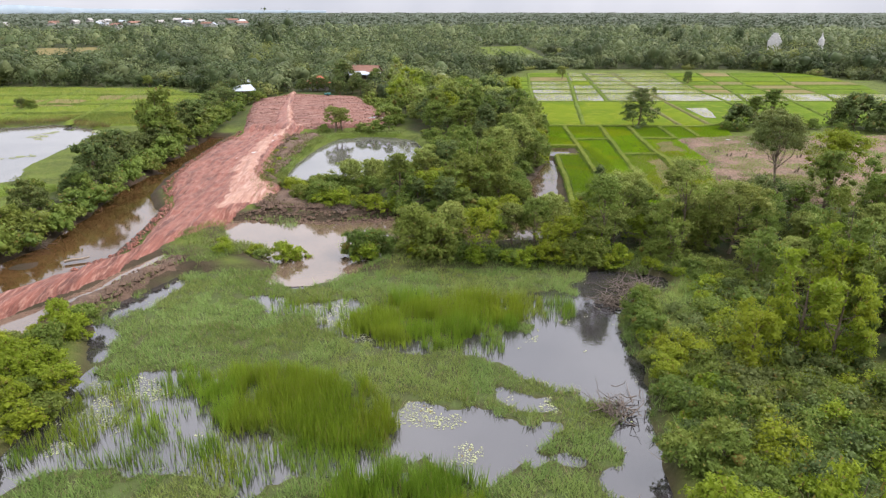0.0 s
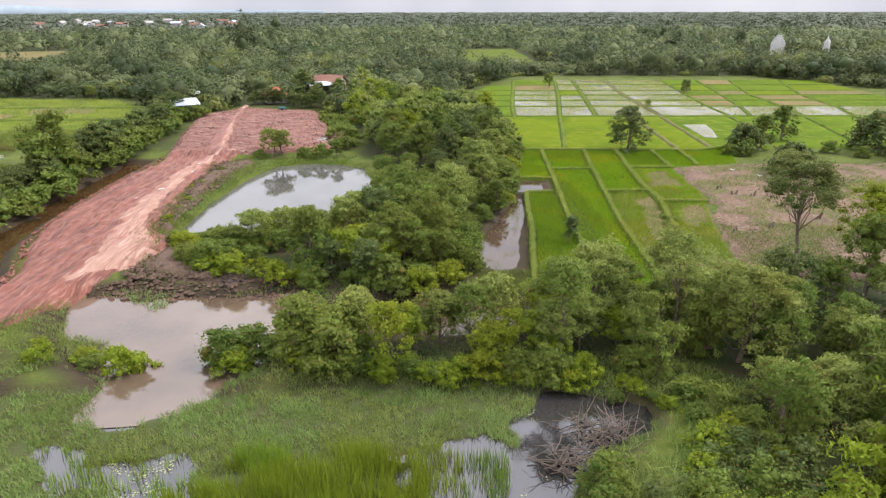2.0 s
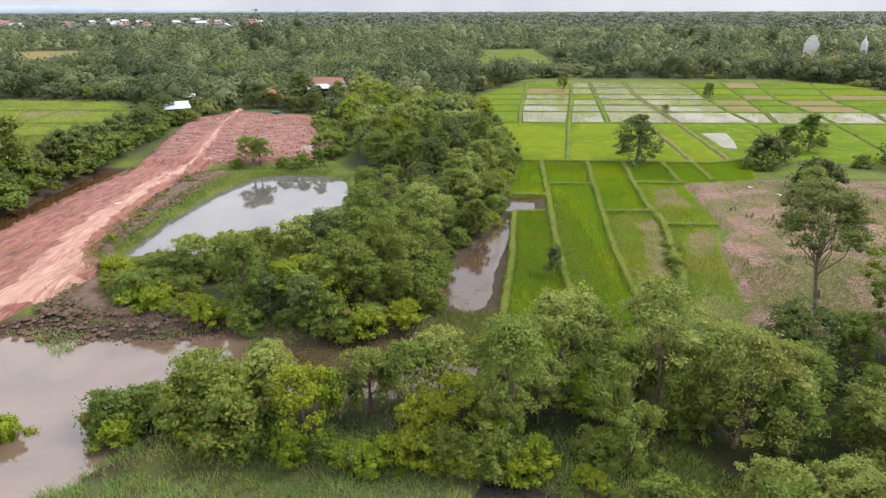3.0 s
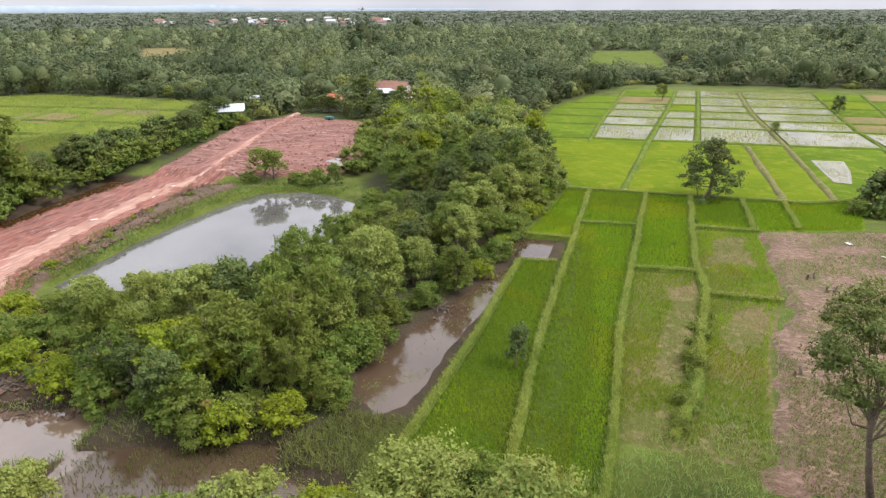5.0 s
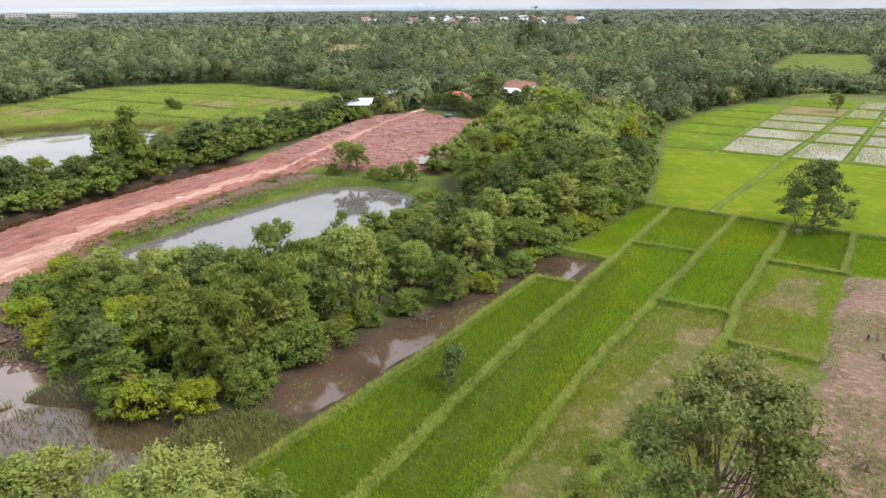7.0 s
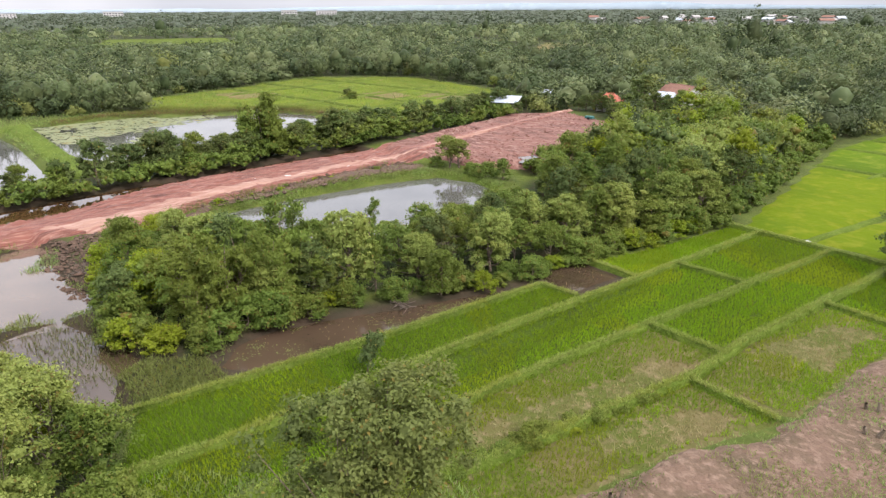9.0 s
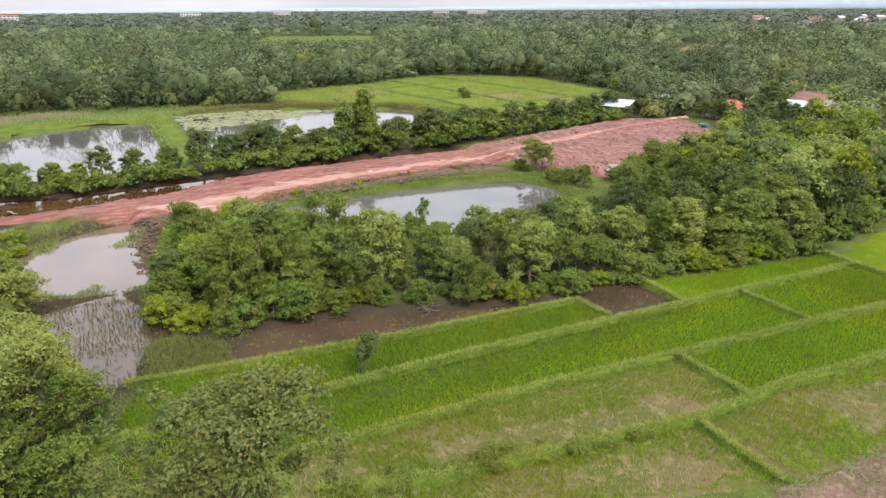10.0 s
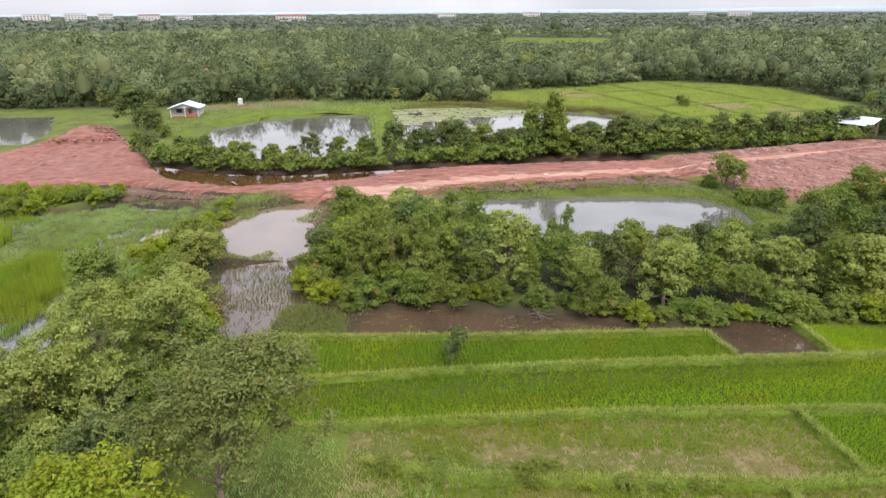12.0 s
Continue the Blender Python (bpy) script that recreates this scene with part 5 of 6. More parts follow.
def dome_woods(name, P, rings, segs, leaves, leaf, rng, label, mat, tall=1.0, wide=1.0, lobes=9, up=0.35):
    """Joined broad crowns, each a lumpy dome clothed in leaf sprays; P holds x, y and the gap to the next tree."""
    n = len(P)
    s = rng.random(n) ** 1.8
    grove = cloudy(P[:, 0], P[:, 1], 55, 92)
    H = tall * (4.2 + 8.0 * s + 3.5 * (rng.random(n) > 0.95)) * (0.6 + 0.8 * grove)
    H = H * np.where(np.max([inside(p, P[:, 0], P[:, 1]) for p in LOW_GROWTH], 0) > 0, 0.38, 1.0)
    W = wide * P[:, 2] * (0.42 + 0.62 * s + 0.1 * rng.random(n))
    L = unit(rng.normal(size=(n, lobes, 3)) + np.array([0, 0, up]))

    def shell(d):
        near = np.einsum("nvk,nlk->nvl", d, L).max(2)
        return 0.27 + 0.17 * np.exp(8.0 * (near - 1.0))
    size, mid = np.stack([W, W, H * 0.56], 1)[:, None], np.stack([P[:, 0], P[:, 1], 0.7 + H * 0.46], 1)[:, None]
    th = np.repeat(np.linspace(0.32, 2.25, rings), segs)
    ph = np.tile(np.arange(segs) * 2 * np.pi / segs, rings) + np.repeat(np.arange(rings) % 2, segs) * np.pi / segs
    d = np.concatenate([[[0, 0, 1.0]], np.stack([np.sin(th) * np.cos(ph), np.sin(th) * np.sin(ph), np.cos(th)], 1)])
    a = rng.random(n) * 6.28
    d = np.stack([d[None, :, 0] * np.cos(a)[:, None] - d[None, :, 1] * np.sin(a)[:, None], d[None, :, 0] * np.sin(a)[:, None] + d[None, :, 1] * np.cos(a)[:, None], np.repeat(d[None, :, 2], n, 0)], -1)
    V = mid + d * size * (shell(d) * (0.9 + 0.2 * rng.random(d.shape[:2])))[..., None]
    i = np.arange(segs)
    F = [np.stack([0 * i, 1 + i, 1 + (i + 1) % segs], 1)]
    for k in range(rings - 1):
        u, v = 1 + k * segs + i, 1 + k * segs + (i + 1) % segs
        F += [np.stack([u, u + segs, v], 1), np.stack([v, u + segs, v + segs], 1)]
    F = np.concatenate(F)
    m = d.shape[1]
    pieces = [(V.reshape(-1, 3), (F[None] + m * np.arange(n)[:, None, None]).reshape(-1, 3))]
    pick = rng.integers(0, lobes, (n, leaves))
    axis = np.take_along_axis(L, pick[..., None], 1)
    off = rng.normal(size=(n, leaves, 3)) * 0.2
    d = unit(axis + off)
    reach = 0.72 + 0.4 * np.take_along_axis(rng.random((n, lobes)), pick, 1) - 1.1 * np.linalg.norm(off, axis=-1) ** 2
    p = mid + d * size * (reach * (0.86 + 0.2 * rng.random(d.shape[:2])))[..., None]
    face = unit(d * 0.8 + off * 1.2 + np.array([0, 0, 0.35]) + rng.normal(size=d.shape) * 0.4)
    out = unit(np.cross(face, rng.normal(size=d.shape)))
    side = np.cross(face, out)
    q = leaf * (0.5 + 1.0 * rng.random((n, leaves, 1)))
    T = np.stack([p - out * q * 0.5 + side * q * 0.55, p - out * q * 0.5 - side * q * 0.55, p + out * q * 0.8], 2).reshape(-1, 3)
    pieces.append((T, np.arange(len(T)).reshape(-1, 3)))
    return tagged(new(name, raw_mesh(name, *joined(pieces), mat, True)), label, "woods", kind="stuff")


GLADE_NORTH = [(18, 345), (20, 485), (58, 495), (56, 350)]
GLADE_WEST = [(-425, 265), (-470, 300), (-560, 320), (-600, 230), (-480, 192)]
GLADE_NORTHWEST = [(-225, 375), (-285, 460), (-244, 478), (-190, 390)]
for i, g in enumerate((GLADE_NORTH, GLADE_WEST, GLADE_NORTHWEST)):
    sheet("glade", g, 3.0, (M_MEADOWBUND, M_MEADOWBUND, M_RICE_BROWN)[i], 0.2, 2.0, 8.0, None, "light green clearing in the woods", i)
DITCH_EDGE = [(-57.5, 49), (-50.5, 59), (-47.3, 71), (-48, 84), (-49.2, 98), (-49.8, 110), (-50.6, 140), (-55, 172), (-60.5, 193)]
LOW_GROWTH = ([(12, 288), (14, 350), (66, 350), (64, 288)], [(-290, 150), (-262, 212), (-442, 285), (-492, 190)], [(-150, 290), (-195, 300), (-230, 385), (-190, 392)])
GLADES = (GLADE_NORTH, GLADE_WEST, GLADE_NORTHWEST, [(160, 350), (225, 350), (275, 440), (190, 440)], [(-46, 198), (-20, 198), (-18, 208), (-46, 208)], [(-68, 182), (-54, 180), (-52, 194), (-68, 196)])
rng = np.random.default_rng(61)


def clear_of(P):
    """How far inside a clearing each place lies; below zero in the woods."""
    return np.max([inside(p, P[:, 0], P[:, 1]) for p in CLEARINGS if p is not THICKET], 0)


P = ring(100, 300, 4.8, rng)
P = P[clear_of(P) > -9]
pick = rng.random(len(P))
for lo, hi, mat, tall, label in ((0, 0.14, W_WARM, 0.55, "low olive scrub along the edge of the woods"), (0.14, 0.52, W_DARK, 1.05, "dark leafy trees at the edge of the woods"), (0.55, 0.9, W_MID, 1.0, "green leafy trees at the edge of the woods"), (0.9, 1, W_LIGHT, 0.75, "bright young trees at the edge of the woods")):
    dome_woods("forest_edge", P[(pick >= lo) & (pick < hi)], 4, 7, 480, 0.4, rng, label, mat, tall, 1.1, 26, 0.05)
P = ring(100, 310, 7.0, rng)
P = P[clear_of(P) < -6]
tone = 0.9 * cloudy(P[:, 0], P[:, 1], 34, 95) + 1.0 * rng.random(len(P)) - 0.2
for lo, hi, mat, label in ((-1, 0.62, W_DARK, "dark green broadleaf woods around the fields"), (0.62, 0.98, W_MID, "dense mixed green woods around the fields"), (0.98, 1.25, W_LIGHT, "lighter green trees among the woods"), (1.25, 9, W_WARM, "olive green trees among the woods")):
    dome_woods("near_woods", P[(tone >= lo) & (tone < hi)], 3, 7, 380, 0.5, rng, label, mat, 1.05, 1.12, 20)
P = ring(310, 820, 10.0, rng)
tone = rng.random(len(P)) + 0.6 * cloudy(P[:, 0], P[:, 1], 70, 97)
for lo, hi, mat, label in ((-1, 0.62, W_DARK, "dark green woods in the distance"), (0.62, 1.05, W_MID, "continuous green woods in the distance"), (1.05, 9, W_LIGHT, "lighter green woods in the distance")):
    dome_woods("middle_woods", P[(tone >= lo) & (tone < hi)], 2, 6, 100, 0.86, rng, label, mat, 1.0, 1.12, 13)
P = ring(330, 760, 10.0, rng)
P = P[rng.permutation(len(P))[:60]]
dome_woods("emergent_trees", P, 4, 7, 300, 0.9, rng, "tall dark trees standing out of the distant woods", W_DARK, 1.9, 1.0, 18)
# The farthest woods carry haze in their leaf colour.
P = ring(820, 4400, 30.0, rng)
dome_woods("horizon_woods", P, 2, 6, 16, 2.8, rng, "woods reaching to the horizon, haze put into their leaf colour", L_HAZED, 0.85, 1.15, 6)
Q = scatter(BRUSH, 1.5, rng, 0.3)
pick = rng.random(len(Q))
for lo, hi, mat, label in ((0, 0.48, L_MID, "tangled green brush at the edge of the marsh wood"), (0.48, 0.85, L_DARK, "dark climbing brush at the edge of the marsh wood"), (0.85, 1, L_BRIGHT, "bright leafy brush at the edge of the marsh wood")):
    p = Q[(pick >= lo) & (pick < hi)]
    wood_stuff("brush", np.column_stack([p, np.full(len(p), 2.4)]), 9, 50, 0.14, rng, label, mat, 0.85, 0.45, 0.16, 0.42, 0.6, "brush")
Q = np.concatenate([scatter([(19, 148), (22, 147.5), (20.5, 165), (15.5, 185), (10.5, 212), (7, 212), (11.5, 185), (16.5, 165)], 2.2, rng), scatter([(-14, 150), (-9, 146), (-14, 178), (-18, 195), (-20, 178)], 2.2, rng)])
wood_stuff("thicket_skirt", np.column_stack([Q, np.full(len(Q), 3.0)]), 9, 34, 0.26, rng, "leafy low growth at the foot of the thicket", L_MID, 0.9, 0.7, 0.28, 0.42, 0.7, "scrub")
P = []
for (ax, ay), (bx, by) in zip(DITCH_EDGE, DITCH_EDGE[1:]):
    k = rng.random((int(math.hypot(bx - ax, by - ay) * 1.1), 1))
    P.append(np.array([[ax, ay]]) + k * np.array([[bx - ax, by - ay]]) + rng.normal(size=(len(k), 2)) * 0.8)
P = np.concatenate(P)
wood_stuff("ditch_scrub", np.column_stack([P, np.full(len(P), 3.6)]), 9, 24, 0.32, rng, "continuous low scrub along the ditch", L_MID, 0.85, 0.7, 0.34)
BACK = [(-6, 147), (20, 146), (18, 165), (13, 185), (8, 212), (-16, 206), (-15, 180), (-8, 158)]
P = scatter(BACK, 3.7, rng, 0.3)
pick = rng.random(len(P))
for lo, hi, mat, label in ((0, 0.3, L_MID, "mid-green back part of the thicket"), (0.3, 0.64, L_PALE, "pale green trees in the back of the thicket"), (0.64, 0.78, L_DARK, "dark trees in the back of the thicket"), (0.78, 1, L_BRIGHT, "bright green trees in the back of the thicket")):
    p = P[(pick >= lo) & (pick < hi)]
    wood_stuff("thicket_back", np.column_stack([p, np.full(len(p), 5.4)]), 20, 42, 0.29, rng, label, mat, 0.9, 0.55, 0.85, 0.34, 0.7)


# ---- grasses ----
def tufts(name, pts, z, height, blades, spread, width, mat, label, seed, lean=0.35):
    """Joined tufts of blades at plan places."""
    rng = np.random.default_rng(seed)
    n = len(pts)
    base = np.repeat(np.column_stack([pts, z]), blades, 0) + np.column_stack([rng.normal(size=(n * blades, 2)) * spread, np.zeros(n * blades)])
    h = np.repeat(height, blades) * (0.65 + 0.6 * rng.random(n * blades)) if np.ndim(height) else height * (0.65 + 0.6 * rng.random(n * blades))
    az = rng.random(n * blades) * 2 * np.pi
    side = np.stack([np.cos(az), np.sin(az), np.zeros_like(az)], 1) * width
    tip = base + np.column_stack([rng.normal(size=(n * blades, 2)) * lean * h[:, None], h])
    V = np.stack([base - side, base + side, tip], 1).reshape(-1, 3)
    F = np.arange(len(V)).reshape(-1, 3)
    return tagged(new(name, raw_mesh(name, V, F, mat)), label, "grass", kind="stuff")


rng = np.random.default_rng(71)
P = scatter(MARSH, 0.27, rng, 0.2)
P = P[P[:, 1] > 24]
land = marsh_land(P[:, 0], P[:, 1])
reedy = np.max([inside(p, P[:, 0], P[:, 1]) + 2.0 * (cloudy(P[:, 0], P[:, 1], 3, 77) - 0.5) for p in REEDS], 0)
Q = P[(land > -0.02) & (reedy < 0.4) & (cloudy(P[:, 0], P[:, 1], 0.9, 137) < 0.64)]
# Clump shading is put into two grass tones: tall light, low dark.
clump = cloudy(Q[:, 0], Q[:, 1], 1.5, 70) + 0.12 * (rng.random(len(Q)) - 0.5)
for pick, tall, mat, label in ((clump > 0.5, 0.5, L_GRASS, "tussocks of marsh grass, coloured lighter as if lit"), (clump <= 0.5, 0.26, L_GRASS_DEEP, "short green marsh grass, coloured darker as tussock shade")):
    q = Q[pick]
    tufts("marsh_grass", q, np.maximum(ground_height(q[:, 0], q[:, 1]) - 0.02, -0.05), tall, 8, 0.13, 0.03, mat, label, 72, 0.5)
Q = P[(reedy > -0.6) & (cloudy(P[:, 0], P[:, 1], 1.5, 76) + 0.12 * step(reedy, 0, 2) + 0.2 * rng.random(len(P)) > 0.58)]
tufts("reeds", Q, np.full(len(Q), -0.1), 0.9 + 1.3 * cloudy(Q[:, 0], Q[:, 1], 1.6, 75), 9, 0.12, 0.032, L_REED, "tall bright green reeds standing in water", 73, 0.16)
thinly = np.max([inside(MARSH_POOLS[k], P[:, 0], P[:, 1]) for k in (1, 2, 6)], 0)
Q = P[(land < 0.1) & (reedy < 0.3) & (thinly > -0.5) & (cloudy(P[:, 0], P[:, 1], 2.4, 78) + 0.35 * rng.random(len(P)) > 0.68)]
tufts("sparse_reeds", Q, np.full(len(Q), -0.1), 1.0, 5, 0.12, 0.028, L_REED, "sparse reed stalks in open water", 74, 0.15)
WET_STRIP = [(24.6, 84), (25, 92), (25.7, 111), (26.2, 124), (27.4, 122), (27, 110), (27.2, 92), (26.8, 84)]
DRY_PATCHES = ([(36.4, 95), (37.8, 104), (38.6, 113.5), (36, 112), (34.6, 100), (34.6, 95)], [(39.6, 99), (43, 104), (44.5, 110), (41, 108)], [(41, 120), (45, 121), (46, 130), (42.4, 128)], [(34, 79), (39.6, 86), (38, 91), (33.5, 85)], [(31, 86), (34, 87), (34.4, 90.5), (31.4, 90)])


def dryness(x, y):
    """How far the rice has dried up: 0 to 0.5."""
    return 0.5 * np.max([step(inside(p, x, y) + 2.2 * (cloudy(x, y, 3, 79) - 0.5), -1.0, 0.8) for p in DRY_PATCHES], 0) + 0.12 * step(cloudy(x, y, 4, 85), 0.45, 0.7)


for i, (poly, mat, label) in enumerate(NEAR_PADDIES):
    Q = scatter(poly, 0.32, rng, 0.4, 0.45)
    bare = 0.5 * cloudy(Q[:, 0], Q[:, 1], 2.5, 79) + 0.25 * rng.random(len(Q)) + (dryness(Q[:, 0], Q[:, 1]) if mat is M_RICE_THIN else 0)
    wet = step(inside(WET_STRIP, Q[:, 0], Q[:, 1]), -0.4, 0.5)
    Q = Q[(bare < 0.62) & (rng.random(len(Q)) > 0.5 * wet)]
    hue = cloudy(Q[:, 0], Q[:, 1], 11, 86) + 0.1 * (rng.random(len(Q)) - 0.5) + {1: 0.32, 2: 0.05, 4: 0.2, 9: -0.05}.get(i, -0.1) - 0.5 * step(inside(WET_STRIP, Q[:, 0], Q[:, 1]), -3.0, 0.0)
    for keep, leaf, label in ((hue > 0.5, L_RICE_BRIGHT, "rows of bright young rice plants"), (hue <= 0.5, L_RICE, "rows of deep green young rice plants")):
        q = Q[keep]
        if len(q):
            tufts("rice", q, ground_height(q[:, 0], q[:, 1]) + 0.06, 0.38, 10, 0.062, 0.021, leaf, label, 80 + i, 0.35)
    if mat is M_RICE_THIN:
        Q = scatter(poly, 0.4, rng, 0.5)
        Q = Q[dryness(Q[:, 0], Q[:, 1]) + 0.3 * rng.random(len(Q)) > 0.34]
        tufts("dry_rice", Q, ground_height(Q[:, 0], Q[:, 1]) + 0.06, 0.26, 6, 0.08, 0.03, L_RICE_DRY, "dried straw-coloured rice stubble", 88 + i, 0.35)
Q = scatter(FLOODED, 0.34, rng, 0.2, 0.6)
Q = Q[cloudy(Q[:, 0], Q[:, 1], 2.6, 116) + 0.25 * rng.random(len(Q)) > 0.5]
tufts("stubble", Q, np.full(len(Q), 0.0), 0.36, 5, 0.06, 0.025, L_DULL, "thin rice stubble standing in brown water", 95, 0.3)
for path, half, height in NEAR_BUNDS:
    axis = []
    for (ax, ay), (bx, by) in zip(path, path[1:]):
        k = rng.random(int(math.hypot(bx - ax, by - ay) * 48))
        q = np.stack([ax + (bx - ax) * k, ay + (by - ay) * k], 1)
        side = np.array([[ay - by, bx - ax]]) / math.hypot(bx - ax, by - ay)
        axis.append(q + side * (0.5 * (cloudy(q[:, 0], q[:, 1], 6, 80) - 0.5))[:, None])
    axis = np.concatenate(axis)
    Q = axis + rng.normal(size=axis.shape) * half * 0.6
    # Crest tufts take the lit tone, flank tufts the shaded one.
    crest = rng.random(len(Q)) < 0.5
    tufts("bund_grass", Q[~crest], np.full((~crest).sum(), 0.95 + height * 0.45), 0.3, 6, 0.12, 0.022, L_BUND_SHADED, "grass on the flanks of a paddy bund, darkened as if shaded", 96, 0.5)
    Q = axis + 0.4 * (Q - axis)
    tufts("bund_grass", Q[crest], np.full(crest.sum(), 0.95 + height * 1.25), 0.26, 7, 0.1, 0.024, L_BUND, "pale rough grass on a paddy bund crest, lightened as if lit", 97, 0.55)

rng = np.random.default_rng(120)


def weeds(poly, gap, height, mat, label, seed, share=0.5, lift=0.15):
    """Ragged grass and weeds over rough ground."""
    Q = scatter(poly, gap, rng, 0.0)
    Q = Q[cloudy(Q[:, 0], Q[:, 1], 3.5, seed) + 0.25 * rng.random(len(Q)) > 1 - share]
    z = ground_height(Q[:, 0], Q[:, 1])
    Q, z = Q[z > 0.02], z[z > 0.02] + lift
    tufts("weeds", Q, z, height, 6, 0.16, 0.035, mat, label, seed, 0.55)


weeds([(-30, 100), (-33, 136), (-26, 141), (-8, 142), (-9, 139), (-24, 137), (-27, 112), (-25, 100), (-17, 86), (-8, 84), (-10, 83), (-20, 84), (-27, 88)], 0.45, 0.5, L_DULL, "ragged weeds on the pond bank", 121, 0.5)
weeds([(-28.4, 101), (-28.4, 124), (-26, 138), (-10, 142), (-9, 139.6), (-22, 137), (-25.2, 128), (-26, 101)], 0.34, 0.38, L_GRASS_DEEP, "rough grass on the rim of the pond", 114, 0.62)
weeds([(40.5, 80), (62, 76), (64, 94), (52, 99), (43, 100), (41.6, 90)], 0.36, 0.2, L_DULL, "low dull weeds on the bare field", 113, 0.55, 0.28)
weeds(LEFT_FIELD, 1.3, 0.5, L_GRASS_DEEP, "tussocks of rough grass in the meadow", 119, 0.5, 0.35)
weeds(UNDERWOOD, 0.45, 0.3, L_DULL, "rough grass and weeds under the trees", 122, 0.55)
weeds([(10.2, 79.6), (16.4, 79.4), (17, 85.6), (13, 85.6), (10.2, 82.2)], 0.26, 0.34, L_DULL, "sparse rice and grass on wet mud", 123, 0.7)
weeds([(12, 10), (13, 34), (16, 44), (18, 54), (24, 62), (27, 60), (22, 30), (20, 12)], 0.5, 0.6, L_GRASS, "tangled weeds along the marsh edge", 124, 0.42)
weeds([(-14, 61.5), (-4, 64), (14, 63.8), (24, 62), (29, 58), (31, 63), (27, 67), (10, 67.4), (-4, 67.4), (-12, 65.4)], 0.36, 0.42, L_GRASS_DEEP, "rank grass at the foot of the marsh hedge", 115, 0.78)
weeds(MUDDY, 0.4, 0.45, L_GRASS, "grass clumps on mud bars in the pool", 129, 0.6, 0.0)
SEDGE = [(-126, 100), (-129, 114), (-124, 128), (-118, 138), (-108, 153), (-92, 161), (-78, 152), (-76, 148), (-92, 155), (-105, 148), (-115, 131), (-122, 114), (-120, 98)]
weeds(SEDGE, 0.5, 0.7, L_SEDGE, "brown withered sedge at the edge of the lily pond", 161, 0.62, 0.0)
weeds(SEDGE, 0.6, 0.9, L_OLIVE, "olive sedge at the edge of the lily pond", 162, 0.55, 0.0)
weeds([(-60, 150), (-64, 166), (-70, 176), (-84, 168), (-96, 164), (-112, 156), (-124, 136), (-132, 130), (-128, 122), (-116, 140), (-106, 152), (-92, 160), (-78, 152)], 0.6, 0.85, L_OLIVE, "rank yellow-olive reeds along the wet side of the meadow", 163, 0.66, 0.1)
weeds([(-31, 62), (-31, 72), (-28, 80), (-25, 76), (-21, 68), (-25, 64)], 0.4, 0.4, L_GRASS_DEEP, "weeds between road and muddy pool", 118, 0.62)
weeds(BROWN, 0.4, 0.22, L_GRASS_DEEP, "scattered low weeds on the bare field", 125, 0.36, 0.3)
weeds([(33, 76), (39, 82), (41, 90), (36, 92), (33, 86), (24, 78), (26, 74)], 0.45, 0.35, L_GRASS, "short rough grass beside the paddies", 126, 0.75)
weeds([(-33, 30), (-31, 55), (-27, 66), (-34, 55), (-37, 45)], 0.5, 0.4, L_GRASS, "weeds on the clay ridge", 127, 0.35)
weeds([(-150, 60), (-140, 100), (-115, 130), (-118, 92), (-60, 95), (-60, 90), (-115, 88), (-118, 62), (-96, 46), (-80, 44), (-100, 38), (-130, 40)], 0.9, 0.7, L_GRASS, "rank grass round the fish pond", 128, 0.6)
Q = np.concatenate([scatter(STRIP, 0.8, rng, 0.3), scatter(SMALL_POOL, 0.8, rng, 0.3)])
Q = Q[cloudy(Q[:, 0], Q[:, 1], 4, 117) > 0.45]
tufts("stubble", Q, np.where(Q[:, 1] > 115, 0.74, 0.45), 0.22, 3, 0.05, 0.02, L_RICE_DRY, "thin rice stubble standing in brown water", 98, 0.3)

Q = np.concatenate([scatter(p, 0.52, rng, 0.4) for p in FLOODED_CELLS])
Q = Q[cloudy(Q[:, 0], Q[:, 1], 7, 99) + 0.3 * rng.random(len(Q)) > 0.56]
S = np.concatenate([scatter(p, 0.6, rng, 0.3) for p in SEEDED_CELLS])
Q = np.concatenate([Q, S[cloudy(S[:, 0], S[:, 1], 6, 98) + 0.3 * rng.random(len(S)) > 0.42]])
tufts("rice_seedlings", Q, np.full(len(Q), 1.04), 0.26, 4, 0.16, 0.055, L_BUND, "thin rice seedlings in flooded paddies", 100, 0.4)


def floating(name, P, z, lo, hi, mat, label, seed):
    """Small floating leaves, a few sides each."""
    r = np.random.default_rng(seed)
    n = len(P)
    size = lo + (hi - lo) * r.random(n) ** 2
    ang = np.linspace(0, 2 * np.pi, 6, endpoint=False)[None] + r.random((n, 1)) * 6
    rad = size[:, None] * (0.75 + 0.5 * r.random((n, 6)))
    V = np.stack([P[:, 0, None] + np.cos(ang) * rad, P[:, 1, None] + np.sin(ang) * rad, np.full((n, 6), z) + 0.015 * r.random((n, 1))], -1).reshape(-1, 3)
    i = np.arange(n)[:, None] * 6
    F = np.concatenate([i + np.array(t) for t in ((0, 1, 2), (0, 2, 3), (0, 3, 4), (0, 4, 5))])
    return tagged(new(name, raw_mesh(name, V, F, mat)), label, "water plants", kind="stuff")


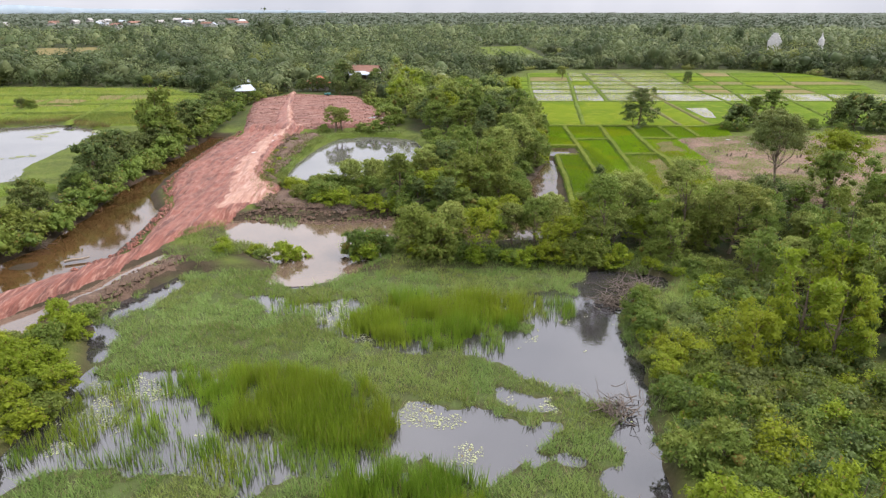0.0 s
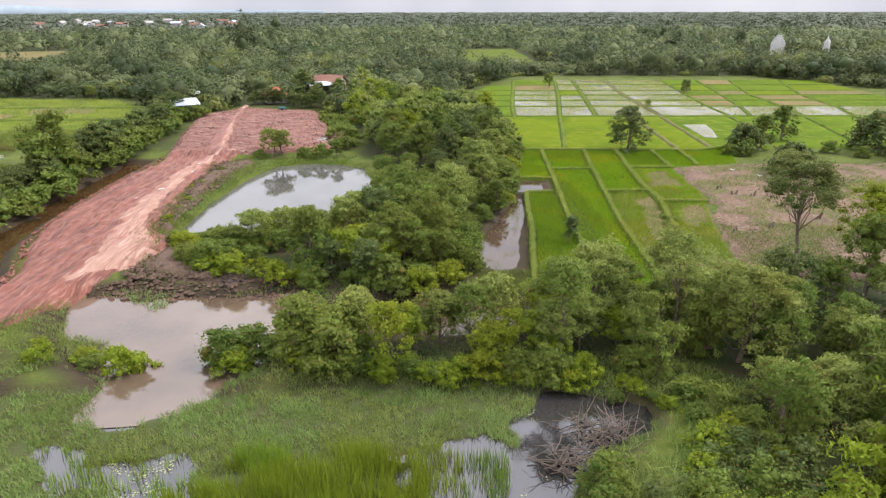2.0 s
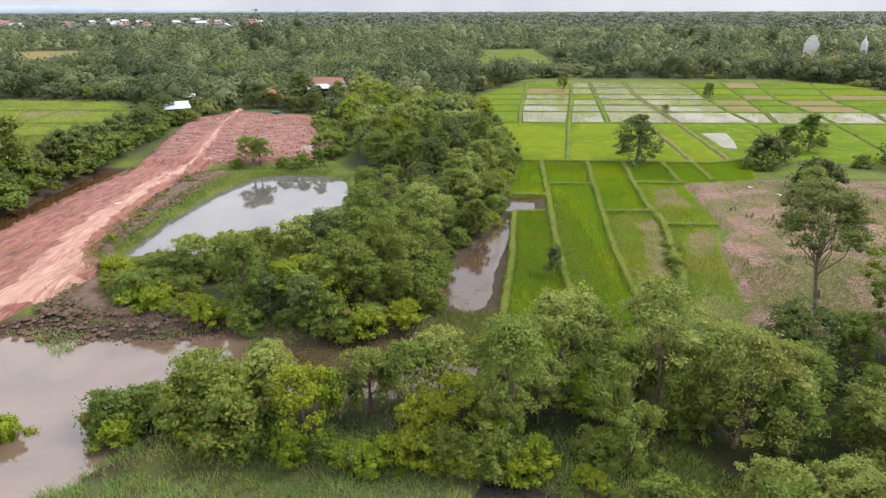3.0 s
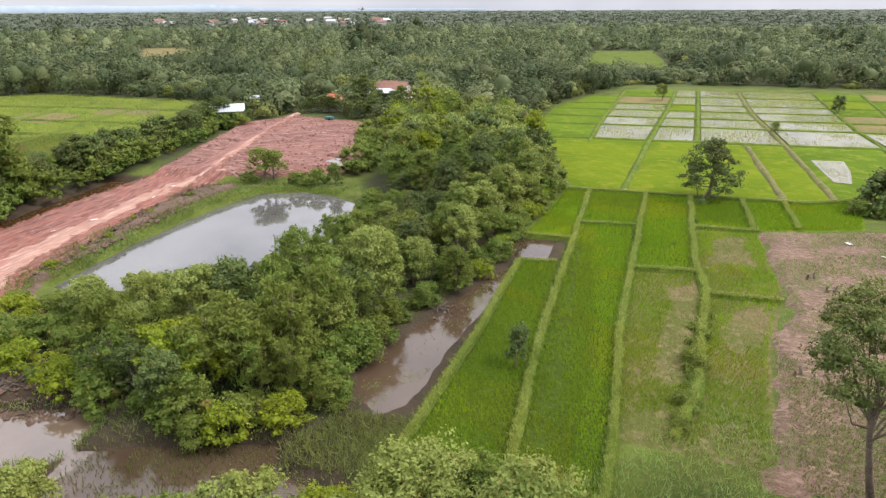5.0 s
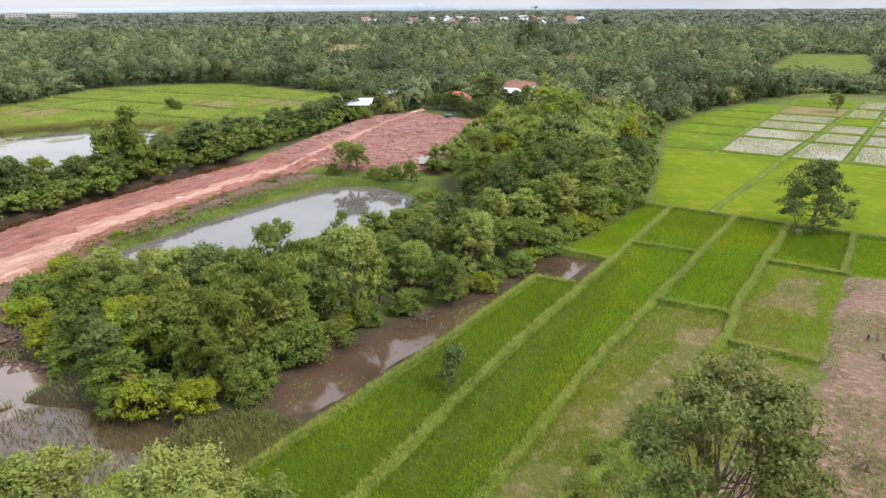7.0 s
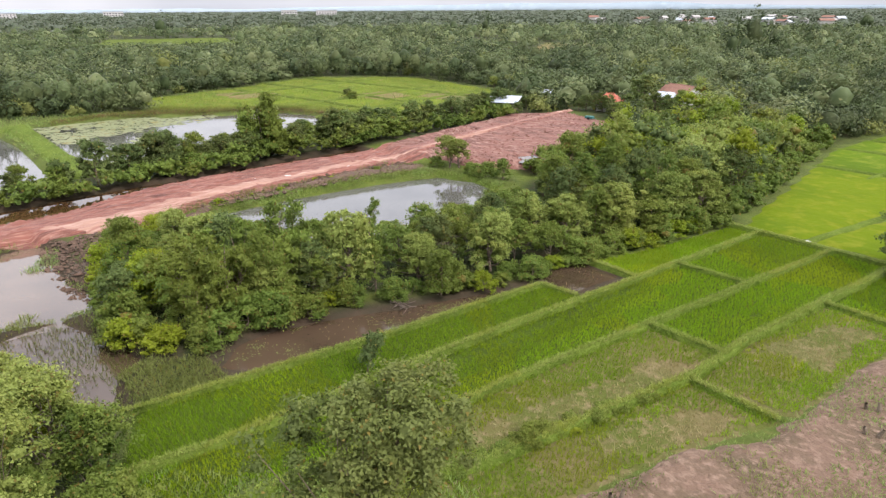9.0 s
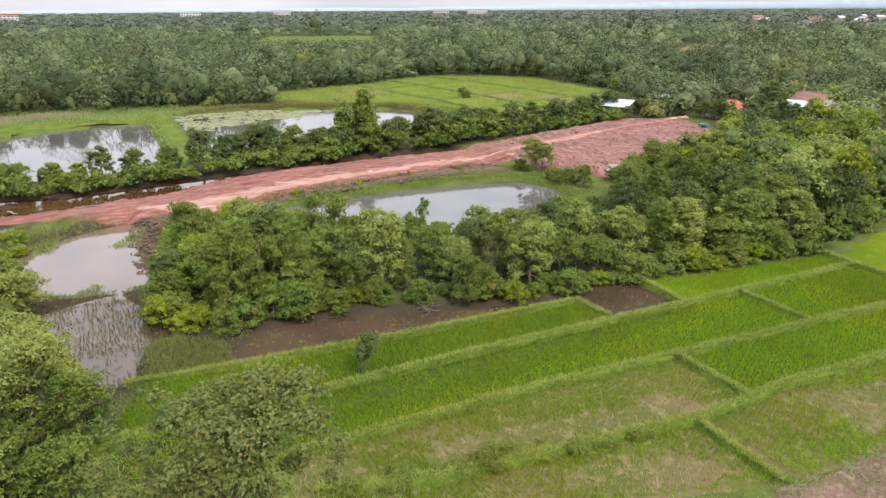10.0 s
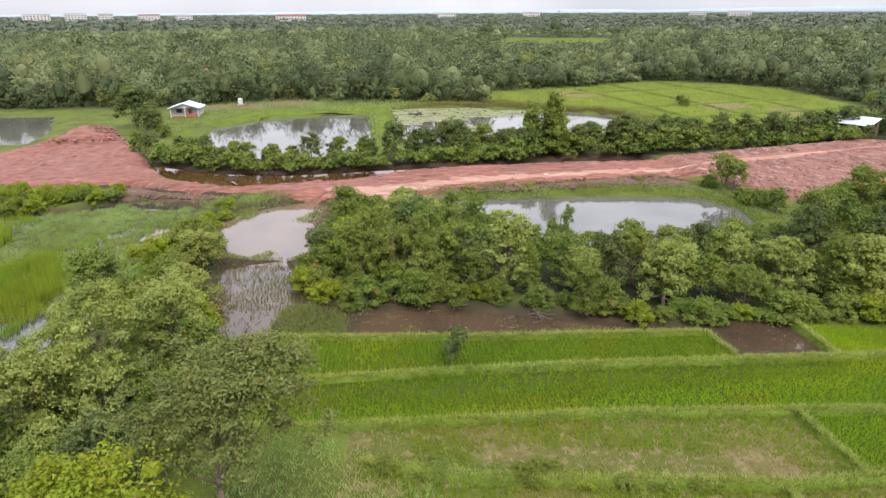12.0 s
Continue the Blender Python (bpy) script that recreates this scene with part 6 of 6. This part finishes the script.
P = scatter(MARSH, 0.17, rng, 0.3)
P = P[P[:, 1] > 26]
near_pads = np.max([inside(p, P[:, 0], P[:, 1]) for p in LILY_PADS], 0)
keep = (marsh_land(P[:, 0], P[:, 1]) < 0.08) & (cloudy(P[:, 0], P[:, 1], 1.6, 131) + 0.2 * rng.random(len(P)) + 0.34 * step(near_pads, -1.0, 0.5) > 0.95)
floating("floating_leaves", P[keep], 0.012, 0.03, 0.09, L_LILY, "pale floating leaves scattered on marsh water", 132)
P = scatter(STRIP, 0.2, rng, 0.1)
P = P[cloudy(P[:, 0], P[:, 1], 2.0, 135) + 0.25 * rng.random(len(P)) > 0.66]
floating("floating_scum", P, 0.512, 0.03, 0.1, L_DULL, "brown-green scum on the shallow water", 136)
P = scatter(LILY_POND, 0.9, rng, 0.5)
keep = cloudy(P[:, 0], P[:, 1], 14, 133) + 0.12 * rng.random(len(P)) + 0.34 * step(P[:, 0] + 0.25 * (P[:, 1] - 120), -96, -112) > 0.68
floating("lily_leaves", P[keep], 0.07, 0.4, 1.0, L_PAD, "mat of pale green lilies on the pond", 134)


def clods(name, poly, gap, lo, hi, mat, label, seed, share=0.6, lift=0.15):
    """Broken lumps of earth lying on the ground."""
    r = np.random.default_rng(seed)
    Q = scatter(poly, gap, r, 0.1)
    Q = Q[cloudy(Q[:, 0], Q[:, 1], 2.5, seed) + 0.25 * r.random(len(Q)) > 1 - share]
    R = lo + (hi - lo) * r.random(len(Q)) ** 2.5
    C = np.column_stack([Q, ground_height(Q[:, 0], Q[:, 1]) + lift + 0.2 * R])
    return tagged(new(name, raw_mesh(name, *rough_cores(r, C, R, 1.0, 0.65), mat)), label, "earth clods", kind="stuff")


clods("clods", [(-35, 48), (-34.4, 53), (-32.6, 58), (-30.3, 63), (-28.6, 66), (-27.3, 64.5), (-29.7, 58.5), (-31.3, 54), (-32, 48)], 0.42, 0.12, 0.45, M_SPOIL, "dark clods on the ridge beside the road", 141, 0.75, 0.3)
clods("clods", [(-28.3, 100), (-29.5, 110), (-31.8, 122), (-31.8, 137), (-27, 140), (-26.5, 124), (-27, 100)], 0.5, 0.12, 0.5, M_SPOIL, "dark clods on the bank of the pond", 142, 0.62, 0.3)
clods("clods", [(-26, 85), (-23, 95), (-17, 88), (-8, 84.8), (-7, 83.4), (-18, 83), (-24, 83)], 0.42, 0.12, 0.5, M_SPOIL, "dark clods on the muddy bank", 143, 0.7, 0.3)
clods("clods", [(-38, 60), (-36, 66), (-37, 77), (-38.5, 86), (-42, 94), (-43.8, 104), (-44.5, 118), (-44.5, 140), (-43, 140), (-43, 112), (-40, 93), (-36, 84), (-34.5, 68), (-36, 61)], 0.45, 0.1, 0.4, M_RED, "red clods along the edge of the road", 144, 0.6, 0.2)
clods("clods", [(-30, 80.5), (-24, 84), (-16, 83), (-7, 84.8), (-4.6, 82.2), (-8, 80.2), (-14, 79.4), (-22, 80)], 0.4, 0.1, 0.42, M_SPOIL, "wet clods at the edge of the muddy pool", 147, 0.6, 0.05)
clods("clods", PLOT, 0.9, 0.1, 0.4, M_PLOT, "red clods over the cleared plot", 145, 0.5, 0.25)
clods("clods", [(-70, 24), (-70, 40), (-90, 30), (-92, 24), (-78, 22)], 0.8, 0.15, 0.6, M_RED, "red clods on the heap of earth", 146, 0.5, 1.4)


# ---- buildings and small things ----
def box(bm, lo, hi, bevel=0.0):
    """A box between two corners, added to a bmesh."""
    r = bmesh.ops.create_cube(bm, size=1.0)
    size, mid = [b - a for a, b in zip(lo, hi)], [(a + b) / 2 for a, b in zip(lo, hi)]
    for v in r["verts"]:
        v.co = Vector([v.co[i] * size[i] + mid[i] for i in range(3)])
    if bevel:
        edges = list({e for v in r["verts"] for e in v.link_edges})
        bmesh.ops.bevel(bm, geom=edges, offset=bevel, segments=1, affect="EDGES")
    return bm


def boxed(name, lo, hi, mat, parent, label="", bevel=0.01):
    return part(name, box(bmesh.new(), lo, hi, bevel), parent, mat, label)


def round_part(name, r0, r1, z0, z1, mat, parent, at=(0, 0), sides=10, label=""):
    bm = bmesh.new()
    bmesh.ops.create_cone(bm, cap_ends=True, segments=sides, radius1=r0, radius2=r1, depth=z1 - z0)
    bmesh.ops.translate(bm, verts=bm.verts, vec=(at[0], at[1], (z0 + z1) / 2))
    return part(name, bm, parent, mat, label)


def roof_slab(name, a, b, c, d, thick, mat, parent, ribs=0, label=""):
    """A sloping roof sheet on four corners, folded into ribs from eave to ridge."""
    a, b, c, d = map(Vector, (a, b, c, d))
    bm = bmesh.new()
    n = (b - a).cross(d - a).normalized()
    n = n if n.z > 0 else -n
    cuts = [(0.0, 0), (1.0, 0)] if not ribs else sorted([(0.0, 0), (1.0, 0)] + [((i + o) / ribs, h) for i in range(ribs) for o, h in ((0.3, 0), (0.4, 1), (0.6, 1), (0.7, 0))])
    rows = []
    for k, h in cuts:
        up = n * (thick + 0.045 * h)
        p, q = a.lerp(b, k), d.lerp(c, k)
        rows.append([bm.verts.new(v) for v in (p, p + up, q + up, q)])
    for u, v in zip(rows, rows[1:]):
        for i in range(4):
            bm.faces.new((u[i], u[(i + 1) % 4], v[(i + 1) % 4], v[i]))
    bm.faces.new(rows[0]), bm.faces.new(rows[-1][::-1])
    bmesh.ops.recalc_face_normals(bm, faces=bm.faces)
    return part(name, bm, parent, mat, label)


M_WHITE = plain("white_render", (0.46, 0.45, 0.43), 0.8)
M_ROOF = plain("white_metal_sheet", (0.36, 0.40, 0.44), 0.45, 0.0)
M_BRICK = plain("red_brick", (0.30, 0.09, 0.065), 0.85)
M_DARK = plain("dark_opening", (0.03, 0.03, 0.035), 0.3)
M_ORANGE = plain("orange_roof_tiles", (0.34, 0.10, 0.06), 0.7)
M_OLDROOF = plain("weathered_brown_roof", (0.20, 0.105, 0.075), 0.8)
M_TEAL = plain("teal_paint", (0.045, 0.15, 0.14), 0.5)
M_TIMBER = plain("grey_timber", (0.20, 0.16, 0.12), 0.9)
M_RUBBER = plain("black_rubber", (0.02, 0.02, 0.02), 0.8)
M_TWIG = plain("dead_twigs", (0.12, 0.095, 0.075), 0.9)
M_CONCRETE = plain("grey_concrete", (0.33, 0.32, 0.30), 0.85)


def gable_house(name, label, place, turn, wide, deep, eave, ridge, wall, roof, ribs=14, over=0.5, porch=False):
    """A gabled house; its gable end looks along its own minus y."""
    house = tagged(new(name), label, "house")
    w, e = wide / 2, 0.12
    front = -deep / 2 + (1.6 if porch else 0)
    boxed("wall", (-w, front, 0), (w, front + e, eave), wall, house)
    boxed("wall", (-w, deep / 2 - e, 0), (w, deep / 2, eave), wall, house)
    for s in (-1, 1):
        boxed("wall", (s * w - (e if s > 0 else 0), front + e, 0), (s * w + (0 if s > 0 else e), deep / 2 - e, eave), wall, house)
    for y in (-deep / 2, deep / 2 - e):
        bm = bmesh.new()
        f = [bm.verts.new((x, yy, z)) for yy in (y, y + e) for x, z in ((-w, eave), (w, eave), (0, ridge))]
        bm.faces.new(f[:3]), bm.faces.new(f[3:][::-1])
        for i in range(3):
            bm.faces.new((f[i], f[i + 3], f[(i + 1) % 3 + 3], f[(i + 1) % 3]))
        bmesh.ops.recalc_face_normals(bm, faces=bm.faces)
        part("gable", bm, house, wall)
    drop = (ridge - eave) / w * over
    for s in (-1, 1):
        roof_slab("roof", (s * (w + over), -deep / 2 - over, eave - drop), (s * (w + over), deep / 2 + over, eave - drop), (0, deep / 2 + over, ridge + 0.02), (0, -deep / 2 - over, ridge + 0.02), 0.07, roof, house, ribs)
    boxed("ridge_cap", (-0.14, -deep / 2 - over, ridge + 0.06), (0.14, deep / 2 + over, ridge + 0.13), roof, house)
    if porch:
        for x in (-w + 0.15, 0.1, w - 0.15):
            boxed("column", (x - 0.12, -deep / 2 + 0.05, 0), (x + 0.12, -deep / 2 + 0.29, eave), wall, house)
        boxed("porch_wall", (0.3, -deep / 2 + 0.1, 0), (w - 0.3, -deep / 2 + 0.22, 0.75), M_BRICK, house, "low red brick porch wall")
        boxed("porch_wall", (-w + 0.3, -deep / 2 + 0.1, 0), (-0.1, -deep / 2 + 0.22, 0.35), M_BRICK, house, "low red brick porch wall")
    win = boxed("window", (-w + 1.2, front - 0.05, 1.0), (-w + 2.6, front + 0.0, 2.0), M_DARK, house, "dark window opening")
    for lo, hi in (((-w + 1.1, front - 0.09, 0.92), (-w + 2.7, front - 0.01, 1.0)), ((-w + 1.1, front - 0.09, 2.0), (-w + 2.7, front - 0.01, 2.08))):
        boxed("window_frame", lo, hi, wall, win)
    boxed("door", (0.6, front - 0.06, 0.0), (1.5, front - 0.0, 2.0), M_BRICK, house, "dark red door")
    house.matrix_basis = pose(*place, 0, 0, turn)
    return house


gable_house("hut", "small white hut with white metal roof and brick porch", (-114.5, 40.5, 0.85), 90, 7.2, 6.0, 2.4, 3.5, M_WHITE, M_ROOF, 12, 0.6, True)
gable_house("house", "house with weathered brown roof and white walls", (-24.5, 214, 5.0), 75, 5.4, 8.0, 2.5, 4.2, M_WHITE, M_OLDROOF, 12)
gable_house("house", "red-roofed house half hidden in the woods", (-188, 33, 0.8), 60, 8.0, 10.0, 4.5, 6.8, M_WHITE, M_BRICK, 12)


def hip_house():
    house = tagged(new("house"), "small house under an orange tiled hip roof", "house")
    boxed("wall", (-2.6, -2.2, 0), (2.6, 2.2, 2.6), M_CONCRETE, house)
    bm = bmesh.new()
    e = [bm.verts.new(v) for v in ((-3.4, -3.0, 2.5), (3.4, -3.0, 2.5), (3.4, 3.0, 2.5), (-3.4, 3.0, 2.5))]
    r = [bm.verts.new(v) for v in ((-0.9, 0, 4.4), (0.9, 0, 4.4))]
    bm.faces.new(e[::-1]), bm.faces.new((e[0], e[1], r[1], r[0])), bm.faces.new((e[1], e[2], r[1])), bm.faces.new((e[2], e[3], r[0], r[1])), bm.faces.new((e[3], e[0], r[0]))
    part("roof", bm, house, M_ORANGE)
    boxed("ridge_cap", (-1.0, -0.12, 4.36), (1.0, 0.12, 4.5), M_ORANGE, house)
    house.matrix_basis = pose(-38.5, 206, 2.3, 0, 0, 20)


hip_house()


def open_shed(label, place, turn, wide, deep, low, high):
    """A lean-to on posts under ribbed white sheets."""
    shed = tagged(new("shed"), label, "shed")
    for x in (-wide / 2 + 0.2, 0, wide / 2 - 0.2):
        for y, h in ((-deep / 2 + 0.2, low), (deep / 2 - 0.2, high)):
            boxed("post", (x - 0.08, y - 0.08, 0), (x + 0.08, y + 0.08, h), M_TIMBER, shed)
    roof_slab("roof", (-wide / 2 - 0.3, -deep / 2 - 0.3, low), (wide / 2 + 0.3, -deep / 2 - 0.3, low), (wide / 2 + 0.3, deep / 2 + 0.3, high + 0.05), (-wide / 2 - 0.3, deep / 2 + 0.3, high + 0.05), 0.06, M_ROOF, shed, 16, "ribbed white metal roof")
    boxed("wall", (-wide / 2, deep / 2 - 0.1, 0), (wide / 2, deep / 2 - 0.02, high - 0.1), M_TIMBER, shed, "weathered board back wall")
    shed.matrix_basis = pose(*place, 0, 0, turn)


open_shed("open timber shed under a white sheet roof", (-58, 189, 1.9), 30, 7.4, 4.6, 2.4, 3.5)
open_shed("small shed with pale roof behind the hedge", (-63, 211, 2.2), 20, 3.2, 2.4, 2.1, 2.6)

open_shed("white-roofed lean-to beside the brown-roofed house", (-26, 209.5, 4.9), 15, 6.5, 2.6, 1.9, 2.7)

tank = tagged(new("water_tank"), "white plastic water tank on a concrete base", "tank")
boxed("base", (-0.8, -0.8, 0), (0.8, 0.8, 0.25), M_CONCRETE, tank)
round_part("body", 0.72, 0.72, 0.25, 1.75, M_WHITE, tank, sides=14)
round_part("lid", 0.72, 0.25, 1.75, 1.98, M_WHITE, tank, sides=14)
tank.matrix_basis = pose(-133.5, 51, 0.95)

cart = tagged(new("cart"), "teal painted farm cart parked on red soil", "cart")
boxed("body", (-1.2, -0.6, 0.55), (1.2, 0.6, 1.15), M_TEAL, cart)
boxed("drawbar", (1.2, -0.06, 0.55), (2.2, 0.06, 0.65), M_TEAL, cart)
for s in (-1, 1):
    bm = bmesh.new()
    bmesh.ops.create_cone(bm, cap_ends=True, segments=14, radius1=0.42, radius2=0.42, depth=0.18, matrix=pose(0, s * 0.72, 0.42, 90))
    wheel = part("wheel", bm, cart, M_RUBBER)
cart.matrix_basis = pose(-33.5, 192.0, 2.3, 0, 0, 10) @ Matrix.Diagonal((0.8, 0.8, 0.8, 1))


def temple(place, turn, tall):
    """A white temple hall with stepped roof and spires."""
    t = tagged(new("temple"), "white temple with stepped roof and slender spires", "temple")
    boxed("plinth", (-6, -5, 0), (6, 5, 4.0), M_WHITE, t)
    for i in range(3):
        boxed("tier", (-5 + 1.2 * i, -4 + i, 4.0 + 2.2 * i), (5 - 1.2 * i, 4 - i, 6.2 + 2.2 * i), M_WHITE, t)
    for x, r, top in ((0, 1.1, tall), (-3.6, 0.7, tall * 0.72), (3.6, 0.7, tall * 0.72)):
        round_part("spire", r, 0.08, 6.0, top, M_WHITE, t, (x, 0), 10)
    boxed("foundation", (-6, -5, -8), (6, 5, 0), M_WHITE, t)
    t.matrix_basis = pose(*place, 0, 0, turn) @ Matrix.Diagonal((0.62, 0.62, 0.62, 1))


temple((200, 410, 6.0), -25, 11.5)
stupa = tagged(new("stupa"), "white slender stupa above the trees", "stupa")
round_part("base", 4.0, 3.4, 0, 7.0, M_WHITE, stupa, sides=16)
round_part("bell", 3.0, 1.2, 7.0, 11.0, M_WHITE, stupa, sides=16)
round_part("spire", 1.1, 0.08, 11.0, 18.0, M_WHITE, stupa, sides=12)
round_part("foundation", 4.0, 4.0, -10, 0, M_WHITE, stupa, sides=16)
stupa.matrix_basis = pose(236, 424, 6.0) @ Matrix.Diagonal((0.45, 0.45, 0.38, 1))


def block_house(place, turn, wide, deep, tall, roof):
    h = tagged(new("house"), "far village house among the trees", "house", "far village")
    boxed("wall", (-wide / 2, -deep / 2, 0), (wide / 2, deep / 2, tall), M_CONCRETE, h, bevel=0.05)
    for s in (-1, 1):
        roof_slab("roof", (-wide / 2 - 0.6, s * (deep / 2 + 0.6), tall - 0.2), (wide / 2 + 0.6, s * (deep / 2 + 0.6), tall - 0.2), (wide / 2 + 0.6, 0, tall + deep * 0.28), (-wide / 2 - 0.6, 0, tall + deep * 0.28), 0.15, roof, h)
    h.matrix_basis = pose(*place, 0, 0, turn)


rv = np.random.default_rng(140)
for i in range(26):
    az, r = radians(18 + 19 * rv.random()), 900 + 420 * rv.random()
    block_house((20 - r * math.sin(az), 70 + r * math.cos(az), 0.5), 360 * rv.random(), 9 + 8 * rv.random(), 7 + 4 * rv.random(), 5.5 + 3.5 * rv.random(), (M_CONCRETE, M_OLDROOF, M_CONCRETE, M_ROOF, M_OLDROOF)[i % 5])


def far_block(az, r, wide, tall, roof):
    """A long many-storeyed building near the horizon."""
    b = tagged(new("building"), "long pale building far off above the woods", "building", "far buildings")
    boxed("wall", (-wide / 2, -8, 0), (wide / 2, 8, tall), M_WHITE, b, bevel=0.2)
    boxed("roof", (-wide / 2 - 1, -9, tall + 0.05), (wide / 2 + 1, 9, tall + 3), roof, b, bevel=0.2)
    n = int(wide / 8)
    for i in range(n):
        x = -wide / 2 + (i + 0.5) * wide / n
        for z in range(6, int(tall) - 3, 5):
            boxed("window", (x - 2.2, -8.12, z), (x + 2.2, -8.02, z + 2.2), M_DARK, b, bevel=0)
    a = radians(az)
    b.matrix_basis = pose(60 - r * math.sin(a), 85 + r * math.cos(a), 0, 0, 0, az)


for az, r, wide, tall, roof in ((114, 2300, 70, 21, M_ROOF), (111.5, 2350, 60, 22, M_ROOF), (109.5, 2300, 40, 20, M_CONCRETE), (106.5, 2250, 60, 17, M_OLDROOF), (104, 2300, 50, 16, M_ROOF), (95.8, 1900, 80, 15, M_ORANGE), (83, 2300, 60, 16, M_ROOF), (60, 2400, 70, 17, M_ROOF), (63, 2300, 50, 16, M_CONCRETE), (76, 2500, 60, 17, M_ROOF)):
    far_block(az, r, wide, tall, roof)


def brush_pile(place, n, spread, seed, label="heap of dead grey brushwood at the water's edge"):
    r = np.random.default_rng(seed)
    twigs = []
    for _ in range(n):
        a = r.random() * 6.28
        p = np.array([r.normal() * spread * 0.4, r.normal() * spread * 0.4, 0.1 + 0.5 * r.random()])
        d = np.array([math.cos(a), math.sin(a), 0.15 + 0.5 * r.random()]) * spread * (0.4 + 0.5 * r.random())
        twigs.append(limb([p - d * 0.5 + (0, 0, 0.2), p, p + d * 0.6 + r.normal(size=3) * 0.15, p + d + r.normal(size=3) * 0.3], [0.05, 0.04, 0.025, 0.01], 4))
    ob = tagged(new("brush_pile", raw_mesh("brush_pile", *joined(twigs), M_TWIG, True)), label, "brushwood", kind="stuff")
    ob.matrix_basis = pose(*place)


brush_pile((19.0, 58.5, 0.0), 90, 2.6, 150)
brush_pile((15.8, 55.5, 0.0), 60, 2.0, 151)
brush_pile((12.0, 38.0, -0.1), 60, 1.7, 152)
brush_pile((-47, 70, 0.0), 50, 1.6, 153)
brush_pile((-13.5, 83.0, 0.4), 60, 1.8, 154, "tangle of dug-out roots on the muddy bank")
brush_pile((14.5, 103.5, 0.3), 30, 1.4, 155, "dead branches at the thicket's foot")


def stump(x, y, seed):
    r = np.random.default_rng(seed)
    pieces = [limb([(dx, dy, -0.2), (dx + r.normal() * 0.05, dy, 0.35 * h), (dx + r.normal() * 0.12, dy + r.normal() * 0.1, h)], [0.17, 0.14, 0.1], 8) for dx, dy, h in ((0, 0, 0.5 + 0.3 * r.random()), (0.5 + 0.2 * r.random(), 0.2, 0.6 + 0.5 * r.random()))]
    ob = tagged(new("tree_stump", raw_mesh("tree_stump", *joined(pieces), M_BARK, True)), "charred double tree stump on bare soil", "stump", "stumps on the bare field")
    ob.matrix_basis = pose(x, y, float(ground_height(np.array([x]), np.array([y]))[0]) + 0.1)


for i, (x, y) in enumerate(((49.2, 116), (50.2, 113), (52.5, 112), (48.2, 97.5), (43.3, 96.3), (56, 101), (58, 94), (62, 112), (46.5, 88), (70, 120))):
    stump(x, y, 160 + i)


def log(x, y, turn, length, z=0.5):
    pts = [(-length / 2, 0, 0), (-length / 6, 0.1, 0.03), (length / 5, -0.05, 0.02), (length / 2, 0.12, 0.05)]
    ob = tagged(new("log", raw_mesh("log", *limb(pts, [0.14, 0.15, 0.13, 0.09], 8), M_TIMBER, True)), "grey fallen log lying in the mud", "log", "logs on the muddy bank")
    ob.matrix_basis = pose(x, y, z, 0, 0, turn)


for x, y, turn, length in ((-20, 83.2, -25, 5), (-18.5, 82.6, -18, 4), (-22, 84.5, -35, 4.5), (-40, 66, 30, 2.5), (-12, 82.2, 5, 3)):
    log(x, y, turn, length, 0.35)


M_PIPE = plain("white_plastic_sheet", (0.5, 0.5, 0.48), 0.5)


def litter(x, y, size, seed):
    """A crumpled scrap of white plastic sheet."""
    r = np.random.default_rng(seed)
    xs = np.linspace(-size, size, 6)
    me = grid_mesh("plastic_sheet", xs, xs * 0.6, lambda a, b: 0.12 * r.random(a.shape), M_PIPE)
    ob = tagged(new("plastic_sheet", me), "crumpled white plastic sheet lying on soil", "litter", "plastic litter")
    ob.matrix_basis = pose(x, y, float(ground_height(np.array([x]), np.array([y]))[0]) + 0.32, 0, 0, 360 * r.random())


for i, (x, y, s) in enumerate(((-36.5, 112, 0.5), (-34.5, 117, 0.45), (-33.5, 128, 0.4), (-35, 134, 0.5), (59, 124, 0.5), (56.5, 128, 0.4), (32.6, 147.8, 0.5))):
    litter(x, y, s, 180 + i)


def hills():
    """A low far ridge on the horizon."""
    az = np.radians(np.linspace(10, 120, 140))
    h = 16 + 42 * cloudy(az * 40, az * 0, 6, 170) * step(np.degrees(az), 5, 35) * step(np.degrees(az), 120, 40)
    r = 4550
    V = np.concatenate([np.stack([20 - r * np.sin(az), 70 + r * np.cos(az), z], 1) for z in (np.zeros_like(az), h)] + [np.stack([20 - (r + 150) * np.sin(az), 70 + (r + 150) * np.cos(az), h * 0], 1)])
    n = len(az)
    i = np.arange(n - 1)
    F = np.concatenate([np.stack([i, i + 1, i + 1 + n, i + n], 1), np.stack([i + n, i + 1 + n, i + 1 + 2 * n, i + 2 * n], 1)])
    # Pale blue-grey paints the haze onto the ridge.
    tagged(new("backdrop", raw_mesh("backdrop", V, F, material("hazed_hills", (0.30, 0.36, 0.40), (0.27, 0.33, 0.37), (0.33, 0.39, 0.43), 0.002, 0.02, relief=0), True)), "faint hills on the horizon, haze painted in as blue-grey", kind="structure")


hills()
